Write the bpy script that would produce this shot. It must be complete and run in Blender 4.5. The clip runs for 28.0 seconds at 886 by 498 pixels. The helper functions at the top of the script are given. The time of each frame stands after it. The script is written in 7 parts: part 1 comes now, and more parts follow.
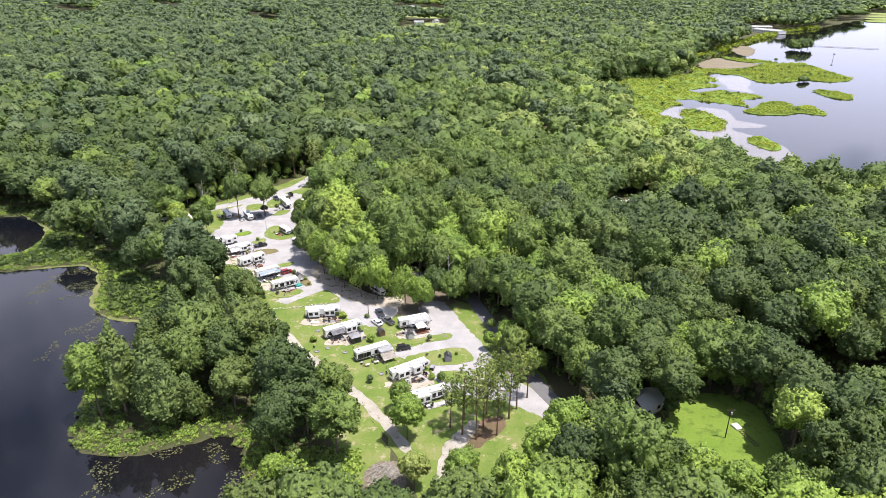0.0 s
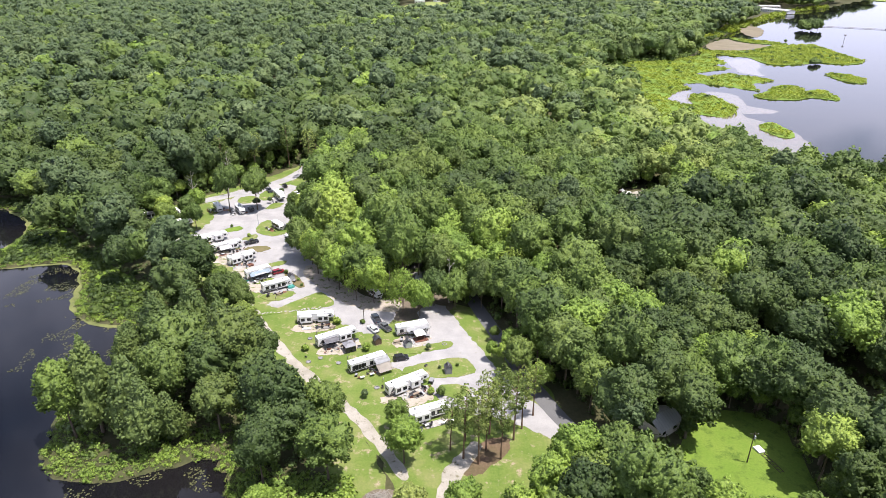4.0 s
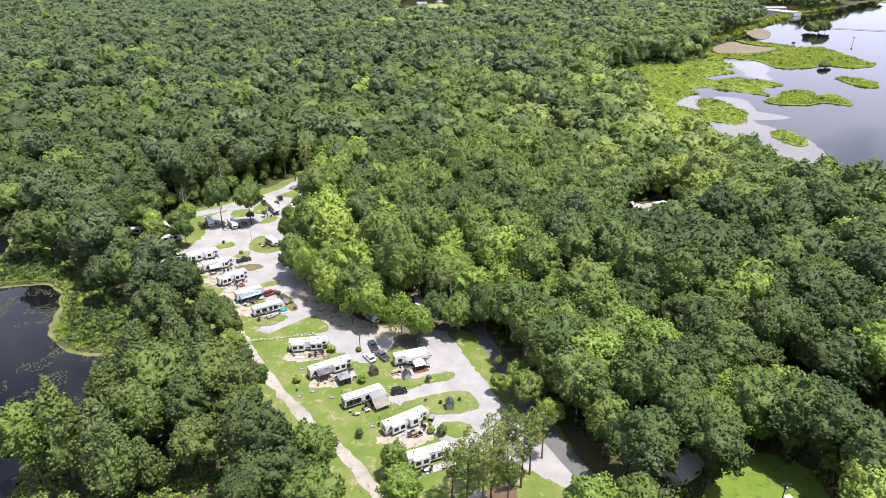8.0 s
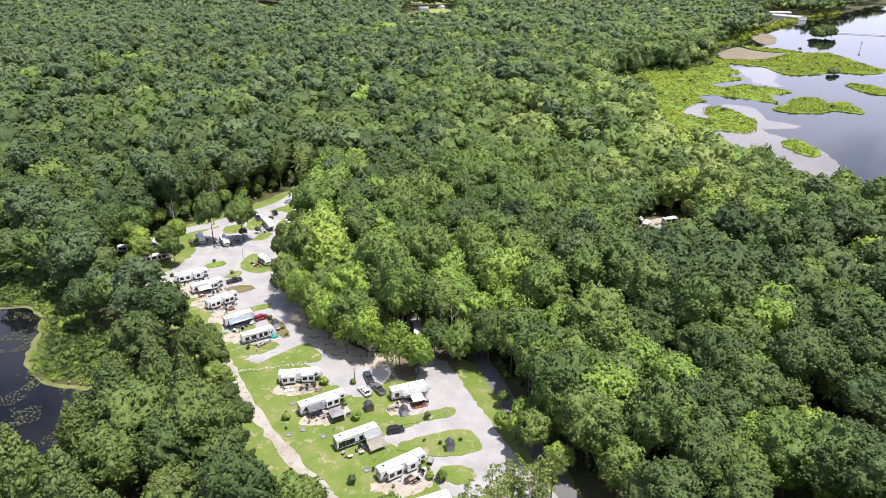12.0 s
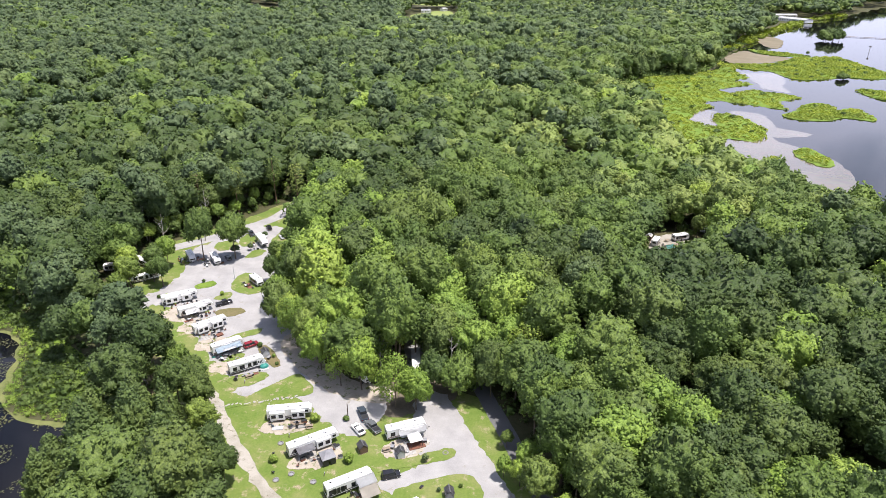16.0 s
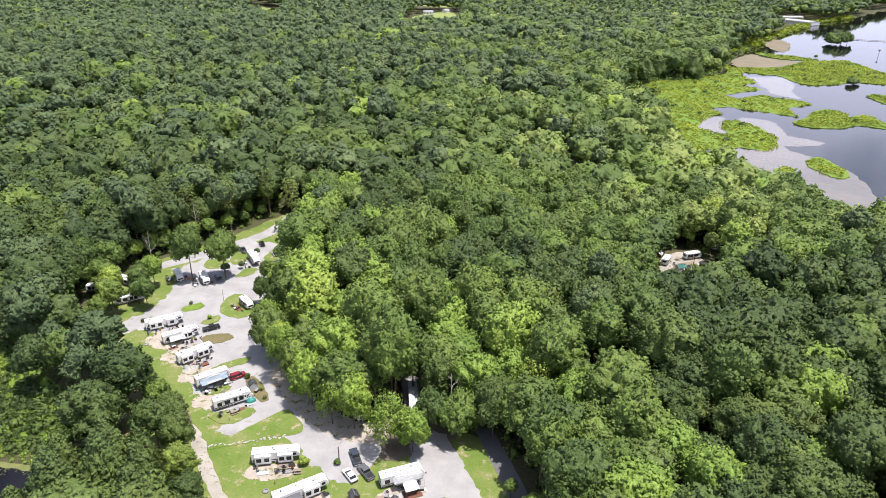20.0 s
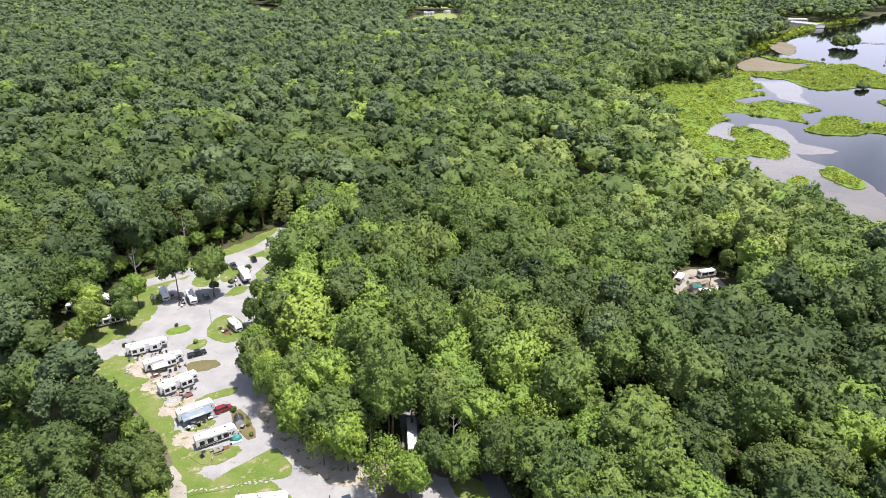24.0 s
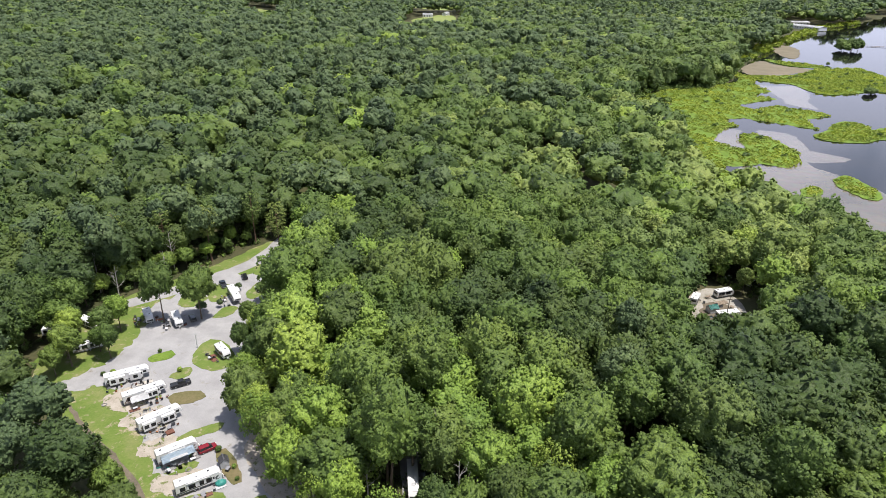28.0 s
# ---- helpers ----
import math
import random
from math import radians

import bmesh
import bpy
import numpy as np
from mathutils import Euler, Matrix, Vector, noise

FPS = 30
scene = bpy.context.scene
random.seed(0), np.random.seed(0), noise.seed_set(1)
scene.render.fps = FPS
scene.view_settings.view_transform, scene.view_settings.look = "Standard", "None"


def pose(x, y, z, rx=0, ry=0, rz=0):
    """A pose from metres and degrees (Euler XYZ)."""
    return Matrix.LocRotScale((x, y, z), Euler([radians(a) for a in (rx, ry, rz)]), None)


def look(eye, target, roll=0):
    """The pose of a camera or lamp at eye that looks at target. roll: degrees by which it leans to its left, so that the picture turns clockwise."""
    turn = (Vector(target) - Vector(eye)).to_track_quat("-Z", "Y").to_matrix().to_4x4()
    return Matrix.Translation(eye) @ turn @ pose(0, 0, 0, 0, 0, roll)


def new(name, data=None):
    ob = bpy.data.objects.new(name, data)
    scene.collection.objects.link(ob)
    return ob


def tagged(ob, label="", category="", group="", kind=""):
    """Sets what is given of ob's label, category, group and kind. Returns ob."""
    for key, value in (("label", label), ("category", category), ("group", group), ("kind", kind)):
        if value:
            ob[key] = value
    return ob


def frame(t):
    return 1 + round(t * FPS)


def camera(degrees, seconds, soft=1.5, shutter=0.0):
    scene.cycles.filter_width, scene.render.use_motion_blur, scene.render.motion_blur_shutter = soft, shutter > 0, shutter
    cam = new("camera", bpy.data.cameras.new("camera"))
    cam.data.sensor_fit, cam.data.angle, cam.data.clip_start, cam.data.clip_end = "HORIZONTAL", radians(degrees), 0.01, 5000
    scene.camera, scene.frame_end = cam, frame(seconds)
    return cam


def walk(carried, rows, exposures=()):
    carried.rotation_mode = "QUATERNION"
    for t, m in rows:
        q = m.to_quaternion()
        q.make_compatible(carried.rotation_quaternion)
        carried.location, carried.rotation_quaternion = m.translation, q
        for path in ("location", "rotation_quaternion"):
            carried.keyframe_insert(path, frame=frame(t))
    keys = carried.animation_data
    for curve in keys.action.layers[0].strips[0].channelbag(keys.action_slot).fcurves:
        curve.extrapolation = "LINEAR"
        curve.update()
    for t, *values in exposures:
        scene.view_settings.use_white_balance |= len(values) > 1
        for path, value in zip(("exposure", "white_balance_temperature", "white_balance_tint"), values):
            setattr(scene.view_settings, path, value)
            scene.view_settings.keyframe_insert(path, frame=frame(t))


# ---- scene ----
# camera: seconds, x, y, z, tilt down, turn to the right, lean
cam = camera(70.0, 28.0, soft=0.52)
PATH = [
    (0, -0.00, -0.00, 105.00, 23.287, 0.000, 0.239),
    (1, 0.00, 3.64, 105.29, 23.802, 0.001, 0.263),
    (2, 0.06, 7.27, 105.54, 24.334, -0.019, 0.278),
    (3, 0.16, 10.87, 105.72, 24.808, -0.056, 0.281),
    (4, 0.26, 14.44, 105.90, 25.011, -0.104, 0.266),
    (5, 0.36, 18.00, 106.07, 25.037, -0.161, 0.239),
    (6, 0.46, 21.52, 106.22, 24.982, -0.227, 0.201),
    (7, 0.57, 24.99, 106.35, 24.938, -0.299, 0.156),
    (8, 0.62, 28.46, 106.43, 24.894, -0.369, 0.115),
    (9, 0.72, 31.87, 106.50, 24.850, -0.428, 0.087),
    (10, 0.81, 35.22, 106.63, 24.743, -0.484, 0.070),
    (11, 0.92, 38.44, 106.80, 24.646, -0.526, 0.075),
    (12, 1.02, 41.60, 107.05, 24.570, -0.574, 0.078),
    (13, 1.15, 44.78, 107.39, 24.520, -0.630, 0.072),
    (14, 1.30, 48.00, 107.79, 24.490, -0.690, 0.062),
    (15, 1.46, 51.29, 108.24, 24.478, -0.751, 0.058),
    (16, 1.61, 54.68, 108.72, 24.478, -0.809, 0.066),
    (17, 1.75, 58.16, 109.21, 24.469, -0.867, 0.071),
    (18, 1.87, 61.68, 109.68, 24.451, -0.920, 0.080),
    (19, 1.98, 65.18, 110.08, 24.461, -0.960, 0.097),
    (20, 2.08, 68.70, 110.41, 24.463, -1.010, 0.131),
    (21, 2.10, 72.26, 110.63, 24.458, -1.033, 0.176),
    (22, 1.97, 75.90, 110.76, 24.454, -1.046, 0.218),
    (23, 1.71, 79.60, 110.81, 24.447, -1.042, 0.260),
    (24, 1.35, 83.31, 110.81, 24.436, -1.013, 0.304),
    (25, 0.91, 87.00, 110.77, 24.418, -0.951, 0.348),
    (26, 0.45, 90.74, 110.74, 24.378, -0.900, 0.386),
    (27, 0.02, 94.44, 110.72, 24.359, -0.851, 0.423),
    (28, -0.35, 98.13, 110.68, 24.317, -0.809, 0.472),
]
walk(cam, [(t, pose(x, y, z, 90 - tilt, 0, -turn) @ pose(0, 0, 0, 0, 0, lean)) for t, x, y, z, tilt, turn, lean in PATH],
     exposures=[(0, 0.93, 6450, 17), (15, 0.81, 6450, 16), (24, 0.80, 6450, 15), (26, 0.84, 6450, 14), (27, 0.85, 6450, 14), (28, 0.50, 6450, 13)])

# ---- light: high midday sun from the east side, blue sky with broken cloud ----
SUN_EL, SUN_DIR = radians(73), Vector((0.94, -0.32, 0)).normalized()
world = bpy.data.worlds.new("sky")
scene.world = world
world.use_nodes = True
wt = world.node_tree
for n in list(wt.nodes):
    wt.nodes.remove(n)
sky = wt.nodes.new("ShaderNodeTexSky")
sky.sky_type, sky.sun_disc = "NISHITA", False
sky.sun_elevation, sky.sun_rotation = SUN_EL, math.atan2(SUN_DIR.x, SUN_DIR.y)
sky.air_density, sky.dust_density = 1.0, 1.2
wout = wt.nodes.new("ShaderNodeOutputWorld")
wbg = wt.nodes.new("ShaderNodeBackground")
wbg.inputs["Strength"].default_value = 0.09
cloud = wt.nodes.new("ShaderNodeTexNoise")
cloud.inputs["Scale"].default_value, cloud.inputs["Detail"].default_value = 3.2, 7
cloud.inputs["Roughness"].default_value = 0.55
coord = wt.nodes.new("ShaderNodeTexCoord")
cramp = wt.nodes.new("ShaderNodeValToRGB")
cramp.color_ramp.elements[0].position, cramp.color_ramp.elements[1].position = 0.48, 0.66
cmix = wt.nodes.new("ShaderNodeMix")
cmix.data_type = "RGBA"
cmix.inputs["B"].default_value = (8.0, 8.6, 10.7, 1)
wt.links.new(coord.outputs["Generated"], cloud.inputs["Vector"])
sep = wt.nodes.new("ShaderNodeSeparateXYZ")
wt.links.new(coord.outputs["Generated"], sep.inputs["Vector"])
low = wt.nodes.new("ShaderNodeMapRange")  # the cloud closes up towards the horizon
low.inputs["From Min"].default_value, low.inputs["From Max"].default_value = 0.12, 0.6
low.inputs["To Min"].default_value, low.inputs["To Max"].default_value = 0.22, 0.0
wt.links.new(sep.outputs["Z"], low.inputs["Value"])
add = wt.nodes.new("ShaderNodeMath")
wt.links.new(cloud.outputs["Fac"], add.inputs[0])
wt.links.new(low.outputs["Result"], add.inputs[1])
wt.links.new(add.outputs["Value"], cramp.inputs["Fac"])
wt.links.new(cramp.outputs["Color"], cmix.inputs["Factor"])
wt.links.new(sky.outputs["Color"], cmix.inputs["A"])
wt.links.new(cmix.outputs["Result"], wbg.inputs["Color"])
wt.links.new(wbg.outputs["Background"], wout.inputs["Surface"])

sun_data = bpy.data.lights.new("sun", "SUN")
sun_data.energy, sun_data.angle, sun_data.color = 4.2, radians(0.55), (1.0, 0.96, 0.88)
sun = new("sun", sun_data)
sun.matrix_world = look((SUN_DIR * math.cos(SUN_EL) + Vector((0, 0, math.sin(SUN_EL)))) * 300, (0, 0, 0))

# ---- materials ----


def nodes_of(name):
    m = bpy.data.materials.new(name)
    m.use_nodes = True
    t = m.node_tree
    b = t.nodes["Principled BSDF"]
    return m, t, b


def ramp(t, stops):
    r = t.nodes.new("ShaderNodeValToRGB")
    e = r.color_ramp.elements
    while len(e) < len(stops):
        e.new(0.5)
    for k, (p, c) in enumerate(stops):
        e[k].position, e[k].color = p, (*c, 1)
    return r


def noise_node(t, scale, detail=4, rough=0.55, coords="Object"):
    n = t.nodes.new("ShaderNodeTexNoise")
    n.inputs["Scale"].default_value, n.inputs["Detail"].default_value, n.inputs["Roughness"].default_value = scale, detail, rough
    if coords == "World":
        g = t.nodes.new("ShaderNodeNewGeometry")
        t.links.new(g.outputs["Position"], n.inputs["Vector"])
    else:
        g = t.nodes.new("ShaderNodeTexCoord")
        t.links.new(g.outputs[coords], n.inputs["Vector"])
    return n


def blend(t, mode, fac, a, b):
    m = t.nodes.new("ShaderNodeMix")
    m.data_type, m.blend_type = "RGBA", mode
    for key, v in (("Factor", fac), ("A", a), ("B", b)):
        if isinstance(v, (int, float)):
            m.inputs[key].default_value = v
        elif isinstance(v, tuple):
            m.inputs[key].default_value = (*v, 1)
        else:
            t.links.new(v, m.inputs[key])
    return m.outputs["Result"]


def ground_mat(name, fine, coarse, scale_fine, scale_coarse, bump=0.3, rough=0.95):
    """Two scales of colour noise in world metres, with relief."""
    m, t, b = nodes_of(name)
    n1, n2 = noise_node(t, scale_fine, 5, 0.6, "World"), noise_node(t, scale_coarse, 4, 0.6, "World")
    r1, r2 = ramp(t, fine), ramp(t, coarse)
    t.links.new(n1.outputs["Fac"], r1.inputs["Fac"])
    t.links.new(n2.outputs["Fac"], r2.inputs["Fac"])
    t.links.new(blend(t, "MIX", 0.5, r1.outputs["Color"], r2.outputs["Color"]), b.inputs["Base Color"])
    b.inputs["Roughness"].default_value = rough
    b.inputs["Specular IOR Level"].default_value = 0.2
    bp = t.nodes.new("ShaderNodeBump")
    bp.inputs["Strength"].default_value, bp.inputs["Distance"].default_value = bump, 0.15
    t.links.new(n1.outputs["Fac"], bp.inputs["Height"])
    t.links.new(bp.outputs["Normal"], b.inputs["Normal"])
    return m


def worn_mat(name, fine, coarse, scale_fine, scale_coarse, patch, lo, hi, patch_scale=0.33, bump=0.3):
    """Ground as above with worn or overgrown patches of another colour, ragged at their edges."""
    m = ground_mat(name, fine, coarse, scale_fine, scale_coarse, bump)
    t = m.node_tree
    b = t.nodes["Principled BSDF"]
    n = noise_node(t, patch_scale, 7, 0.68, "World")
    r = ramp(t, [(lo, (0, 0, 0)), (hi, (1, 1, 1))])
    t.links.new(n.outputs["Fac"], r.inputs["Fac"])
    grit = noise_node(t, 3.5, 3, 0.7, "World")
    g = ramp(t, [(0.35, tuple(c * .75 for c in patch)), (0.65, tuple(c * 1.2 for c in patch))])
    t.links.new(grit.outputs["Fac"], g.inputs["Fac"])
    old = b.inputs["Base Color"].links[0].from_socket
    t.links.new(blend(t, "MIX", r.outputs["Color"], old, g.outputs["Color"]), b.inputs["Base Color"])
    return m


def paint(name, color, rough=0.5, metal=0.0, dirt=0.15, scale=1.2, vary=0.0):
    """Painted or moulded surface with faint dirt at two scales; vary: spread between objects."""
    m, t, b = nodes_of(name)
    n1, n2 = noise_node(t, scale, 5, 0.65), noise_node(t, scale * 9, 3, 0.6)
    r = ramp(t, [(0.3, tuple(c * (1 - dirt) for c in color)), (0.65, color)])
    t.links.new(n1.outputs["Fac"], r.inputs["Fac"])
    col = blend(t, "MULTIPLY", dirt, r.outputs["Color"], n2.outputs["Color"])
    if vary:
        oi = t.nodes.new("ShaderNodeObjectInfo")
        rv = ramp(t, [(0, (1 - vary,) * 3), (1, (1, 1, 1))])
        t.links.new(oi.outputs["Random"], rv.inputs["Fac"])
        col = blend(t, "MULTIPLY", 1.0, col, rv.outputs["Color"])
    t.links.new(col, b.inputs["Base Color"])
    b.inputs["Roughness"].default_value, b.inputs["Metallic"].default_value = rough, metal
    return m


def leaf_mat(name, stops, joined=False, see_through=0.13, relief=1.0):
    """Foliage: tint by plant, by leaf clump and by stand, shade of leaf gaps in the colour; some light passes through.
    """
    m, t, b = nodes_of(name)
    if joined:
        at = t.nodes.new("ShaderNodeAttribute")
        at.attribute_name = "tint"
        key = at.outputs["Fac"]
    else:
        key = t.nodes.new("ShaderNodeObjectInfo").outputs["Random"]
    r = ramp(t, stops)
    t.links.new(key, r.inputs["Fac"])
    geo = t.nodes.new("ShaderNodeNewGeometry")
    isl = ramp(t, [(0, (0.88, 0.89, 0.88)), (1, (1.22, 1.19, 1.14))])
    t.links.new(geo.outputs["Random Per Island"], isl.inputs["Fac"])
    st = noise_node(t, 0.035, 3, 0.5, "World")
    sr = ramp(t, [(0.35, (0.84, 0.88, 0.9)), (0.65, (1.14, 1.12, 0.98))])
    t.links.new(st.outputs["Fac"], sr.inputs["Fac"])
    col = blend(t, "MULTIPLY", 1.0, blend(t, "MULTIPLY", 1.0, r.outputs["Color"], isl.outputs["Color"]), sr.outputs["Color"])
    spray = t.nodes.new("ShaderNodeTexVoronoi")  # leaf sprays about a metre across
    spray.inputs["Scale"].default_value = 0.95
    t.links.new(geo.outputs["Position"], spray.inputs["Vector"])
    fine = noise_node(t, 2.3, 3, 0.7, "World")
    # lit lumps and dark gaps among the leaves, put into the colour by noise
    gap_shade = ramp(t, [(0.36, tuple(1 - relief * c for c in (0.40, 0.37, 0.38))), (0.62, tuple(1 + relief * c for c in (0.30, 0.27, 0.2)))])
    t.links.new(fine.outputs["Fac"], gap_shade.inputs["Fac"])
    bw = t.nodes.new("ShaderNodeSeparateColor")
    t.links.new(spray.outputs["Color"], bw.inputs["Color"])
    cr = ramp(t, [(0, (0.88, 0.9, 0.9)), (1, (1.15, 1.12, 1.08))])
    t.links.new(bw.outputs["Red"], cr.inputs["Fac"])
    col = blend(t, "MULTIPLY", 1.0, blend(t, "MULTIPLY", 1.0, col, gap_shade.outputs["Color"]), cr.outputs["Color"])
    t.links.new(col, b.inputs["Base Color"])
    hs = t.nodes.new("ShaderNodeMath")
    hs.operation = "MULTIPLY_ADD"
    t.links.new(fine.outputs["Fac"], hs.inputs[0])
    hs.inputs[1].default_value = 0.55
    neg = t.nodes.new("ShaderNodeMath")
    neg.operation = "MULTIPLY"
    t.links.new(spray.outputs["Distance"], neg.inputs[0])
    neg.inputs[1].default_value = -0.8
    t.links.new(neg.outputs["Value"], hs.inputs[2])
    bp = t.nodes.new("ShaderNodeBump")
    bp.inputs["Strength"].default_value, bp.inputs["Distance"].default_value = 0.7 * relief, 0.45
    t.links.new(hs.outputs["Value"], bp.inputs["Height"])
    t.links.new(bp.outputs["Normal"], b.inputs["Normal"])
    b.inputs["Roughness"].default_value, b.inputs["Specular IOR Level"].default_value = 0.55, 0.25
    tr = t.nodes.new("ShaderNodeBsdfTranslucent")
    t.links.new(blend(t, "MULTIPLY", 1.0, col, (1.1, 1.25, 0.8)), tr.inputs["Color"])
    mix = t.nodes.new("ShaderNodeMixShader")
    mix.inputs["Fac"].default_value = see_through
    t.links.new(b.outputs["BSDF"], mix.inputs[1])
    t.links.new(tr.outputs["BSDF"], mix.inputs[2])
    t.links.new(mix.outputs["Shader"], t.nodes["Material Output"].inputs["Surface"])
    return m


def water_mat():
    m, t, b = nodes_of("lake_water")
    n = noise_node(t, 0.02, 3, 0.5, "World")
    r = ramp(t, [(0.35, (0.004, 0.005, 0.008)), (0.7, (0.010, 0.009, 0.009))])
    t.links.new(n.outputs["Fac"], r.inputs["Fac"])
    t.links.new(r.outputs["Color"], b.inputs["Base Color"])
    b.inputs["Roughness"].default_value, b.inputs["IOR"].default_value = 0.04, 1.33
    w = noise_node(t, 0.7, 3, 0.6, "World")
    bp = t.nodes.new("ShaderNodeBump")
    bp.inputs["Strength"].default_value, bp.inputs["Distance"].default_value = 0.12, 0.05
    t.links.new(w.outputs["Fac"], bp.inputs["Height"])
    t.links.new(bp.outputs["Normal"], b.inputs["Normal"])
    return m


OAK = [(0.0, (0.062, 0.100, 0.029)), (0.28, (0.077, 0.124, 0.031)), (0.52, (0.094, 0.136, 0.038)), (0.74, (0.096, 0.152, 0.034)), (1.0, (0.128, 0.180, 0.043))]
# dark broadleaf green; part of its darkness is woodland shade put into the colour
DEEP = [(0.0, (0.044, 0.073, 0.024)), (0.5, (0.058, 0.092, 0.028)), (1.0, (0.082, 0.118, 0.034))]
PALE = [(0.0, (0.120, 0.172, 0.050)), (0.5, (0.165, 0.222, 0.062)), (1.0, (0.215, 0.262, 0.080))]
LIME = [(0.0, (0.128, 0.205, 0.041)), (0.5, (0.166, 0.250, 0.049)), (1.0, (0.222, 0.298, 0.060))]
# pine green, with blue and grey added to the colour for distant haze
HAZY_PINE = [(0.0, (0.060, 0.094, 0.044)), (0.5, (0.078, 0.118, 0.054)), (1.0, (0.104, 0.146, 0.064))]
CYPRESS = [(0.0, (0.080, 0.122, 0.040)), (1.0, (0.112, 0.158, 0.050))]
MARSH = [(0.0, (0.143, 0.195, 0.036)), (0.5, (0.227, 0.281, 0.046)), (1.0, (0.305, 0.336, 0.060))]
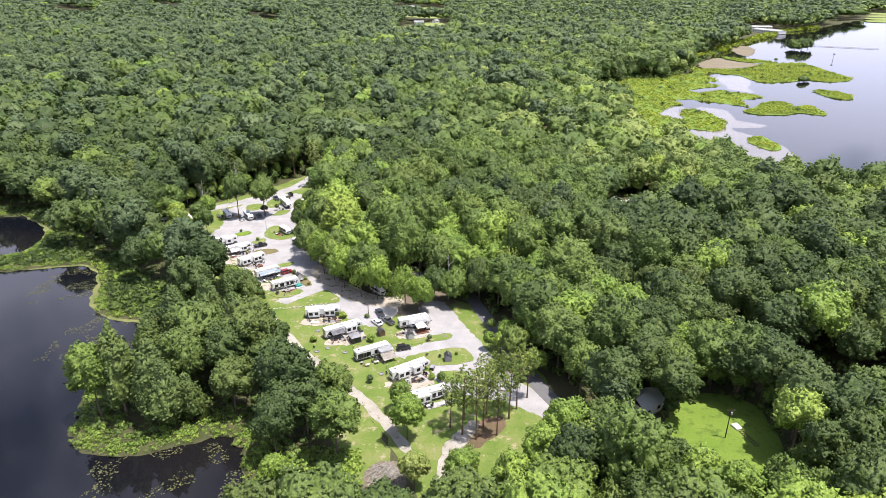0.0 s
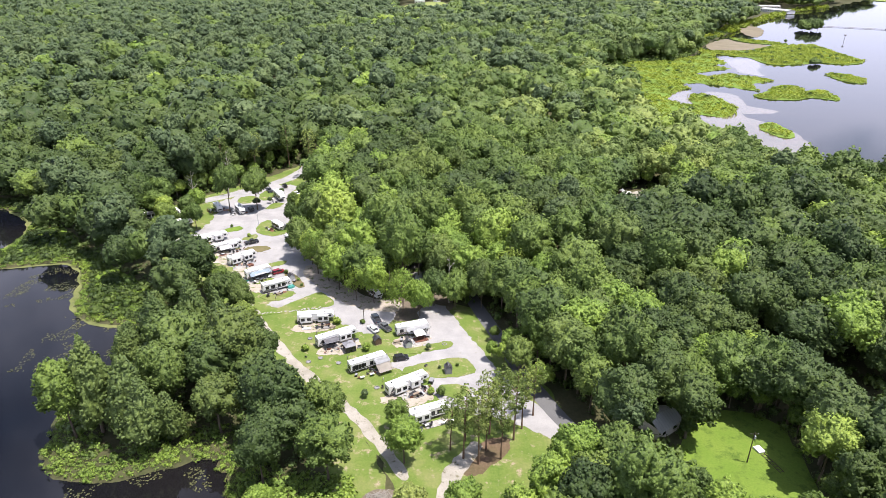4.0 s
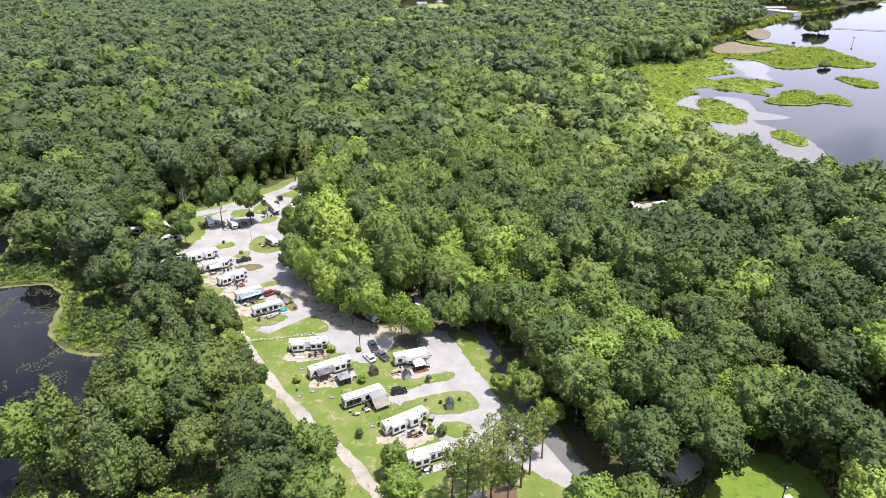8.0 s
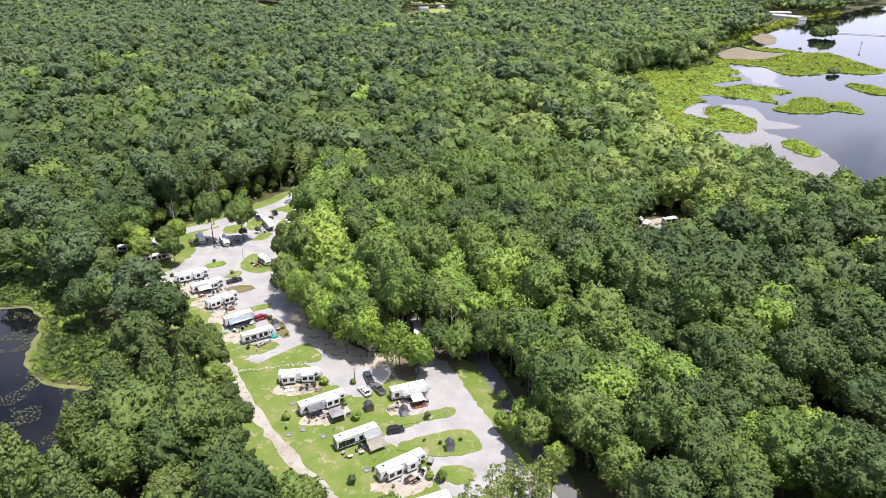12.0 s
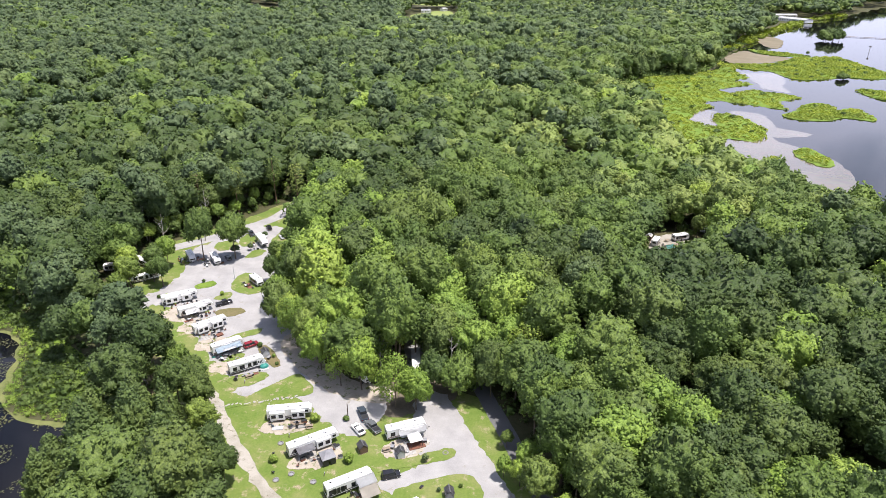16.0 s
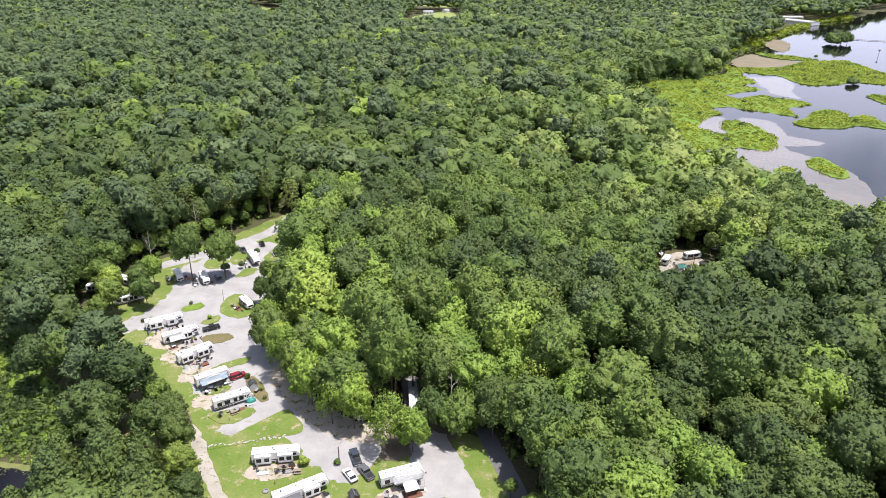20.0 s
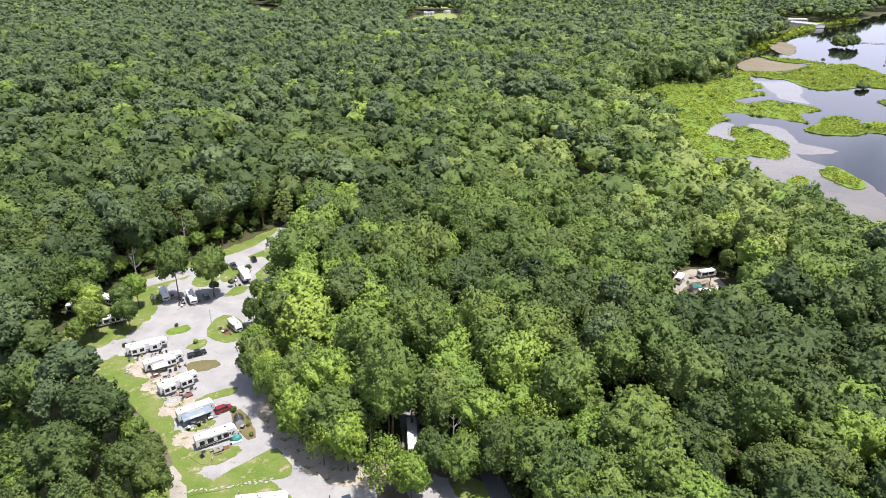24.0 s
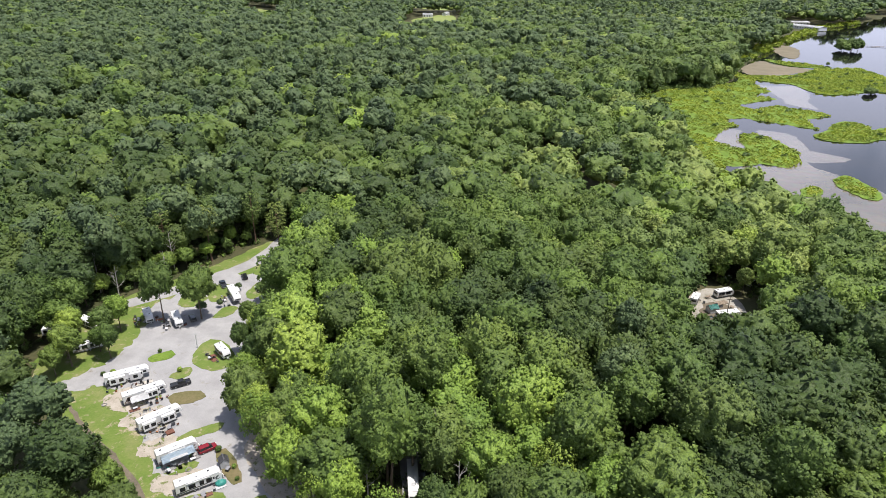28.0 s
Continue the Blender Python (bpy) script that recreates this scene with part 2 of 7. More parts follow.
M = {
    "oak": leaf_mat("oak_leaves", OAK), "lime": leaf_mat("bright_leaves", LIME), "pine": leaf_mat("pine_needles", HAZY_PINE),
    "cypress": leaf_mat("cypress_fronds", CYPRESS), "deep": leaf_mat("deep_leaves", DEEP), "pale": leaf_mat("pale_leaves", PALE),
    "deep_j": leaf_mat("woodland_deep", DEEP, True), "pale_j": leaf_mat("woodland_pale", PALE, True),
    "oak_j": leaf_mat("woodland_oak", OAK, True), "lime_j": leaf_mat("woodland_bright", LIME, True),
    "pine_j": leaf_mat("woodland_pine", HAZY_PINE, True), "cypress_j": leaf_mat("woodland_cypress", CYPRESS, True),
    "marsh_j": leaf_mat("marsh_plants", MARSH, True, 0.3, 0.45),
    "bark": ground_mat("bark", [(0.3, (0.07, 0.05, 0.035)), (0.7, (0.19, 0.15, 0.11))], [(0.3, (0.1, 0.08, 0.06)), (0.7, (0.16, 0.13, 0.1))], 6, 0.8, 0.6),
    "pine_bark": ground_mat("pine_bark", [(0.3, (0.12, 0.07, 0.045)), (0.7, (0.25, 0.16, 0.11))], [(0.3, (0.14, 0.09, 0.06)), (0.7, (0.2, 0.14, 0.1))], 6, 0.8, 0.6),
    "dead_wood": ground_mat("dead_wood", [(0.3, (0.25, 0.23, 0.2)), (0.7, (0.4, 0.38, 0.34))], [(0.3, (0.25, 0.23, 0.2)), (0.7, (0.36, 0.34, 0.3))], 6, 0.8, 0.4),
    "floor": ground_mat("forest_floor", [(0.3, (0.035, 0.042, 0.016)), (0.7, (0.095, 0.085, 0.045))], [(0.35, (0.04, 0.055, 0.018)), (0.65, (0.09, 0.08, 0.04))], 0.9, 0.06),
    "grass": worn_mat("mown_grass", [(0.3, (0.082, 0.132, 0.024)), (0.7, (0.160, 0.206, 0.048))], [(0.34, (0.080, 0.140, 0.022)), (0.50, (0.130, 0.176, 0.040)), (0.64, (0.215, 0.210, 0.090))], 1.6, 0.13, (0.30, 0.25, 0.165), 0.555, 0.66),
    "lush": worn_mat("lush_lawn", [(0.3, (0.095, 0.165, 0.022)), (0.7, (0.165, 0.245, 0.036))], [(0.35, (0.095, 0.165, 0.022)), (0.7, (0.180, 0.235, 0.044))], 2.0, 0.15, (0.085, 0.140, 0.022), 0.50, 0.62, 0.3),
    "drygrass": ground_mat("dry_grass", [(0.3, (0.107, 0.096, 0.040)), (0.7, (0.181, 0.153, 0.079))], [(0.35, (0.085, 0.096, 0.028)), (0.65, (0.181, 0.142, 0.079))], 1.8, 0.2),
    "gravel": worn_mat("gravel", [(0.25, (0.225, 0.222, 0.222)), (0.75, (0.360, 0.352, 0.348))], [(0.32, (0.215, 0.210, 0.208)), (0.66, (0.375, 0.366, 0.356))], 5.0, 0.16, (0.20, 0.175, 0.125), 0.60, 0.72, 0.22, 0.35),
    "sandy": worn_mat("sandy_track", [(0.25, (0.240, 0.222, 0.190)), (0.75, (0.380, 0.356, 0.316))], [(0.35, (0.200, 0.186, 0.138)), (0.6, (0.370, 0.346, 0.304))], 3.0, 0.16, (0.115, 0.105, 0.050), 0.56, 0.66, 0.5, 0.35),
    "apron": worn_mat("trodden_sand", [(0.25, (0.27, 0.235, 0.19)), (0.75, (0.43, 0.385, 0.33))], [(0.35, (0.25, 0.215, 0.165)), (0.65, (0.42, 0.375, 0.315))], 3.5, 0.3, (0.125, 0.145, 0.045), 0.54, 0.62, 0.5, 0.3),
    "asphalt": ground_mat("old_asphalt", [(0.25, (0.096, 0.096, 0.096)), (0.75, (0.155, 0.155, 0.155))], [(0.3, (0.103, 0.103, 0.107)), (0.7, (0.149, 0.149, 0.149))], 5.0, 0.2, 0.2),
    "needles": ground_mat("pine_straw", [(0.3, (0.085, 0.052, 0.033)), (0.7, (0.165, 0.110, 0.075))], [(0.35, (0.080, 0.078, 0.032)), (0.65, (0.160, 0.108, 0.072))], 1.5, 0.2),
    "soil": ground_mat("shaded_soil", [(0.3, (0.10, 0.08, 0.06)), (0.7, (0.19, 0.16, 0.12))], [(0.35, (0.10, 0.085, 0.06)), (0.65, (0.18, 0.15, 0.11))], 1.5, 0.2),
    "mud": ground_mat("mud_bank", [(0.3, (0.144, 0.126, 0.090)), (0.7, (0.217, 0.187, 0.132))], [(0.35, (0.132, 0.120, 0.078)), (0.65, (0.217, 0.181, 0.126))], 0.5, 0.05),
    "field": ground_mat("far_field", [(0.3, (0.160, 0.216, 0.056)), (0.7, (0.224, 0.264, 0.080))], [(0.35, (0.160, 0.224, 0.056)), (0.65, (0.240, 0.256, 0.096))], 0.2, 0.02),
    "water": water_mat(),
    "shallow": paint("silty_shallows", (0.19, 0.165, 0.13), 0.12, 0, 0.35, 0.02),
    "algae": ground_mat("algae", [(0.3, (0.10, 0.12, 0.04)), (0.7, (0.17, 0.18, 0.06))], [(0.35, (0.08, 0.10, 0.035)), (0.65, (0.18, 0.19, 0.07))], 1.5, 0.15),
    "lily": leaf_mat("lily_leaves", [(0, (0.06, 0.065, 0.03)), (1, (0.11, 0.115, 0.055))], True, 0.05),
    "white": paint("white_gelcoat", (0.742, 0.742, 0.737), 0.35, 0, 0.10, 0.7, 0.06),
    "roof": paint("roof_membrane", (0.806, 0.806, 0.791), 0.6, 0, 0.16, 0.9, 0.10),
    "cream": paint("cream_siding", (0.66, 0.62, 0.54), 0.5, 0, 0.12, 0.8),
    "beige": paint("beige_canvas", (0.50, 0.46, 0.40), 0.8, 0, 0.12, 0.8),
    "grey": paint("grey_fabric", (0.27, 0.27, 0.29), 0.8, 0, 0.2, 0.9),
    "lightgrey": paint("light_grey_plastic", (0.52, 0.53, 0.54), 0.5, 0, 0.15, 0.9),
    "dark": paint("dark_trim", (0.025, 0.025, 0.028), 0.45, 0, 0.2, 2),
    "stripe": paint("graphite_stripe", (0.09, 0.09, 0.10), 0.4, 0, 0.2, 2, 0.4),
    "brownstripe": paint("taupe_stripe", (0.24, 0.19, 0.15), 0.4, 0, 0.2, 2, 0.3),
    "glass": paint("tinted_glass", (0.02, 0.022, 0.025), 0.08, 0, 0.1, 2),
    "tyre": paint("tyre_rubber", (0.025, 0.025, 0.025), 0.9, 0, 0.3, 4),
    "rim": paint("alloy_rim", (0.5, 0.5, 0.52), 0.35, 0.8, 0.2, 4),
    "steel": paint("galvanised_steel", (0.45, 0.46, 0.47), 0.45, 0.7, 0.25, 2),
    "black_car": paint("black_car_paint", (0.02, 0.02, 0.024), 0.2, 0, 0.2, 1),
    "red_car": paint("dark_red_car_paint", (0.22, 0.012, 0.02), 0.25, 0, 0.15, 1),
    "white_car": paint("white_car_paint", (0.78, 0.78, 0.78), 0.25, 0, 0.08, 1),
    "grey_car": paint("grey_car_paint", (0.16, 0.17, 0.18), 0.25, 0.3, 0.15, 1),
    "blue_car": paint("blue_grey_car_paint", (0.07, 0.09, 0.12), 0.25, 0.3, 0.15, 1),
    "shingle": paint("grey_shingle", (0.15, 0.15, 0.16), 0.9, 0, 0.35, 2.5),
    "wood": paint("weathered_wood", (0.33, 0.26, 0.19), 0.8, 0, 0.35, 2.5),
    "redwood": paint("brown_red_boards", (0.22, 0.09, 0.055), 0.7, 0, 0.35, 2.5),
    "brown": paint("brown_siding", (0.16, 0.10, 0.065), 0.7, 0, 0.3, 2.0),
    "paleblue": paint("pale_blue_canvas", (0.46, 0.56, 0.64), 0.7, 0, 0.15, 0.8),
    "teal": paint("teal_tarp", (0.035, 0.26, 0.22), 0.5, 0, 0.2, 2.0),
    "paver": paint("grey_paver", (0.47, 0.45, 0.42), 0.9, 0, 0.25, 2.0, 0.25),
    "stone": paint("grey_stone", (0.30, 0.29, 0.27), 0.9, 0, 0.3, 3.0, 0.4),
    "rug": paint("patio_rug", (0.30, 0.29, 0.28), 0.95, 0, 0.3, 3.0),
    "pole": paint("creosoted_pole", (0.10, 0.07, 0.05), 0.9, 0, 0.3, 2.0),
    "orange": paint("terracotta", (0.42, 0.17, 0.07), 0.8, 0, 0.2, 3.0),
}

# ---- small builders ----


def obj(name, bm, material, parent=None, smooth=False):
    me = bpy.data.meshes.new(name)
    bm.to_mesh(me)
    bm.free()
    if material:
        me.materials.append(material)
    if smooth:
        me.polygons.foreach_set("use_smooth", [True] * len(me.polygons))
    o = new(name, me)
    o.parent = parent
    return o


def part(name, bm, material, parent, label="", smooth=False):
    return tagged(obj(name, bm, material, parent, smooth), label)


def thing(name, label, category, m, group="", kind=""):
    o = tagged(new(name), label, category, group, kind)
    o.matrix_world = m
    return o


def box(x0, x1, y0, y1, z0, z1, bevel=0.0, bm=None):
    """A box, with its edges rounded off by bevel."""
    one = bmesh.new()
    bmesh.ops.create_cube(one, size=1)
    for v in one.verts:
        v.co = Vector((x0 + (v.co.x + .5) * (x1 - x0), y0 + (v.co.y + .5) * (y1 - y0), z0 + (v.co.z + .5) * (z1 - z0)))
    if bevel:
        bmesh.ops.bevel(one, geom=one.edges[:], offset=bevel, segments=2, affect="EDGES", profile=0.6)
    if bm is None:
        return one
    me = bpy.data.meshes.new("tmp")
    one.to_mesh(me)
    one.free()
    bm.from_mesh(me)
    bpy.data.meshes.remove(me)
    return bm


def tube(p, q, r0, r1=None, seg=8, bm=None, cap=True):
    """A tapered round bar from p to q."""
    bm = bm or bmesh.new()
    p, q, r1 = Vector(p), Vector(q), r0 if r1 is None else r1
    d = q - p
    made = bmesh.ops.create_cone(bm, cap_ends=cap, segments=seg, radius1=r0, radius2=r1, depth=d.length)["verts"]
    m = Matrix.Translation((p + q) / 2) @ d.to_track_quat("Z", "Y").to_matrix().to_4x4()
    bmesh.ops.transform(bm, matrix=m, verts=made)
    return bm


def prism(profile, y0, y1, bevel=0.0):
    """A side profile (x, z) drawn out from y0 to y1."""
    bm = bmesh.new()
    f = bm.faces.new([bm.verts.new((x, y0, z)) for x, z in profile])
    up = bmesh.ops.extrude_face_region(bm, geom=[f])["geom"]
    bmesh.ops.translate(bm, vec=(0, y1 - y0, 0), verts=[v for v in up if isinstance(v, bmesh.types.BMVert)])
    bmesh.ops.recalc_face_normals(bm, faces=bm.faces[:])
    if bevel:
        bmesh.ops.bevel(bm, geom=bm.edges[:], offset=bevel, segments=2, affect="EDGES", profile=0.6)
    return bm


def smooth_loop(pts, rounds=2, wobble=0.0, step=2.5, seed=1):
    """Rounds the corners of an outline and makes its edge uneven."""
    p = np.array(pts, float)
    for _ in range(rounds):
        q = np.roll(p, -1, 0)
        p = np.stack([.75 * p + .25 * q, .25 * p + .75 * q], 1).reshape(-1, 2)
    out = []
    for a, b in zip(p, np.roll(p, -1, 0)):
        n = max(1, int(np.hypot(*(b - a)) / step))
        out += [a + (b - a) * k / n for k in range(n)]
    if wobble:
        out = [q + wobble * np.array(noise.noise_vector((q[0] * .35, q[1] * .35, seed)))[:2] + wobble * .5 * np.array(noise.noise_vector((q[0] * 1.1, q[1] * 1.1, seed)))[:2] for q in out]
    return out


def sheet(name, pts, z, material, label, category, wobble=0.5, rounds=2, step=2.0, seed=1, depth=0.25, bulge=0.0):
    """A thin slab on the ground with a soft uneven outline."""
    loop = smooth_loop(pts, rounds, wobble, step, seed)
    bm = bmesh.new()
    top = [bm.verts.new((x, y, z)) for x, y in loop]
    low = [bm.verts.new((x, y, z - depth)) for x, y in loop]
    f = bm.faces.new(top)
    for k in range(len(top)):
        bm.faces.new((top[k - 1], low[k - 1], low[k], top[k]))
    bmesh.ops.triangulate(bm, faces=[f])
    bmesh.ops.recalc_face_normals(bm, faces=bm.faces[:])
    return tagged(obj(name, bm, material), label, category, "", "structure")


def strip(name, pts, width, z, material, label, category, wobble=0.4, seed=1):
    """A lane along a bent line."""
    p = [np.array(q, float) for q in pts]
    left, right = [], []
    for k, q in enumerate(p):
        d = p[min(k + 1, len(p) - 1)] - p[max(k - 1, 0)]
        n = np.array((-d[1], d[0])) / np.hypot(*d) * width / 2
        left.append(q + n), right.append(q - n)
    return sheet(name, left + right[::-1], z, material, label, category, wobble, 2, 2.0, seed)


def distance(px, py, loop, closed=True):
    """Distance from points to an outline, negative inside it."""
    loop = np.array(loop, float)
    best, inside = np.full(px.shape, 1e9), np.zeros(px.shape, bool)
    for k in range(len(loop) if closed else len(loop) - 1):
        a, b = loop[k], loop[(k + 1) % len(loop)]
        d = b - a
        t = np.clip(((px - a[0]) * d[0] + (py - a[1]) * d[1]) / max(d @ d, 1e-9), 0, 1)
        best = np.minimum(best, np.hypot(px - a[0] - t * d[0], py - a[1] - t * d[1]))
        if closed:
            cross = (a[1] > py) != (b[1] > py)
            dy = b[1] - a[1] if b[1] != a[1] else 1e-9
            inside ^= cross & (px < a[0] + (py - a[1]) * d[0] / dy)
    return np.where(inside, -best, best) if closed else best


def fast_mesh(name, verts, quads, material, tint=None, normals=None):
    me = bpy.data.meshes.new(name)
    me.vertices.add(len(verts))
    me.vertices.foreach_set("co", np.ascontiguousarray(verts, np.float32).ravel())
    me.loops.add(quads.size)
    me.loops.foreach_set("vertex_index", np.ascontiguousarray(quads, np.int32).ravel())
    me.polygons.add(len(quads))
    me.polygons.foreach_set("loop_start", np.arange(0, quads.size, quads.shape[1], dtype=np.int32))
    if tint is not None:
        me.attributes.new("tint", "FLOAT", "POINT").data.foreach_set("value", np.ascontiguousarray(tint, np.float32))
    me.materials.append(material)
    me.update(calc_edges=True)
    if normals is not None:
        me.polygons.foreach_set("use_smooth", np.ones(len(quads), bool))
        me.normals_split_custom_set_from_vertices(normals)
    return me


# ---- the land and its water ----
LAKE_WEST = [(-171.9, 221.7), (-161.0, 225.5), (-143.8, 231.0), (-138.0, 228.3), (-129.1, 218.1), (-124.1, 204.0), (-121.8, 196.3), (-115.4, 189.5),
             (-108.2, 186.4), (-97.1, 185.0), (-90, 178.6), (-92.5, 160.2), (-97.8, 143.6), (-94.0, 129.4), (-86.0, 120.2), (-74.7, 119.2), (-68.1, 122.9),
             (-59.6, 126.4), (-53.3, 128.6), (-47.6, 121.4), (-43.1, 106.6), (-42, 40), (-380, 40), (-380, 215)]
POND = [(-211.9, 283.7), (-200.3, 284.6), (-183.9, 274.9), (-174.8, 264.4), (-170.9, 242.1), (-175.5, 236.2), (-190.2, 233.5), (-380, 236), (-380, 285)]
LAKE_EAST = [(651.8, 1316.6), (520.6, 1146.6), (418.9, 1004.8), (335, 870), (290, 775), (240, 722), (200, 690), (182, 630),
             (170, 580), (164, 530), (156, 490), (150, 460), (150, 425), (154, 400), (156, 375), (163, 343), (168, 321),
             (240, 296), (420, 320), (1500, 500), (1900, 2000), (1335.1, 2034.7), (1058.2, 1760.1), (797.9, 1463.8), (720, 1420)]
LAKES = [smooth_loop(LAKE_WEST, 2, 1.6, 5.0, 70), smooth_loop(POND, 2, 1.6, 5.0, 71), smooth_loop(LAKE_EAST, 2, 0, 1e9)]


def shore(px, py):
    """Distance to the nearest water, negative on it."""
    return np.minimum.reduce([distance(px, py, l) for l in LAKES])


def axis(lo, hi, fine_lo, fine_hi, step):
    mid = np.arange(fine_lo, fine_hi, step)
    out, s, x = [], step, fine_hi
    while x < hi:
        out.append(x)
        s *= 1.02
        x += s
    low, s, x = [], step, fine_lo
    while x > lo:
        s *= 1.05
        x -= s
        low.append(x)
    return np.array(low[::-1] + list(mid) + out + [hi])


gx, gy = axis(-3800, 3800, -230, 260, 3.6), axis(-600, 4900, 60, 480, 3.6)
GX, GY = np.meshgrid(gx, gy)
sd = shore(GX.ravel(), GY.ravel())
gz = np.clip(sd * 0.7, -2.6, 0.0)
gi = np.arange(GX.size).reshape(GX.shape)
quads = np.stack([gi[:-1, :-1], gi[:-1, 1:], gi[1:, 1:], gi[1:, :-1]], -1).reshape(-1, 4)
ground = tagged(new("ground", fast_mesh("ground", np.stack([GX.ravel(), GY.ravel(), gz], 1), quads, M["floor"])),
                "brown and green woodland floor sloping into the lakes", "ground", "", "structure")
WATER_Z = -0.8
bm = bmesh.new()
bm.faces.new([bm.verts.new((x, y, WATER_Z)) for x, y in ((-900, -200), (2600, -200), (2600, 2600), (-900, 2600))])
tagged(obj("water", bm, M["water"]), "dark still lake water mirroring a cloudy sky", "water", "", "structure")

CAMP = [(-2, 96), (-13, 126), (-26, 141), (-39, 153), (-56, 176), (-78, 206), (-98, 224), (-116, 240), (-128, 258), (-126, 286), (-112, 304), (-90, 330),
        (-78, 352), (-70, 348), (-66, 322), (-58, 296), (-60, 262), (-52, 236), (-40, 212), (-26, 199), (-14, 197), (-2, 201), (12, 195), (20, 172), (34, 141), (26, 122), (12, 98)]
LAWN_E = [(56, 121), (60, 131), (70, 140), (80, 137), (80, 122), (75, 105), (66, 102), (59, 109)]
CAMP_E = [(82, 290), (88, 308), (101, 312), (105, 298), (101, 285), (94, 279), (86, 282)]
FIELDS = [[(-1180, 1960), (-1150, 2130), (-1040, 2100), (-1060, 1960)], [(-1050, 2370), (-1040, 2470), (-930, 2500), (-960, 2380)],
          [(-520, 1790), (-520, 1850), (-410, 1700), (-420, 1660)], [(-92, 1440), (-88, 1560), (-30, 1680), (6, 1640), (0, 1440)],
          [(-180, 2400), (-180, 2520), (0, 2500), (0, 2240), (-60, 2240)], [(1340, 2150), (1420, 2260), (1600, 2200), (1500, 2060)]]
LOW_WEST = [(-270, 218), (-270, 240), (-190, 236), (-172, 244), (-170, 262), (-163, 262), (-160, 246), (-140, 236), (-124, 217), (-108, 209), (-96, 202), (-86, 194), (-90, 180), (-112, 188), (-124, 200),
            (-130, 218), (-146, 230), (-165, 226)]
MARSH_ZONE = [(168, 692), (150, 636), (148, 589), (155, 549), (144, 506), (137, 470),
              (133, 432), (140, 406), (157, 383), (176, 402), (166, 422), (167, 433), (171, 450), (164, 461), (163, 478), (171, 473), (186, 478), (191, 481), (202, 471), (209, 476),
              (222, 493), (225, 505), (227, 525), (224, 548), (219, 555), (210, 555), (199, 536), (196, 514), (185, 519), (181, 537), (206, 574), (217, 581), (212, 600), (196, 650)]
MARSH_NORTH = [(212, 600), (234, 610), (240, 598), (250, 592), (268, 577), (272, 569), (280, 604), (297, 614), (309, 621), (299, 638), (283, 658),
               (266, 647), (252, 636), (250, 660), (270, 674), (299, 690), (280, 702), (292, 717), (309, 728), (308, 766), (322, 796), (310, 816), (322, 850), (345, 905), (408, 985), (390, 1004), (343, 944),
               (320, 830), (297, 780), (254, 743), (199, 724), (168, 692), (196, 650)]
MARSHES = [MARSH_ZONE, MARSH_NORTH]

sheet("lawn", CAMP, 0.03, M["grass"], "patchy mown grass of a campground, worn to bare soil", "grass", 1.2)
sheet("lawn", [(68 + (x - 68) * 1.35, 121 + (y - 121) * 1.3) for x, y in LAWN_E], 0.03, M["lush"], "bright green mown lawn ringed by trees", "grass", 1.0)
sheet("ground", CAMP_E, 0.03, M["sandy"], "trampled sandy clearing with campers in the woods", "ground", 1.0)
for k, f in enumerate(FIELDS):
    for n, q in enumerate((.93, .87, .82)):
        sheet("ground", [(x * q, y * q) for x, y in f], 0.27 - n * .03, M["field"], "pale green open field far off in the woods", "field", 4, 2, 25, k, 0.6)
    sheet("ground", f, 0.3, M["field"], "pale green open field far off in the woods", "field", 4, 2, 25, k, 0.6)

# ---- roads, lanes, pads and beds of the campground ----
GRAVEL = [(-115, 244), (-105.5, 253.3), (-101.9, 261.5), (-101.2, 269.6), (-103.0, 278.3), (-98.2, 288.6), (-84.9, 290.2), (-77.1, 286.6), (-70.1, 292.7),
          (-62.4, 283.2), (-66, 270), (-60, 254), (-55, 236), (-44, 221.5), (-33, 208), (-20, 197), (-14, 190), (-20, 180), (-25.6, 178.9), (-40.7, 196.4), (-53.3, 196.3),
          (-56.3, 194.8), (-58.6, 197.1), (-53.4, 203.0), (-63, 203), (-73.7, 217.8), (-83.2, 229.1), (-92.6, 240.7), (-100.2, 246.2), (-105, 242.4), (-113, 241)]
PAD_EAST = [(-8, 196), (-1, 199), (4, 189), (9.5, 176), (14.5, 164), (20, 152), (27, 143), (33, 136), (29, 131), (18, 140), (8, 142), (-2, 148), (-4, 154), (-3, 159),
            (-13, 161), (-15, 165), (-4, 170), (-7.8, 177), (-7.5, 186.9)]
sheet("road", GRAVEL, 0.05, M["gravel"], "pale grey gravel lane and parking pads, worn in two tracks", "gravel road", 1.5, 1, 0.8, 3)
sheet("road", PAD_EAST, 0.054, M["gravel"], "wide pale grey gravel pull-through drive", "gravel road", 1.0, 1, 0.8, 4)
strip("road", [(-66, 372), (-74, 350), (-77, 335), (-81.5, 323.5), (-95.6, 308.8), (-106.1, 298.2), (-118, 290)], 6.5, 0.058, M["gravel"], "pale gravel lane entering the campground from the woods", "gravel road", 0.6, 5)
strip("road", [(-5, 190), (-8, 210), (-12, 235), (-18, 260)], 6, 0.046, M["gravel"], "pale gravel lane running under the trees", "gravel road", 0.6, 6)
strip("road", [(-14, 196), (-24, 197), (-33, 203), (-42, 213), (-50, 226)], 8.0, 0.062, M["apron"], "sandy bare ground at the edge of the lane", "sand", 1.2, 7)
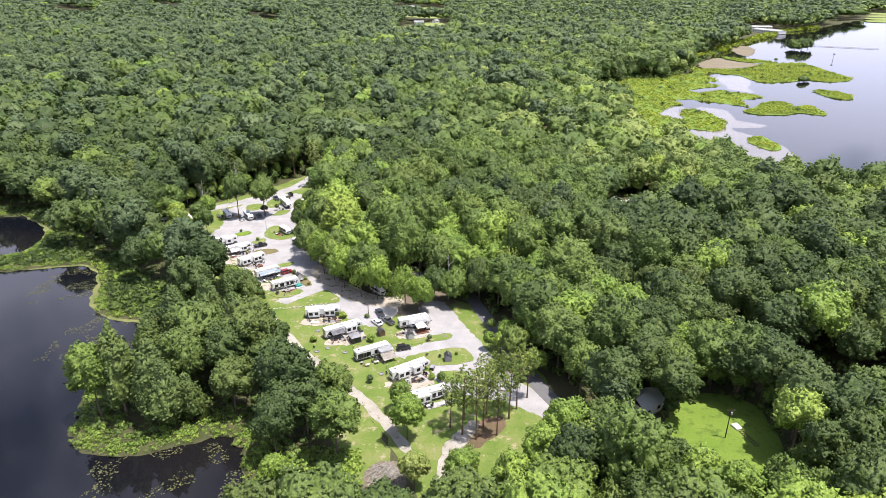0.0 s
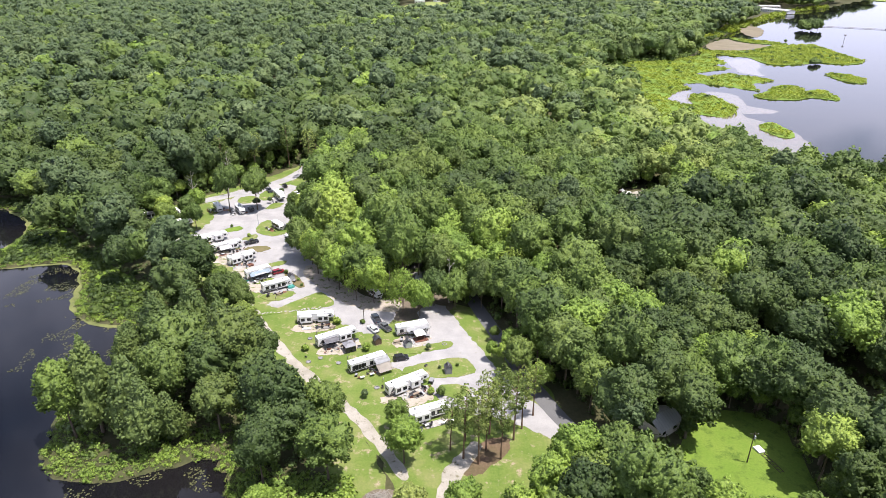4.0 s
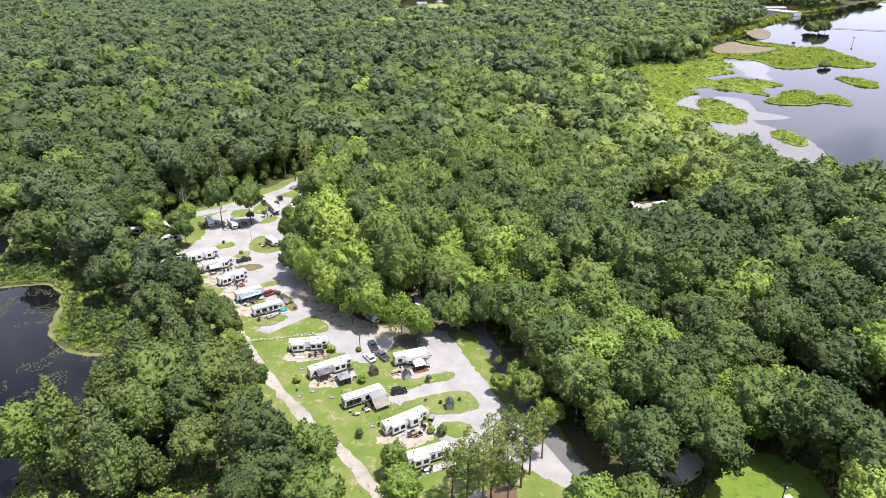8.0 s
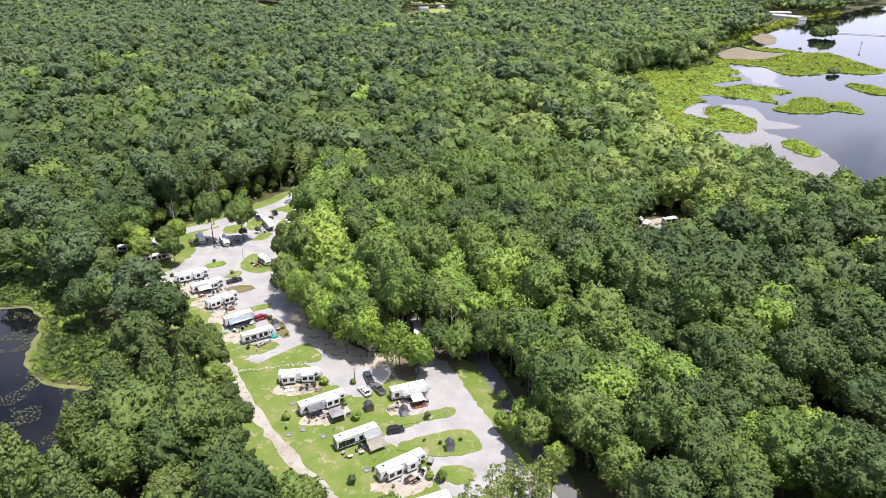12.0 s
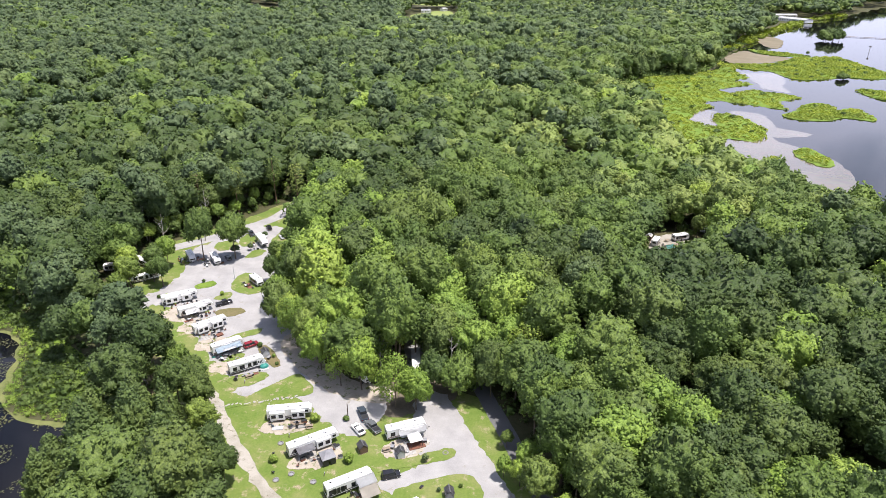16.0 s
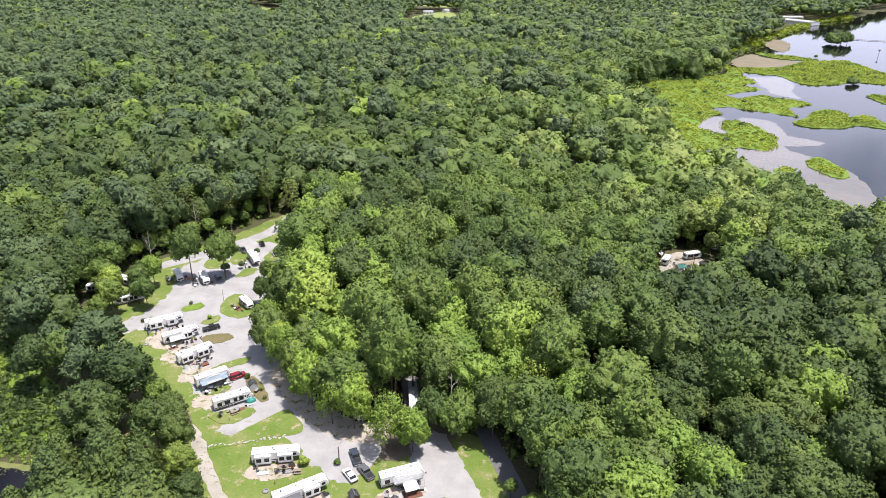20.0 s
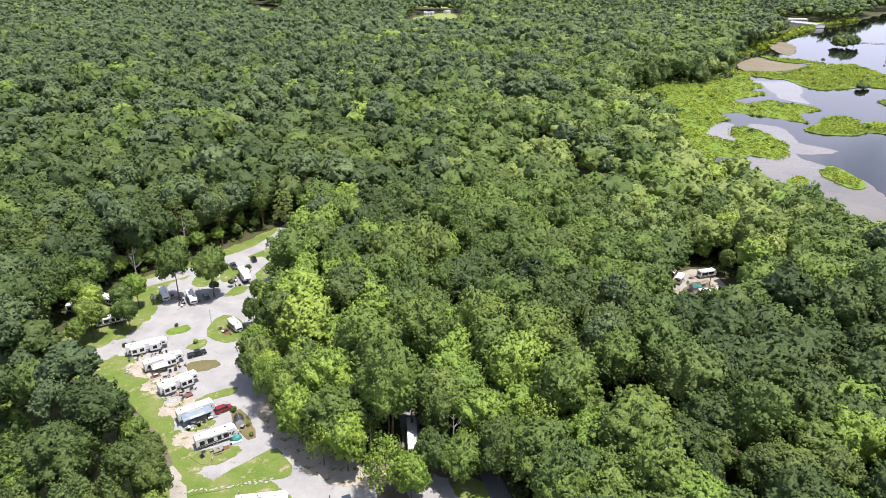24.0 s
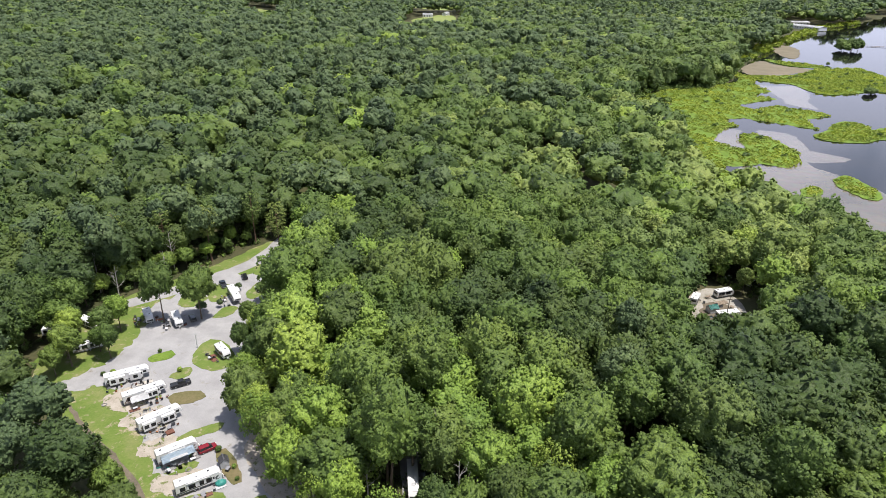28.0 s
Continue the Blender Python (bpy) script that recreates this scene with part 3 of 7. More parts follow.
strip("road", [(3, 230), (10, 200), (16.1, 181.2), (20.9, 164.2), (27.2, 146.3), (31.2, 138.1), (38, 122), (44, 100)], 4.6, 0.066, M["asphalt"], "old grey asphalt service road in tree shade", "road", 0.2, 8)
strip("path", [(-8, 120), (-13.3, 129.8), (-24.5, 145.0), (-36.9, 157), (-53.3, 178.6), (-66, 199)], 3.0, 0.07, M["sandy"], "sandy dirt track along the edge of the grass", "dirt track", 0.8, 9)
strip("path", [(-64, 196), (-73.3, 209.4), (-84.6, 218.5), (-95, 227), (-104, 236)], 1.3, 0.066, M["soil"], "narrow brown dirt line fading into grass", "dirt track", 0.8, 14)
strip("path", [(9, 132), (5.3, 126.7), (1.5, 120.5), (0.3, 111.2), (1.2, 96), (0, 60)], 4.0, 0.074, M["sandy"], "pale dirt track leading into the trees", "dirt track", 0.8, 10)
sheet("ground", [(4, 123), (4, 128), (8, 131), (11, 134), (17, 134), (15, 128), (11, 124), (7, 120)], 0.042, M["needles"], "reddish pine straw under tall pines", "pine straw", 1.0, 2, 1.5, 11)
sheet("ground", [(-18, 189), (-20, 201), (-8, 206), (4, 204), (3, 193), (-5, 190), (-12, 186)], 0.048, M["soil"], "brown leaf litter below the lane trees", "leaf litter", 1.0, 2, 1.5, 13)
BEDS = [([(-92.8, 259.6), (-89.7, 261.9), (-86.4, 263.6), (-84.2, 259.9), (-87.8, 257.4), (-90.9, 256.7)], "lush"),
        ([(-83, 249.5), (-78.2, 255.7), (-75.6, 251.9), (-78.5, 248)], "grass"),
        ([(-79.5, 241.1), (-71.4, 244.0), (-67.8, 241.4), (-69.1, 238.8), (-75.6, 236.2)], "drygrass"),
        ([(-70.7, 222.4), (-65.3, 227.9), (-59.7, 230.9), (-59.1, 227.0), (-65.2, 223.8)], "grass"),
        ([(-67.8, 210.3), (-65.7, 214.6), (-60.7, 216.4), (-60.3, 213.0)], "grass"),
        ([(-58.5, 218.8), (-55.0, 220.9), (-47.8, 210.0), (-50.9, 208.0)], "drygrass"),
        ([(-79.9, 257.6), (-78.8, 270.3), (-72, 269.2), (-64, 258), (-67.1, 254.0), (-71.8, 252.4)], "grass"),
        ([(-64.2, 203.0), (-52.5, 206.9), (-49.6, 204.0), (-57.0, 198.0)], "grass"),
        ([(-15.9, 166.8), (-0.7, 175.6), (3.4, 175.5), (2.6, 172.0), (-3.9, 170.2), (-13.4, 167.9)], "grass"),
        ([(-14, 160.5), (-0.6, 166.4), (6.2, 167.3), (9.6, 162), (8.9, 159.4), (2.5, 157.2), (-4.6, 157.6)], "grass"),
        ([(-2.3, 154.2), (6.1, 154.9), (8.3, 149.9), (0.7, 148.4)], "grass")]
for k, (pts, kind_of) in enumerate(BEDS):
    sheet("bed", pts, 0.14, M[kind_of], {"lush": "green grass island between gravel pads", "grass": "thin grass island between gravel pads", "drygrass": "dry brown grass island between gravel pads"}[kind_of], "grass", 0.4, 1, 0.8, 20 + k)

APRONS = [[(-97, 238), (-92, 245), (-86, 243), (-82, 238), (-85, 233), (-91, 234)], [(-88, 229), (-84, 236), (-77, 236), (-72, 231), (-75, 226), (-82, 226)], [(-79, 218), (-75, 225), (-68, 225), (-64, 221), (-67, 216), (-73, 216)],
          [(-70, 207), (-67, 213), (-60, 214), (-56, 210), (-60, 205), (-65, 205)], [(-17, 147), (-12, 153), (-4, 154), (-1, 150), (-6, 145), (-12, 145)], [(-38, 169), (-34, 175), (-27, 177), (-24, 173), (-28, 168), (-33, 168)],
          [(-47, 180), (-46, 185), (-35, 186), (-33, 182), (-39, 180)], [(-15, 172), (-14, 178), (-5, 180), (-3, 176), (-8, 172)]]
for k, pts in enumerate(APRONS):
    sheet("ground", pts, 0.082 + .004 * (k % 2), M["apron"], "trodden tan sand round a camping pitch", "sand", 1.2, 1, 0.7, 150 + k)
strip("road", [(82, 163), (96, 156), (109, 149), (122, 141), (140, 134)], 7.0, 0.05, M["soil"], "brown dirt track in deep tree shade", "dirt track", 0.8, 16)
for k, (hx, hy) in enumerate([(67, 390), (51, 453), (10, 492), (110, 428), (-303, 610), (-311, 548)]):
    sheet("ground", [(hx + 12 * math.cos(a), hy + 10 * math.sin(a)) for a in np.arange(0, 6.2, .8)], 0.05, M["apron"], "pale sandy clearing in the woods", "ground", 2.0, 2, 2.0, 170 + k)

# sand, mud and marsh along the eastern lake
ISLANDS = [[(430, 880), (455, 882), (486, 887), (482, 852), (474, 798), (471, 747), (452, 725), (428, 716), (411, 732), (377, 715), (350, 710), (347, 739), (351, 771), (336, 775), (322, 799),
            (312, 814), (320, 826), (352, 822), (387, 834)],
           [(405, 964), (418, 943), (441, 924), (456, 884), (432, 884), (414, 896), (404, 912), (402, 948)],
           [(375, 655), (390, 669), (402, 655), (401, 629), (389, 610), (377, 606), (372, 622)],
           [(259, 554), (274, 562), (294, 590), (313, 602), (317, 585), (312, 568), (325, 579), (330, 569), (328, 543), (318, 529), (311, 538), (301, 543), (287, 533), (268, 532), (259, 539)],
           [(215, 446), (226, 456), (232, 456), (232, 440), (231, 424), (226, 415), (220, 413), (216, 417), (214, 431)],
           [(188, 427), (196, 435), (203, 436), (202, 428), (197, 421), (189, 417), (185, 419)]]
for k, loop in enumerate(ISLANDS):
    sheet("marsh_island", loop, WATER_Z + 0.35, M["lush"], "low green island of marsh plants in the lake", "island", 1.8, 1, 3.0, 40 + k, 1.2)
SHOALS = [[(165, 466), (186, 477), (201, 470), (222, 488), (219, 470), (226, 461), (226, 443), (234, 431), (231, 410), (223, 387), (210, 359), (190, 350), (166, 340), (155, 380), (156, 419)],
          [(231, 524), (237, 508), (254, 493), (248, 486), (227, 482), (218, 484), (212, 476), (222, 494)],
          [(224, 569), (238, 564), (247, 554), (237, 511), (224, 495), (225, 529), (221, 552)],
          [(206, 556), (197, 514), (183, 518), (179, 540), (204, 574), (217, 564)],
          [(309, 768), (326, 756), (350, 763), (342, 716), (315, 671), (313, 640), (302, 650), (294, 668), (302, 690), (302, 708), (312, 735)]]
for k, f in enumerate(SHOALS):
    sheet("shoal", f, WATER_Z + 0.012 + .008 * k, M["shallow"], "beige silty shallows at the lake edge", "water", 2.0, 2, 4, 90 + k, 0.04)
sheet("sand_bar", [(340, 876), (360, 908), (398, 956), (395, 909), (416, 885), (426, 873), (387, 838), (354, 826), (325, 825)], WATER_Z + 0.05, M["mud"], "bare brown mudflat at the lake edge", "mudflat", 3, 2, 4, 50, 1)
sheet("sand_bar", [(486, 1121), (513, 1122), (502, 1062), (454, 970), (440, 966), (448, 1020), (470, 1090)], WATER_Z + 0.3, M["mud"], "bare brown shore at the lake edge", "mudflat", 3, 2, 4, 51, 1)
mx, my = np.meshgrid(np.arange(120, 425, 2.8), np.arange(374, 1020, 2.8))
wob = np.array([noise.noise((x * .09, y * .06, 4)) + .6 * noise.noise((x * .25, y * .2, 9)) for x, y in zip(mx.ravel(), my.ravel())])
md = np.minimum.reduce([distance(mx.ravel(), my.ravel(), f) for f in MARSHES]) + 2.2 * wob
mi = np.arange(mx.size).reshape(mx.shape)
quads = np.stack([mi[:-1, :-1], mi[:-1, 1:], mi[1:, 1:], mi[1:, :-1]], -1).reshape(-1, 4)
quads = quads[(md[quads] < 4).all(1)]
used, quads = np.unique(quads, return_inverse=True)
mz = WATER_Z + np.clip(-md * .22, -.5, .83)
tagged(new("marsh", fast_mesh("marsh", np.stack([mx.ravel(), my.ravel(), mz], 1)[used], quads.reshape(-1, 4), M["lush"])), "bright green marsh ground beside the lake", "marsh", "", "structure")
sheet("ground", [(-270, 222), (-270, 234), (-190, 232), (-170, 240), (-168, 262), (-160, 262), (-150, 243), (-132, 233), (-118, 220), (-98, 206), (-88, 192), (-100, 188), (-114, 193), (-121, 206), (-127, 220), (-138, 231), (-146, 233), (-165, 227)], 0.02, M["lush"],
      "green reedy bank between two ponds", "bank", 1, 2, 3, 61, 1.2)
for k, pts in enumerate(([(-200, 223.5), (-165, 223), (-147, 229), (-138, 227), (-130.5, 217), (-125.5, 204), (-123, 195.5), (-115.5, 188), (-106, 184.8), (-97, 184)], [(-200, 284), (-185, 273), (-176, 263), (-172, 244), (-178, 236)])):
    strip("algae", pts, 2.4, WATER_Z + 0.03, M["algae"], "pale yellow-green algae fringe along the bank", "algae", 1.4, 95 + k)
sheet("ground", [(-94, 183), (-84, 180), (-79, 190), (-82, 203), (-90, 205), (-94, 195)], 0.026, M["drygrass"], "small tan clearing by the water", "grass", 1.0, 2, 2, 99)
sheet("road", [(-104, 277), (-106, 292), (-96, 305), (-84, 318), (-72, 316), (-64, 300), (-64, 286), (-84, 286)], 0.046, M["gravel"], "thin gravel worn into grass among camping pitches", "gravel road", 2.0, 2, 1.5, 63)
for k, f in enumerate(([(-93, 288), (-99, 296), (-92, 302), (-87, 296)], [(-86, 292), (-90, 305), (-84, 310), (-80, 299)], [(-76, 300), (-73, 312), (-68, 308), (-70, 296)], [(-82, 283), (-80, 292), (-74, 291), (-76, 284)])):
    sheet("bed", f, 0.12, M["grass"], "thin grass between camping pitches", "grass", 0.9, 2, 0.8, 110 + k)
strip("verge", [(-14, 100), (-18, 118), (-23, 130), (-34, 146), (-48, 163), (-61, 183), (-76, 204)], 12.0, 0.024, M["grass"], "rough grass between the dirt track and the trees", "grass", 1.0, 21)
sheet("bed", [(-53.6, 195.3), (-44.3, 204.9), (-41.3, 205.5), (-36.9, 200.1), (-36.1, 195.7), (-44.1, 194.8), (-50.8, 192.0), (-60.6, 188.8)], 0.13, M["grass"], "worn grass wedge beside the gravel lane", "grass", 0.5, 1, 0.8, 131)
sheet("ground", [(-18, 107), (-18, 115), (-13, 118), (-8, 116), (-8, 107), (-13, 105)], 0.066, M["soil"], "bare brown soil under a brush pile", "soil", 0.8, 2, 1.0, 132)
sheet("ground", [(88, 284), (86, 292), (91, 299), (97, 301), (101, 294), (97, 285)], 0.075, M["soil"], "bare brown dirt between campers", "soil", 1.4, 2, 1.5, 133)

# ---- trees ----
def ball(cuts):
    """A cube rounded to a ball, as points and quads."""
    b = bmesh.new()
    bmesh.ops.create_cube(b, size=2)
    if cuts:
        bmesh.ops.subdivide_edges(b, edges=b.edges[:], cuts=cuts, use_grid_fill=True)
    b.verts.index_update()
    v = np.array([q.co.normalized()[:] for q in b.verts])
    f = np.array([[q.index for q in g.verts] for g in b.faces])
    b.free()
    return v, f


BALLS = {k: ball(k) for k in (0, 1, 3, 5, 7)}


def leaves(rng, centres, radii, out, count, size, spread=0.5, flat=1.0, cores=()):
    """Small bent leaf clumps over the outer side of round sprays; cores: dense inner masses (centre, three radii, cuts)."""
    V, Q, N = [], [], []
    n0 = 0
    for c, r, o in zip(centres, radii, out):
        d = rng.normal(size=(count * 3, 3))
        d /= np.linalg.norm(d, axis=1)[:, None]
        d = d[d @ o + 0.5 * d[:, 2] > -0.2][:count]
        k = len(d)
        pos = c + d * (r * rng.uniform(0.75, 1.12, (k, 1))) * np.array((1, 1, flat))
        n = d + spread * rng.normal(size=(k, 3))
        n /= np.linalg.norm(n, axis=1)[:, None]
        u = np.cross(n, rng.normal(size=(k, 3)))
        u /= np.linalg.norm(u, axis=1)[:, None]
        w = np.cross(n, u)
        s = size * rng.uniform(0.6, 1.25, (k, 1))
        lift = n * s * 0.2
        quad = np.stack([pos + u * s, pos + w * s * rng.uniform(.5, .9, (k, 1)) + lift, pos - u * s * rng.uniform(.6, 1, (k, 1)), pos - w * s * rng.uniform(.5, .9, (k, 1)) + lift], 1)
        V.append(quad.reshape(-1, 3))
        N.append(np.repeat(0.50 * d + 0.45 * n + 0.22 * o, 4, 0))
        Q.append(np.arange(4 * k).reshape(-1, 4) + n0)
        n0 += 4 * k
    for c, radius, cuts in cores:
        bv, bf = BALLS[cuts]
        V.append(bv * np.array(radius) * rng.uniform(.82, 1.05, (len(bv), 1)) + c)
        N.append(bv + 0)
        Q.append(bf + n0)
        n0 += len(bv)
    N = np.concatenate(N)
    return np.concatenate(V), np.concatenate(Q), N / np.linalg.norm(N, axis=1)[:, None]


def boughs(rng, kind, lobes, R, H):
    """Places, sizes and facing of a crown's leaf sprays for each sort of tree, and its dense inside; H: total height."""
    c, r, o, cores = [], [], [], []
    if kind == "pine":
        for k in range(lobes):
            t = (k + .5) / lobes
            z = H * (1.0 - 0.50 * t) - R * .2
            a = k * 2.39996 + rng.uniform(-.6, .6)
            rad = R * (0.12 + 0.80 * math.sin(math.pi * min(1, 0.22 + t * 0.7))) * rng.uniform(.5, 1.0)
            d = np.array((math.cos(a), math.sin(a), 0.7))
            c.append(np.array((rad * math.cos(a), rad * math.sin(a), z)))
            r.append(R * rng.uniform(.75, 1.3) * 1.1 * lobes ** -0.40)
            o.append(d / np.linalg.norm(d))
        cores.append((np.array((0, 0, H * .74)), (R * .40, R * .40, H * .14), 0))
    return c, r, o, cores


SIZES = {"oak": (6.9, 21.5), "deep": (6.6, 21.0), "pale": (6.0, 19.0), "lime": (6.4, 20.5), "airy": (6.2, 20.0), "pine": (4.8, 23.5), "thin_pine": (3.6, 19.0), "cypress": (4.9, 19.0)}
# sprays to a crown and their size, cuts of its surface, leaf tufts and their size, loose leaf clumps and their size
DETAIL = {"close": (90, 0.21, 5, 640, 0.46, 90, 0.34), "near": (100, 0.20, 7, 980, 0.40, 160, 0.30), "middle": (74, 0.24, 5, 340, 0.58, 40, 0.42), "far": (46, 0.28, 3, 96, 0.92, 0, 1), "remote": (22, 0.36, 3, 34, 1.4, 0, 1), "distant": (12, 0.46, 1, 10, 2.4, 0, 1)}


def billow(U, C, rho):
    """How far a heap of overlapping balls reaches along each direction, and the ball's own facing there."""
    b = U @ C.T
    disc = rho ** 2 - (C ** 2).sum(1) + b ** 2
    t = np.where(disc > 0, b + np.sqrt(np.maximum(disc, 0)), 0.42)
    k = t.argmax(1)
    r = t[np.arange(len(U)), k]
    n = U * r[:, None] - C[k]
    return r, n / np.maximum(np.linalg.norm(n, axis=1), 1e-6)[:, None]


def crown(kind, level, seed):
    """A crown as a billowing mass with ragged leaf clumps all over it."""
    rng = np.random.default_rng(seed)
    R, H = SIZES[kind]
    R, H = R * rng.uniform(.88, 1.12), H * rng.uniform(.9, 1.1)
    if kind == "thin_pine":
        c, r, o, _ = boughs(rng, "pine", 64, R, H)
        return leaves(rng, c, r, o, 38, .22, .8, .6), (R, H, c)
    sprays, size, cuts, tufts, tuft, count, leaf = DETAIL[level]
    reach, width = ((.52, .86), (.24, .40)) if kind == "pine" else ((.58, .78), (.24, .40))

    def dome(n):
        return np.stack([np.array((math.sqrt(max(0, 1 - z * z)) * math.cos(a), math.sqrt(max(0, 1 - z * z)) * math.sin(a), z))
                         for z, a in ((1 - (k + .5) / n * 1.55, k * 2.39996 + rng.uniform(-.5, .5)) for k in range(n))])

    d = dome(17)
    big = d * rng.uniform(*reach, (17, 1))
    big_r = rng.uniform(*width, 17) * 1.15
    if kind == "cypress":
        mid, scale = H * .40, np.array((R, R, H * .60))
    elif kind == "pine":
        mid, scale = H * .76, np.array((R, R, H * .25))
    else:
        mid, scale = H * .64, np.array((R, R, H * .36))

    def place(U, r):
        p = U * r[:, None]
        if kind == "cypress":
            up = np.clip(p[:, 2:3], -.6, 1)
            p = p * np.concatenate([1.0 - .62 * np.maximum(up, 0), 1.0 - .62 * np.maximum(up, 0), np.ones_like(up)], 1)
            p[:, :2] *= 1 + .10 * np.sin(p[:, 2:3] * 26)
        p = p * scale
        p[:, 2] = np.where(p[:, 2] < 0, p[:, 2] * (.62 if kind in ("cypress", "pine") else .90), p[:, 2]) + mid
        return p

    # leaf sprays spread over the boughs, the lowest on the underside; together they are the crown's surface
    g = np.arange(sprays) + .5
    z = 1 - g / sprays * 1.62
    a = g * 2.39996 + rng.uniform(0, 6.28)
    e = np.stack([np.sqrt(1 - z * z) * np.cos(a), np.sqrt(1 - z * z) * np.sin(a), z], 1) + rng.normal(size=(sprays, 3)) * .11
    e /= np.linalg.norm(e, axis=1)[:, None]
    er, _ = billow(e, big, big_r)
    small = e * (er * rng.uniform(.76, .90, sprays))[:, None]
    small_r = size * rng.uniform(.65, 1.25, sprays)
    base = .45 if kind == "pine" else .62

    def surface(U):
        r0, n0 = billow(U, big, big_r)
        r1, n1 = billow(U, small, small_r)
        take = r1 > r0 * base
        n = np.where(take[:, None], .75 * n1 + .35 * n0, n0)
        return np.where(take, r1, r0 * base), n / np.linalg.norm(n, axis=1)[:, None]

    bv, bf = BALLS[cuts]
    bf = bf[bv[bf].mean(1)[:, 2] > (-.75 if cuts > 3 else -.6)]
    bv = bv + rng.normal(size=bv.shape) * (.30 / (cuts + 1))
    bv /= np.linalg.norm(bv, axis=1)[:, None]
    r, n = surface(bv)
    n = n / scale * R
    n /= np.linalg.norm(n, axis=1)[:, None]
    V, N, T, n0 = [place(bv, r * rng.uniform(.86, .94, len(bv)))], [n + .15 * rng.normal(size=n.shape)], [bf[:, [0, 1, 2]], bf[:, [0, 2, 3]]], len(bv)
    if kind == "airy":  # no dense inside: light falls through between the sprays
        V, N, T, n0, tufts, tuft, count = [], [], [], 0, 1300, .30, 700

    def spread(count, lo, hi):
        """Places on the surface with their facing and two directions across it."""
        U = rng.normal(size=(count * 3, 3))
        U /= np.linalg.norm(U, axis=1)[:, None]
        U = U[U[:, 2] > -.6][:count]
        r, n = surface(U)
        n = n / scale * R
        n /= np.linalg.norm(n, axis=1)[:, None]
        m = n + .35 * rng.normal(size=n.shape)
        m /= np.linalg.norm(m, axis=1)[:, None]
        u = np.cross(m, rng.normal(size=n.shape))
        u /= np.linalg.norm(u, axis=1)[:, None]
        return place(U, r * rng.uniform(lo, hi, len(U))), n, m, u, np.cross(m, u)

    # pointed leaf tufts all over the sprays, with shaded gaps between them
    at, n, m, u, w = spread(tufts, .62 if kind == "airy" else .90, 1.02)
    k = len(at)
    s = tuft * rng.uniform(.6, 1.35, (k, 1))
    ring = [at + d * s * rng.uniform(.55, 1.3, (k, 1)) - m * s * rng.uniform(.2, .8, (k, 1)) for d in (u, w, -u, -w)]
    tip = at + m * s * rng.uniform(.5, 1.1, (k, 1)) + u * s * rng.uniform(-.4, .4, (k, 1))
    V.append(np.stack(ring + [tip], 1).reshape(-1, 3))
    N.append(np.stack([.42 * n + .75 * d for d in (u, w, -u, -w)] + [n * .7 + m * .5], 1).reshape(-1, 3))
    T.append((np.array([(0, 1, 4), (1, 2, 4), (2, 3, 4), (3, 0, 4)])[None] + np.arange(k)[:, None, None] * 5 + n0).reshape(-1, 3))
    n0 += 5 * k
    if count:
        at, n, m, u, w = spread(count, .7 if kind == "airy" else 1.0, 1.07)
        k = len(at)
        s = leaf * rng.uniform(.6, 1.3, (k, 1))
        V.append(np.stack([at + u * s, at + w * s * rng.uniform(.45, .9, (k, 1)), at - u * s * rng.uniform(.6, 1, (k, 1)), at - w * s * rng.uniform(.45, .9, (k, 1))], 1).reshape(-1, 3))
        N.append(np.repeat(.75 * n + .30 * m, 4, 0))
        q = np.arange(4 * k).reshape(-1, 4) + n0
        T += [q[:, [0, 1, 2]], q[:, [0, 2, 3]]]
    N = np.concatenate(N)
    c = [place(v[None], np.array([.75]))[0] for v in d[:10]]
    return (np.concatenate(V), np.concatenate(T), N / np.linalg.norm(N, axis=1)[:, None]), (R, H, c)


def trunk_mesh(kind, R, H, c, seed):
    rng = random.Random(seed)
    top = H * (0.93 if kind in ("pine", "thin_pine", "cypress") else 0.6)
    r = 0.26 if "pine" in kind else 0.34
    bm = bmesh.new()
    p, lean = Vector((0, 0, -0.3)), Vector((rng.uniform(-.03, .03), rng.uniform(-.03, .03), 1))
    n = 4
    spine = [p]
    for k in range(n):
        q = p + lean * ((top + .3) / n) + Vector((rng.uniform(-.15, .15), rng.uniform(-.15, .15), 0))
        tube(p, q, r * (1.25 if k == 0 else 1) * (1 - k / n * .75), r * (1 - (k + 1) / n * .75), 7, bm, False)
        spine.append(q)
        p = q
    for q in rng.sample(list(c), min(8, len(c))):
        b = spine[2].lerp(spine[-1], rng.random()) if "pine" not in kind else Vector((0, 0, min(q[2] - .6, top)))
        tube(b, Vector(q), r * .3, r * .12, 5, bm, False)
    me = bpy.data.meshes.new("trunk")
    bm.to_mesh(me)
    bm.free()
    me.materials.append(M["pine_bark" if "pine" in kind else "bark"])
    return me


LABEL = {"oak": ("broadleaf_tree", "tall broadleaf tree with a dense dark green crown", "tree"),
         "deep": ("broadleaf_tree", "tall broadleaf tree with a deep green crown, shade mixed into its colour", "tree"),
         "pale": ("broadleaf_tree", "round broadleaf tree with a pale yellow-green crown", "tree"),
         "lime": ("broadleaf_tree", "broadleaf tree with a bright yellow-green crown", "tree"),
         "airy": ("broadleaf_tree", "tall broadleaf tree with a light airy bright green crown", "tree"),
         "pine": ("pine_tree", "tall pine with a bare trunk and thin grey-green crown", "tree"),
         "thin_pine": ("pine_tree", "slender pine with a bare reddish trunk and sparse crown", "tree"),
         "cypress": ("cypress_tree", "cone-shaped cypress with layered light green fronds", "tree")}
TEMPLATES = {}
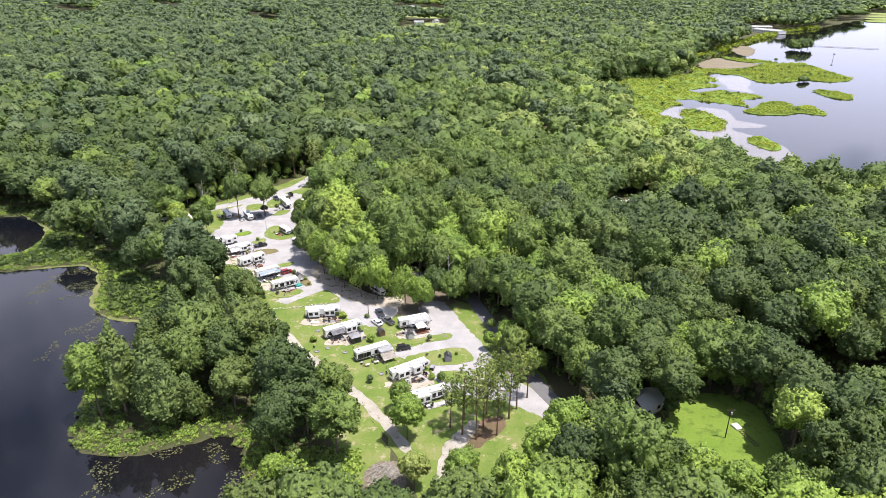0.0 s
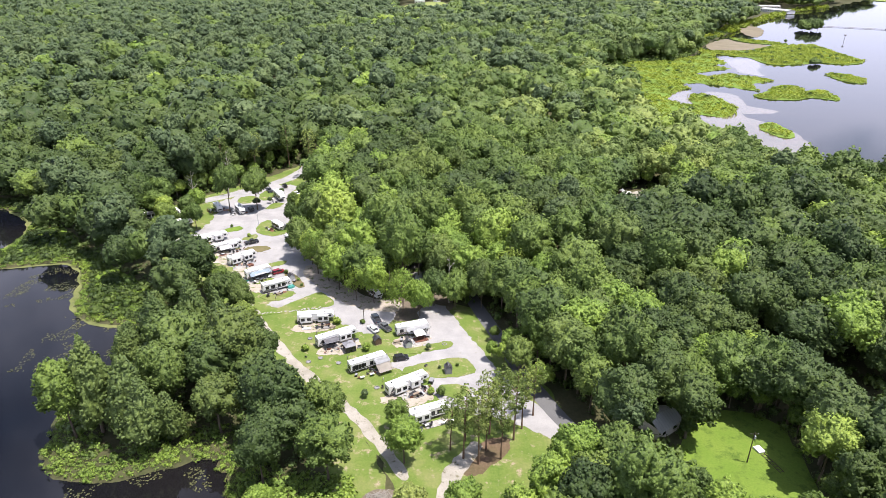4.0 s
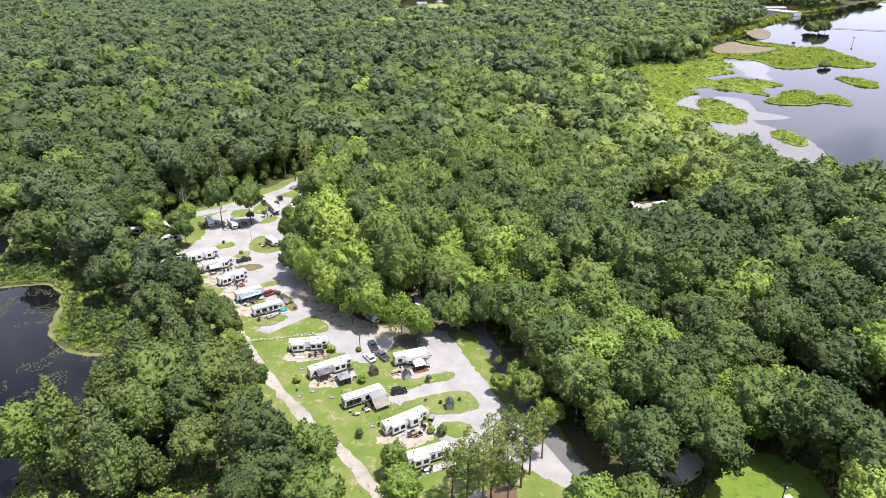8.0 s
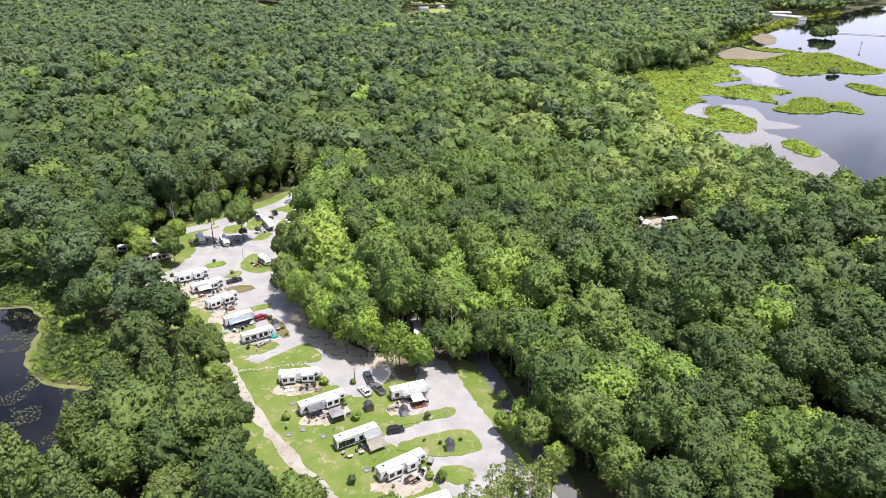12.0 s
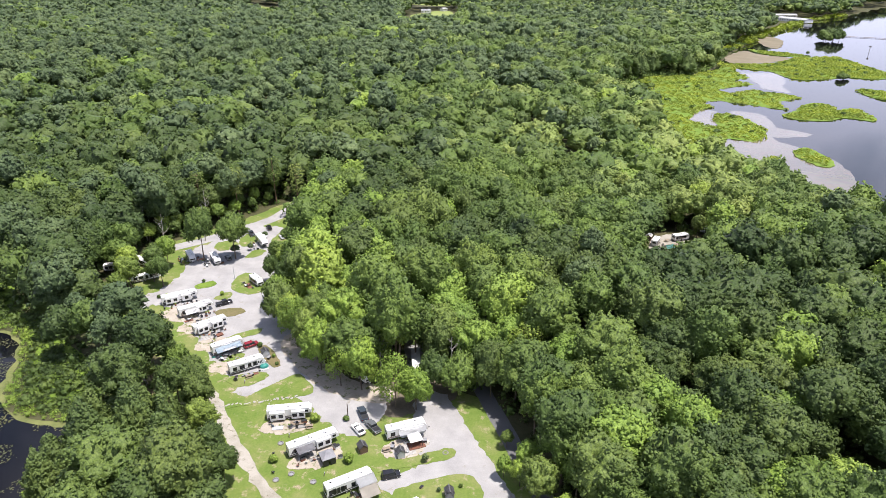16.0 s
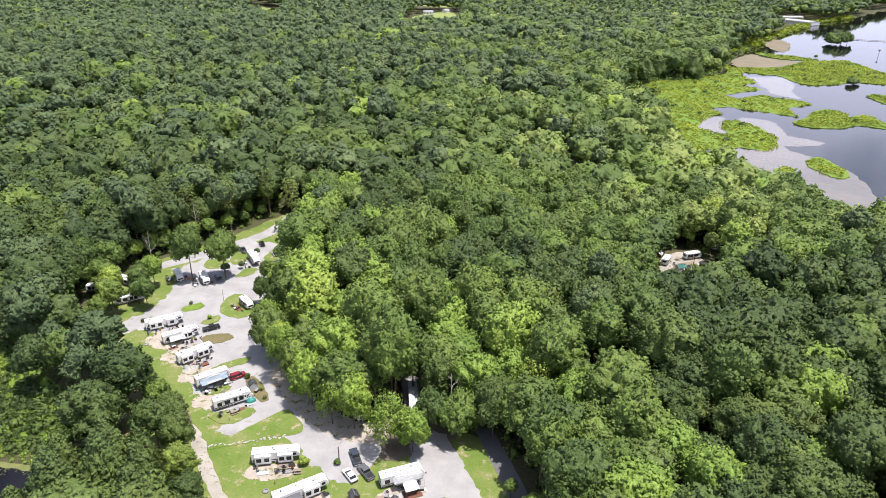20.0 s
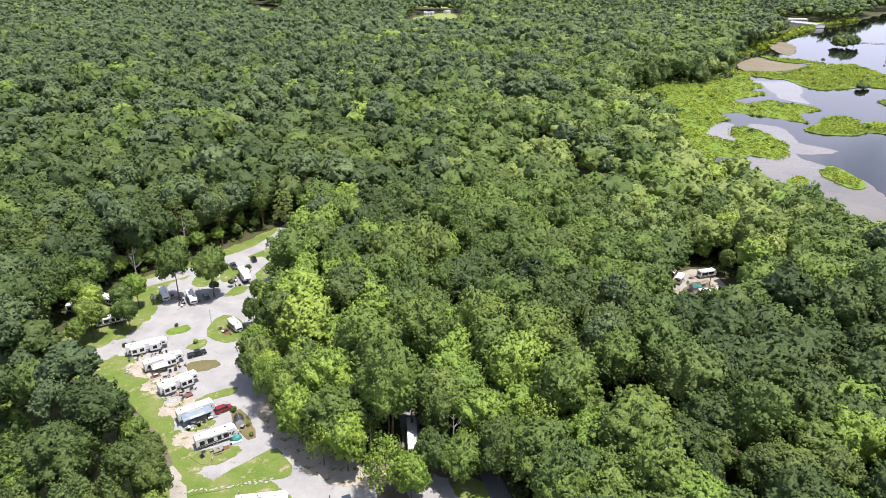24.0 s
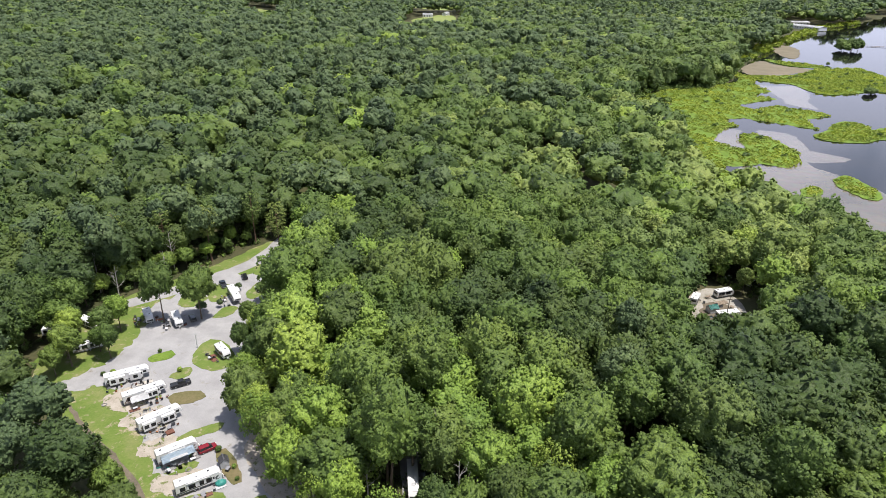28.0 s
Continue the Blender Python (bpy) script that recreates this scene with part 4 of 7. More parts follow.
for kind_of, variants in (("oak", 6), ("deep", 4), ("pale", 3), ("lime", 4), ("airy", 4), ("pine", 4), ("thin_pine", 4), ("cypress", 3)):
    for k in range(variants):
        (v, q, nn), (R, H, c) = crown(kind_of, "near", 100 + 17 * k + len(kind_of))
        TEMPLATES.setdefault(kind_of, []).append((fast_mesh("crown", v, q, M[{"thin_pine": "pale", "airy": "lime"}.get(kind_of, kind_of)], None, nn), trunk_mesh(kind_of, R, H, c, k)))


def tree(kind, x, y, scale=1.0, turn=0.0, variant=0, stretch=1.0, label=""):
    name, text, cat = LABEL[kind]
    cm, tm = TEMPLATES[kind][variant % len(TEMPLATES[kind])]
    top = tagged(new(name), label or text, cat, "trees of the woodland")
    top.matrix_world = Matrix.LocRotScale((x, y, 0), Euler((0, 0, turn)), (scale, scale, scale * stretch))
    for n, me in (("trunk", tm), ("crown", cm)):
        o = new(n, me)
        o.parent = top
    return top


def scatter(rng, x0, x1, y0, y1, step):
    X, Y = np.meshgrid(np.arange(x0, x1, step), np.arange(y0, y1, step * .88))
    X = X + (np.arange(X.shape[0]) % 2 * step / 2)[:, None]
    p = np.stack([X.ravel(), Y.ravel()], 1)
    return p + rng.uniform(-.36, .36, p.shape) * step


SHORE_HOUSES = [(640, 1350), (700, 1340), (735, 1470), (735, 1520), (665, 1520), (650, 1440)]
GLIMPSES = [(67, 390), (51, 453), (10, 492), (110, 428), (-303, 610), (-311, 548), (-540, 1230)]
SIGHT = [([(x * k, y * k) for x, y in f], 13.0) for f in FIELDS for k in (.95, .9, .86, .82)] + [([(x * k, y * k) for x, y in SHORE_HOUSES], 2.0) for k in (.97, .94, .91, .88, .85)]
OPEN = SIGHT + [(SHORE_HOUSES, 4), (CAMP, 3.5), (LAWN_E, 3.0), (CAMP_E, 3.0), (MARSH_ZONE, 1.0), (MARSH_NORTH, 1.0), (LOW_WEST, 1.0)] + [(f, 8.0) for f in FIELDS]
TRACK = [(-8, 120), (-13.3, 129.8), (-24.5, 145.0), (-36.9, 157), (-53.3, 178.6), (-73.3, 209.4), (-84.6, 218.5)]
SERVICE = [(15, 186), (16.1, 181.2), (20.9, 164.2), (27.2, 146.3), (31.2, 138.1), (38, 122), (44, 100)]


BRIAR = [(-41, 104), (-38, 119), (-29, 121), (-19, 119), (-10, 117), (-10, 98), (-16, 88), (-38, 88)]


def wooded(p, margin):
    x, y = p[:, 0], p[:, 1]
    ok = shore(x, y) > margin
    for loop, gap in OPEN:
        ok &= distance(x, y, loop) > gap
    ok &= distance(x, y, SERVICE, False) > 4.2
    ok &= distance(x, y, TRACK, False) > 7.0
    ok &= distance(x, y, [(53, 134), (40, 104)], False) > 3.5
    ok &= distance(x, y, BRIAR) > 1.0
    ok &= distance(x, y, [(84, 162), (109, 149), (124, 140)], False) > 5.0
    ok &= distance(x, y, [(98, 140), (112, 136)], False) > 4.0
    for k in (.91, .83):
        ok &= distance(x, y, [(a * k, 30 + (b - 30) * k) for a, b in TRACK[1:6]], False) > 4.0
    for hx, hy in GLIMPSES:
        for k in (1.0, .975):
            ok &= np.hypot(x - hx * k, y - hy * k) > 11
    ok &= np.abs(x) < 0.74 * (np.maximum(y, 84) * 0.93 + 45) + 25
    return p[ok]


# young growth: places where the trees stay low, and how tall they get there
YOUNG = [([(58, 122), (43, 108), (42, 98), (48, 84), (66, 84), (78, 104), (68, 101), (59, 110)], .42), ([(50, 134), (41, 110), (48, 106), (56, 120), (58, 134)], .34),
         ([(79, 290), (63, 254), (78, 246), (94, 262), (106, 281), (94, 276), (84, 280)], .36),
         ([(-21, 146), (-34, 160), (-50, 181), (-64, 201), (-60, 172), (-44, 142), (-30, 122), (-20, 104), (-6, 102), (-9, 120)], .5)]


def growth(x, y):
    for loop, g in YOUNG:
        if float(distance(np.array([x]), np.array([y]), loop)[0]) < 0:
            return g
    return 1.0


def stand(x, y):
    """How pine-like and how bright the woods are at a place, 0 to 1 each."""
    return noise.noise((x * .011, y * .011, 3.1)) * .5 + .5, noise.noise((x * .02, y * .02, 7.7)) * .5 + .5


rng = np.random.default_rng(5)
LANE_EDGE = [(-62, 330), (-54, 296), (-52, 262), (-44, 236), (-32, 212), (-18, 204), (-4, 207)]
near = wooded(scatter(rng, -260, 300, 24, 350, 9.7), 5.0)
mid_p = wooded(scatter(rng, -700, 420, 350, 900, 12.6), 3.0)
far_p = wooded(scatter(rng, -1000, 700, 900, 1300, 13.5), 4.0)
farther_p = wooded(scatter(rng, -1400, 1000, 1300, 1800, 20.0), 4.0)
dist_p = wooded(scatter(rng, -2700, 2700, 1800, 3900, 38.0), 6.0)


EAST_EDGE = [(96, 318), (120, 350), (134, 400), (130, 470), (140, 560), (160, 650)]


def grove(x, y):
    """Whether a place lies in the tall cypress grove beside the marsh."""
    return 640 < y < 1150 and 0 < x - (100 + (y - 640) * .55) < 95


def sort_of(x, y, u):
    """The sort of tree at a place; u: a random number."""
    pine, bright = stand(x, y)
    here = np.array([x]), np.array([y])
    if y < 380:
        d = float(distance(*here, LANE_EDGE, False)[0])
        if d < 26 and x > -66 and u < .62 - d * .012:
            return "lime"
        if x < -58 and y < 186 and u < .85:
            return "cypress"
        if x < -24 and d > 15:
            return "pine" if u < .18 else "deep" if u < .86 else "oak"
    if x > 60 and y > 280 and float(distance(*here, EAST_EDGE, False)[0]) < 34:
        return "pale" if u < .62 else "lime" if u < .72 else "oak"
    if grove(x, y):
        return "cypress" if u < .75 else "oak"
    if y > 300:
        if x < 0 and y < 470:
            return "deep" if u < .55 else "pine" if u < .7 else "oak"
        pine += min(0.26, (y - 300) / 1500) + (.12 if x < -60 and y > 700 else 0) - (.14 if x > 0 else 0)
        if u < (pine - .40) * 1.5:
            return "pine"
        if u > .99 - bright * .22 + (.06 if x < -100 else -.06):
            return "pale" if x > -20 else "lime"
        return "deep" if x < -80 and u < .52 else "oak"
    # shade over the eastern woods is given by darker leaf colour
    if x > 50 and y < 262 and u < (.82 if x > 78 and y < 180 else .70):
        return "deep"
    if u < .06:
        return "pine"
    if u > 1.06 - bright * .30:
        return "lime"
    return "deep" if bright < .42 and u < .45 else "oak"


def join_woods(name, pts, level, seeds, scale, label):
    """Many trees in one mesh for each sort of tree."""
    rng = np.random.default_rng(len(pts))
    lots = {}
    for x, y in pts:
        lots.setdefault(sort_of(x, y, rng.random()), []).append((x, y))
    for kind, places in lots.items():
        forms = [crown(kind, level, 300 + 7 * s)[0] for s in range(seeds)]
        V, Q, T, N, n0 = [], [], [], [], 0
        for k, (x, y) in enumerate(places):
            v, q, nn = forms[k % seeds]
            a, s = rng.uniform(0, 6.28), scale * rng.uniform(.70, 1.30) * (growth(x, y) if y < 330 else 1.35 if grove(x, y) else 1)
            co, si = math.cos(a) * s, math.sin(a) * s
            V.append(np.stack([v[:, 0] * co - v[:, 1] * si + x, v[:, 0] * si + v[:, 1] * co + y, v[:, 2] * (s if s < .6 else 1 + (s - 1) * .5 if s < 1.6 else 1.25) * rng.uniform(.86, 1.12)], 1))
            Q.append(q + n0)
            T.append(np.full(len(v), .5 + .8 * (rng.random() - .5)))
            N.append(np.stack([nn[:, 0] * math.cos(a) - nn[:, 1] * math.sin(a), nn[:, 0] * math.sin(a) + nn[:, 1] * math.cos(a), nn[:, 2]], 1))
            n0 += len(v)
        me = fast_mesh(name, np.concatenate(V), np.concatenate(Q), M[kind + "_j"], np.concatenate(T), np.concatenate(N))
        tagged(new(name, me), label[kind], "woodland", "", "stuff")


focus = np.array((-5, 150))
order = np.argsort(np.hypot(near[:, 0] - focus[0], near[:, 1] - focus[1]))
near = near[order]
WOODS = {"oak": "dense green broadleaf woodland seen from above", "deep": "dark green broadleaf trees of the woods", "pale": "pale yellow-green broadleaf trees near the marsh", "lime": "bright green broadleaf trees among the woods", "pine": "grey-green pines standing among the woods", "cypress": "light green cypresses near the water"}
SINGLE = 185
for k, (x, y) in enumerate(near[:SINGLE]):
    u = rng.random()
    s = sort_of(x, y, u)
    tree(s, x, y, rng.uniform(.72, 1.28) * growth(x, y), rng.uniform(0, 6.28), int(rng.integers(0, 6)), rng.uniform(.8, 1.1))
rest = near[SINGLE:]
front = (rest[:, 1] < 205) | (np.abs(rest[:, 0]) < 70)
join_woods("woodland", rest[front], "close", 5, 1.0, WOODS)
join_woods("woodland", rest[~front], "middle", 5, 1.0, WOODS)
join_woods("woodland", mid_p, "far", 6, 1.16, WOODS)
join_woods("woodland", far_p, "remote", 5, 1.25, WOODS)
join_woods("woodland", farther_p, "distant", 5, 1.6, WOODS)
join_woods("woodland", dist_p, "distant", 4, 3.0, WOODS)


def clumps(name, pts, height, label, seed, size=0.7, lobe=1.5, per=9, mat="marsh_j", flat=.75):
    """Low shrubs and marsh plants, joined."""
    rng = np.random.default_rng(seed)
    forms = []
    for s in range(5):
        c = [np.array((rng.uniform(-.9, .9), rng.uniform(-.9, .9), height * rng.uniform(.2, .5))) for _ in range(3)]
        rr = [lobe * rng.uniform(.5, .9) for _ in c]
        forms.append(leaves(rng, c, rr, [np.array((0, 0, 1.0))] * 3, per, size, .6 if flat > .5 else .25, flat, [(c[0], (rr[0] * .7, rr[0] * .7, rr[0] * .93 * flat), 0)]))
    V, Q, T, N, n0 = [], [], [], [], 0
    for k, (x, y, z) in enumerate(pts):
        v, q, nn = forms[k % 5]
        N.append(nn)
        s = rng.uniform(.6, 1.35)
        V.append(v * np.array((s, s, s * rng.uniform(.7, 1.2))) + np.array((x, y, z)))
        Q.append(q + n0)
        T.append(np.full(len(v), noise.noise((x * .05, y * .05, 1)) * .5 + .5 + rng.uniform(-.2, .2)))
        n0 += len(v)
    tagged(new(name, fast_mesh(name, np.concatenate(V), np.concatenate(Q), M[mat], np.concatenate(T), np.concatenate(N))), label, "plants", "", "stuff")


rng = np.random.default_rng(9)
p = scatter(rng, 100, 540, 380, 1040, 4.2)
zone = np.minimum.reduce([distance(p[:, 0], p[:, 1], l) for l in MARSHES]) < -0.5
w = shore(p[:, 0], p[:, 1])
isl = np.minimum.reduce([distance(p[:, 0], p[:, 1], l) for l in ISLANDS]) < -1.5
keep = zone | isl
keep &= rng.random(len(p)) < np.array([.95 + .9 * noise.noise((x * .06, y * .03, 2)) for x, y in p])
marsh = p[keep]
clumps("marsh_plants", [(x, y, -0.1 if a > 0 else WATER_Z + .3) for (x, y), a in zip(marsh, w[keep])], 0.7, "yellow-green marsh plants in low mounds at the lake", 21, 0.9, 2.7, 8, "marsh_j", .42)
p = scatter(rng, 120, 470, 640, 1120, 6.0)
edge = np.minimum.reduce([distance(p[:, 0], p[:, 1], l) for l in MARSHES])
p = p[(edge > -3) & (edge < 22) & (shore(p[:, 0], p[:, 1]) > 2)]
clumps("marsh_shrubs", [(x, y, 0) for x, y in p], 4.5, "green shrubs where the woods meet the marsh", 27, 1.3, 4.2, 14, "oak_j")
p = scatter(rng, 140, 460, 400, 960, 26.0)
p = p[np.minimum.reduce([distance(p[:, 0], p[:, 1], l) for l in MARSHES + ISLANDS]) < -4]
clumps("marsh_shrubs", [(x, y, .2) for x, y in p], 2.0, "scattered dark green bushes on the marsh", 28, 0.7, 2.0, 14, "oak_j")
p = scatter(rng, -240, -30, 60, 310, 2.4)
w = shore(p[:, 0], p[:, 1])
low = distance(p[:, 0], p[:, 1], LOW_WEST) < 2
rim = scatter(rng, -240, -30, 60, 310, 1.5)
wr = shore(rim[:, 0], rim[:, 1])
rim = rim[(wr > -0.5) & (wr < 3.6)]
clumps("bank_plants", [(x, y, -0.35) for x, y in rim], 0.8, "yellow-green reeds and lilies along the lake bank", 22, 0.17, 0.95, 26, "lime_j")
keep = (w > 2.2) & (w < 10) & (p[:, 1] < 150)
clumps("bank_plants", [(x, y, -0.1) for x, y in p[keep]], 1.3, "bright green low shrubs on the lake shore", 32, 0.24, 1.5, 26, "lime_j")
keep = (w > 2.2) & ((w < 9) | low) & (p[:, 1] >= 150)
clumps("bank_plants", [(x, y, -0.1) for x, y in p[keep]], 1.5, "dark green low shrubs along the lake bank", 29, 0.24, 1.6, 30, "deep_j")


# trees and shrubs that stand singly on the campground
HAND = [("oak", -96.3, 280.0, .86), ("oak", -84.6, 282.5, .80), ("oak", -124, 268, .7), ("oak", -126, 280, .75),
        ("thin_pine", 5.0, 126.7, 0.87), ("thin_pine", 8.4, 125.0, 0.90), ("thin_pine", 14.6, 138, 0.81), ("thin_pine", 11.5, 135.0, 0.90), ("thin_pine", 23.0, 142, 0.78), ("thin_pine", 10.4, 129.5, 0.92), ("thin_pine", 17.2, 133, 0.90),
        ("thin_pine", 5.6, 132.6, 0.78), ("thin_pine", 19.6, 137, 0.83), ("thin_pine", 13.6, 126.6, 0.85), ("thin_pine", 2.0, 129.5, 0.69), ("oak", -10.8, 135.8, .42), ("lime", -8.6, 125, .62), 
        ("lime", 4.5, 108, .6), ("oak", 15.5, 176, .26), ("lime", 19.5, 166, .5), ("oak", 21, 158, .62), ("lime", 26, 151, .5), ("oak", -64, 262, .5), ("oak", -66, 276, .5),
        ("oak", -58, 300, .7), ("oak", -66, 296, .45), ("lime", -58, 244, .55),
        ("oak", -132, 262, .9), ("oak", -133, 275, .9), ("oak", -130, 252, .8), ("oak", -115, 249, .5), ("lime", -108, 274, .62), ("oak", -116.5, 258, .5), ("oak", -108.5, 262.0, .40), ("oak", -122, 272, .5),
        ("oak", -103.5, 258.4, .55), ("oak", -113, 254, .70), ("lime", -119, 266, .66), ("oak", -111, 270, .55), ("lime", 14, 166, .30), ("lime", 17.5, 163.5, .36),
        ("lime", 29, 119, .85), ("oak", 37, 119, .82), ("lime", 22, 109, .80), ("oak", 31, 107, .90), ("lime", 41, 111, .72), ("lime", 15, 102, .70), ("oak", 24, 97, .90), ("lime", 47, 102, .60), ("oak", 38, 100, .80),
        ("oak", -25, 119.5, .86), ("oak", -28, 134, .74), ("deep", -33.5, 127, .76), ("lime", -37, 109, .45), ("pale", -33, 99, .42), ("pale", -6.2, 108.5, .55),
        ("deep", -82, 210, .46), ("oak", -75, 202, .52), ("deep", -67.5, 193.5, .62), ("deep", -63, 185.5, .66), ("oak", -59, 177.5, .60), ("deep", -54.5, 169.5, .58), ("deep", -49, 162, .55),
        ("thin_pine", -97, 328, 1.2), ("thin_pine", -112, 322, 1.15), ("thin_pine", -126, 314, 1.2), ("thin_pine", -69, 328, 1.2), ("thin_pine", -84, 345, 1.2),
        ("lime", 88, 312, .45), ("oak", 94, 315, .5), ("lime", 101, 315, .45), ("oak", 107, 306, .5), ("pale", 82, 303, .45), ("oak", 104, 319, .9), ("lime", 112, 322, .95), ("oak", 96, 318, .8), ("oak", 108, 331, 1.0), ("oak", 100, 328, .9), ("oak", 116, 312, .9), ("oak", 62, 144, .9), ("oak", 71, 147, 1.0), ("lime", 66, 151, .95), ("oak", 80, 144, 1.0), ("oak", 55, 147, .9), ("deep", 59, 134.0, .30), ("oak", 63, 143, .48), ("lime", 68, 145, .5), ("oak", 74, 145.5, .5), ("oak", 80, 142, .5), ("oak", 85.5, 134, .5), ("oak", 86, 124, .55), ("oak", 83, 112, .5), ("oak", 54.5, 115, .4), ("lime", 61.5, 100.5, .74), ("oak", 69.5, 99, .76), ("oak", 77.5, 99, .65), ("lime", 55, 105, .66), ("oak", 66, 92, .6), ("oak", 59, 94, .6), ("oak", 74, 91, .7), ("oak", 27, 164, .9), ("oak", 24, 178, .95), ("oak", 36, 151, .9), ("oak", 19, 192, .9)]
LANE_TREES = [("lime", -12.9, 190.4, .95), ("lime", -7.4, 190.0, .80), ("lime", -23, 198.4, .92), ("lime", -29, 200, .80), ("lime", -36, 207.5, .94), ("oak", -40.5, 214, .85), ("lime", -45.5, 219.5, .98), ("lime", -49, 227, .80),
              ("oak", -53, 231.5, .95), ("lime", -56, 241, .90), ("oak", -55, 250, .80), ("lime", -59, 266, .80), ("lime", -57, 278, .75), ("oak", -60, 288, .75), ("lime", -31, 215, .95), ("lime", -20, 207, .90), ("lime", -39, 229, .95), ("lime", -46, 242, .95),
              ("oak", -3, 197, .80), ("oak", 4, 196, .85), ("deep", 12.7, 196, .95), ("lime", -16, 216, .90), ("lime", -27, 228, .90), ("oak", -2, 209, .85), ("lime", 23, 204, 1.05)]
BUSHES = [("pine", -20.3, 148.7, .19), ("lime", -40.3, 170.4, .17), ("lime", -33.3, 185.0, .19), ("lime", -22.4, 170.6, .2), ("oak", -0.3, 149.8, .2), ("lime", -3.0, 150.6, .16), ("pine", -4.2, 170.9, .17),
          ("pine", -81, 290.5, .24), ("pine", -78.5, 303.5, .24), ("pine", -86.2, 287.4, .34), ("oak", -90, 262, .1), ("lime", -51.5, 213.8, .1), ("oak", -49.6, 210, .09), ("lime", -99, 250.8, .13), ("oak", -101.5, 249.8, .11),
          ("oak", -57.2, 219.4, .12), ("pine", -0.8, 161.6, .09), ("oak", 4.2, 163, .08), ("lime", -80, 252.4, .12), ("oak", -25.4, 185.6, .12)]
for k, (kind_of, x, y, s) in enumerate(HAND):
    tree(kind_of, x, y, s, k * 1.3, k, 1.05 if "pine" in kind_of else 1.3 if k < 2 else 1.0)
for k, (kind_of, x, y, s) in enumerate(LANE_TREES):  # tall slim trees over the lane
    o = tree("airy" if kind_of == "lime" and k % 3 == 0 else kind_of, x, y, s * .88, k * 1.7, k, 1.16)
    o.location.z = -3.6 * s
EDGE = [(-131, 284), (-124, 297), (-116, 306), (-106, 317), (-94, 333), (-82, 354)]
for k in range(22):  # young trees along the edge of the woods behind the lane
    a, f = divmod(k / 22 * 5, 1)
    p0, p1 = Vector(EDGE[int(a)]), Vector(EDGE[int(a) + 1])
    q = p0.lerp(p1, f)
    tree(("oak", "lime", "oak")[k % 3], q.x - (k % 2) * 3.0, q.y + (k % 2) * 2.4, .32 + .05 * (k * 7 % 5), k * 1.9, k, 1.0)
for k, (kind_of, x, y, s) in enumerate(BUSHES):
    o = tree(kind_of, x, y, s, k * 2.1, k, 0.85, "small dark evergreen planted in the grass" if kind_of == "pine" else "small round green shrub beside a camping pitch")
    o.location.z = -0.28 * 21 * s * .85 if kind_of != "pine" else -0.34 * 23 * s
    o.name = "small_evergreen" if kind_of == "pine" else "shrub"
    tagged(o, "", "shrub", "shrubs of the campground")


def snag(x, y, h, seed):
    """A dead tree with bare grey limbs."""
    r = random.Random(seed)
    t = thing("dead_tree", "leafless grey dead tree with bare limbs", "tree", pose(x, y, 0), "dead trees")
    part("trunk", tube((0, 0, -.3), (r.uniform(-.6, .6), r.uniform(-.6, .6), h), .28, .06, 7), M["dead_wood"], t)
    for k in range(9):
        z, a = h * r.uniform(.4, .95), r.uniform(0, 6.28)
        l = r.uniform(1.5, 4.2) * (1.2 - z / h)
        e = Vector((math.cos(a) * l, math.sin(a) * l, z + l * .7))
        limb = tube((0, 0, z), e, .09, .035, 5)
        tube(e * .8 + Vector((0, 0, z * .2)), e + Vector((math.sin(a), math.cos(a), 1.2)), .04, .02, 4, limb)
        part("limb", limb, M["dead_wood"], t)


for k, (x, y, h) in enumerate([(-103, 300, 17), (-3.5, 213, 19), (-117, 292, 15), (-84, 200, 15), (46, 141, 14), (-128, 300, 16), (-122, 311, 19), (-140, 296, 18), (-108, 318, 17), (-152, 285, 17), (-95, 214, 14), (2, 199, 17), (-18, 203, 14), (-135, 318, 18)]):
    snag(x, y, h, k)

p = scatter(rng, -250, 260, 84, 380, 5.2)
p = p[(shore(p[:, 0], p[:, 1]) > 3) & (np.abs(p[:, 0]) < 0.74 * (p[:, 1] * .93 + 45) + 10)]
far_from = np.minimum.reduce([distance(p[:, 0], p[:, 1], l) for l in (CAMP, LAWN_E, CAMP_E)])
p = p[(far_from > 2.5) & (distance(p[:, 0], p[:, 1], SERVICE, False) > 3.6) & (distance(p[:, 0], p[:, 1], TRACK, False) > 13) & (distance(p[:, 0], p[:, 1], BRIAR) > 2)]
clumps("understorey", [(x, y, 0) for x, y in p], 2.2, "shrubs and saplings growing under the trees", 23, 0.5, 2.3, 12, "oak_j")


p = scatter(rng, -44, -8, 86, 124, 1.7)
p = p[(distance(p[:, 0], p[:, 1], BRIAR) < 1) & (shore(p[:, 0], p[:, 1]) > 1.5) & (np.hypot(p[:, 0] + 13, p[:, 1] - 112) > 6.5) & (p[:, 0] < -19 + (p[:, 1] - 112) * -.1)]
clumps("briar_patch", [(x, y, 0) for x, y in p], 1.2, "vivid green low briars and ferns beside the pond", 26, 0.34, 1.25, 16, "lime_j")


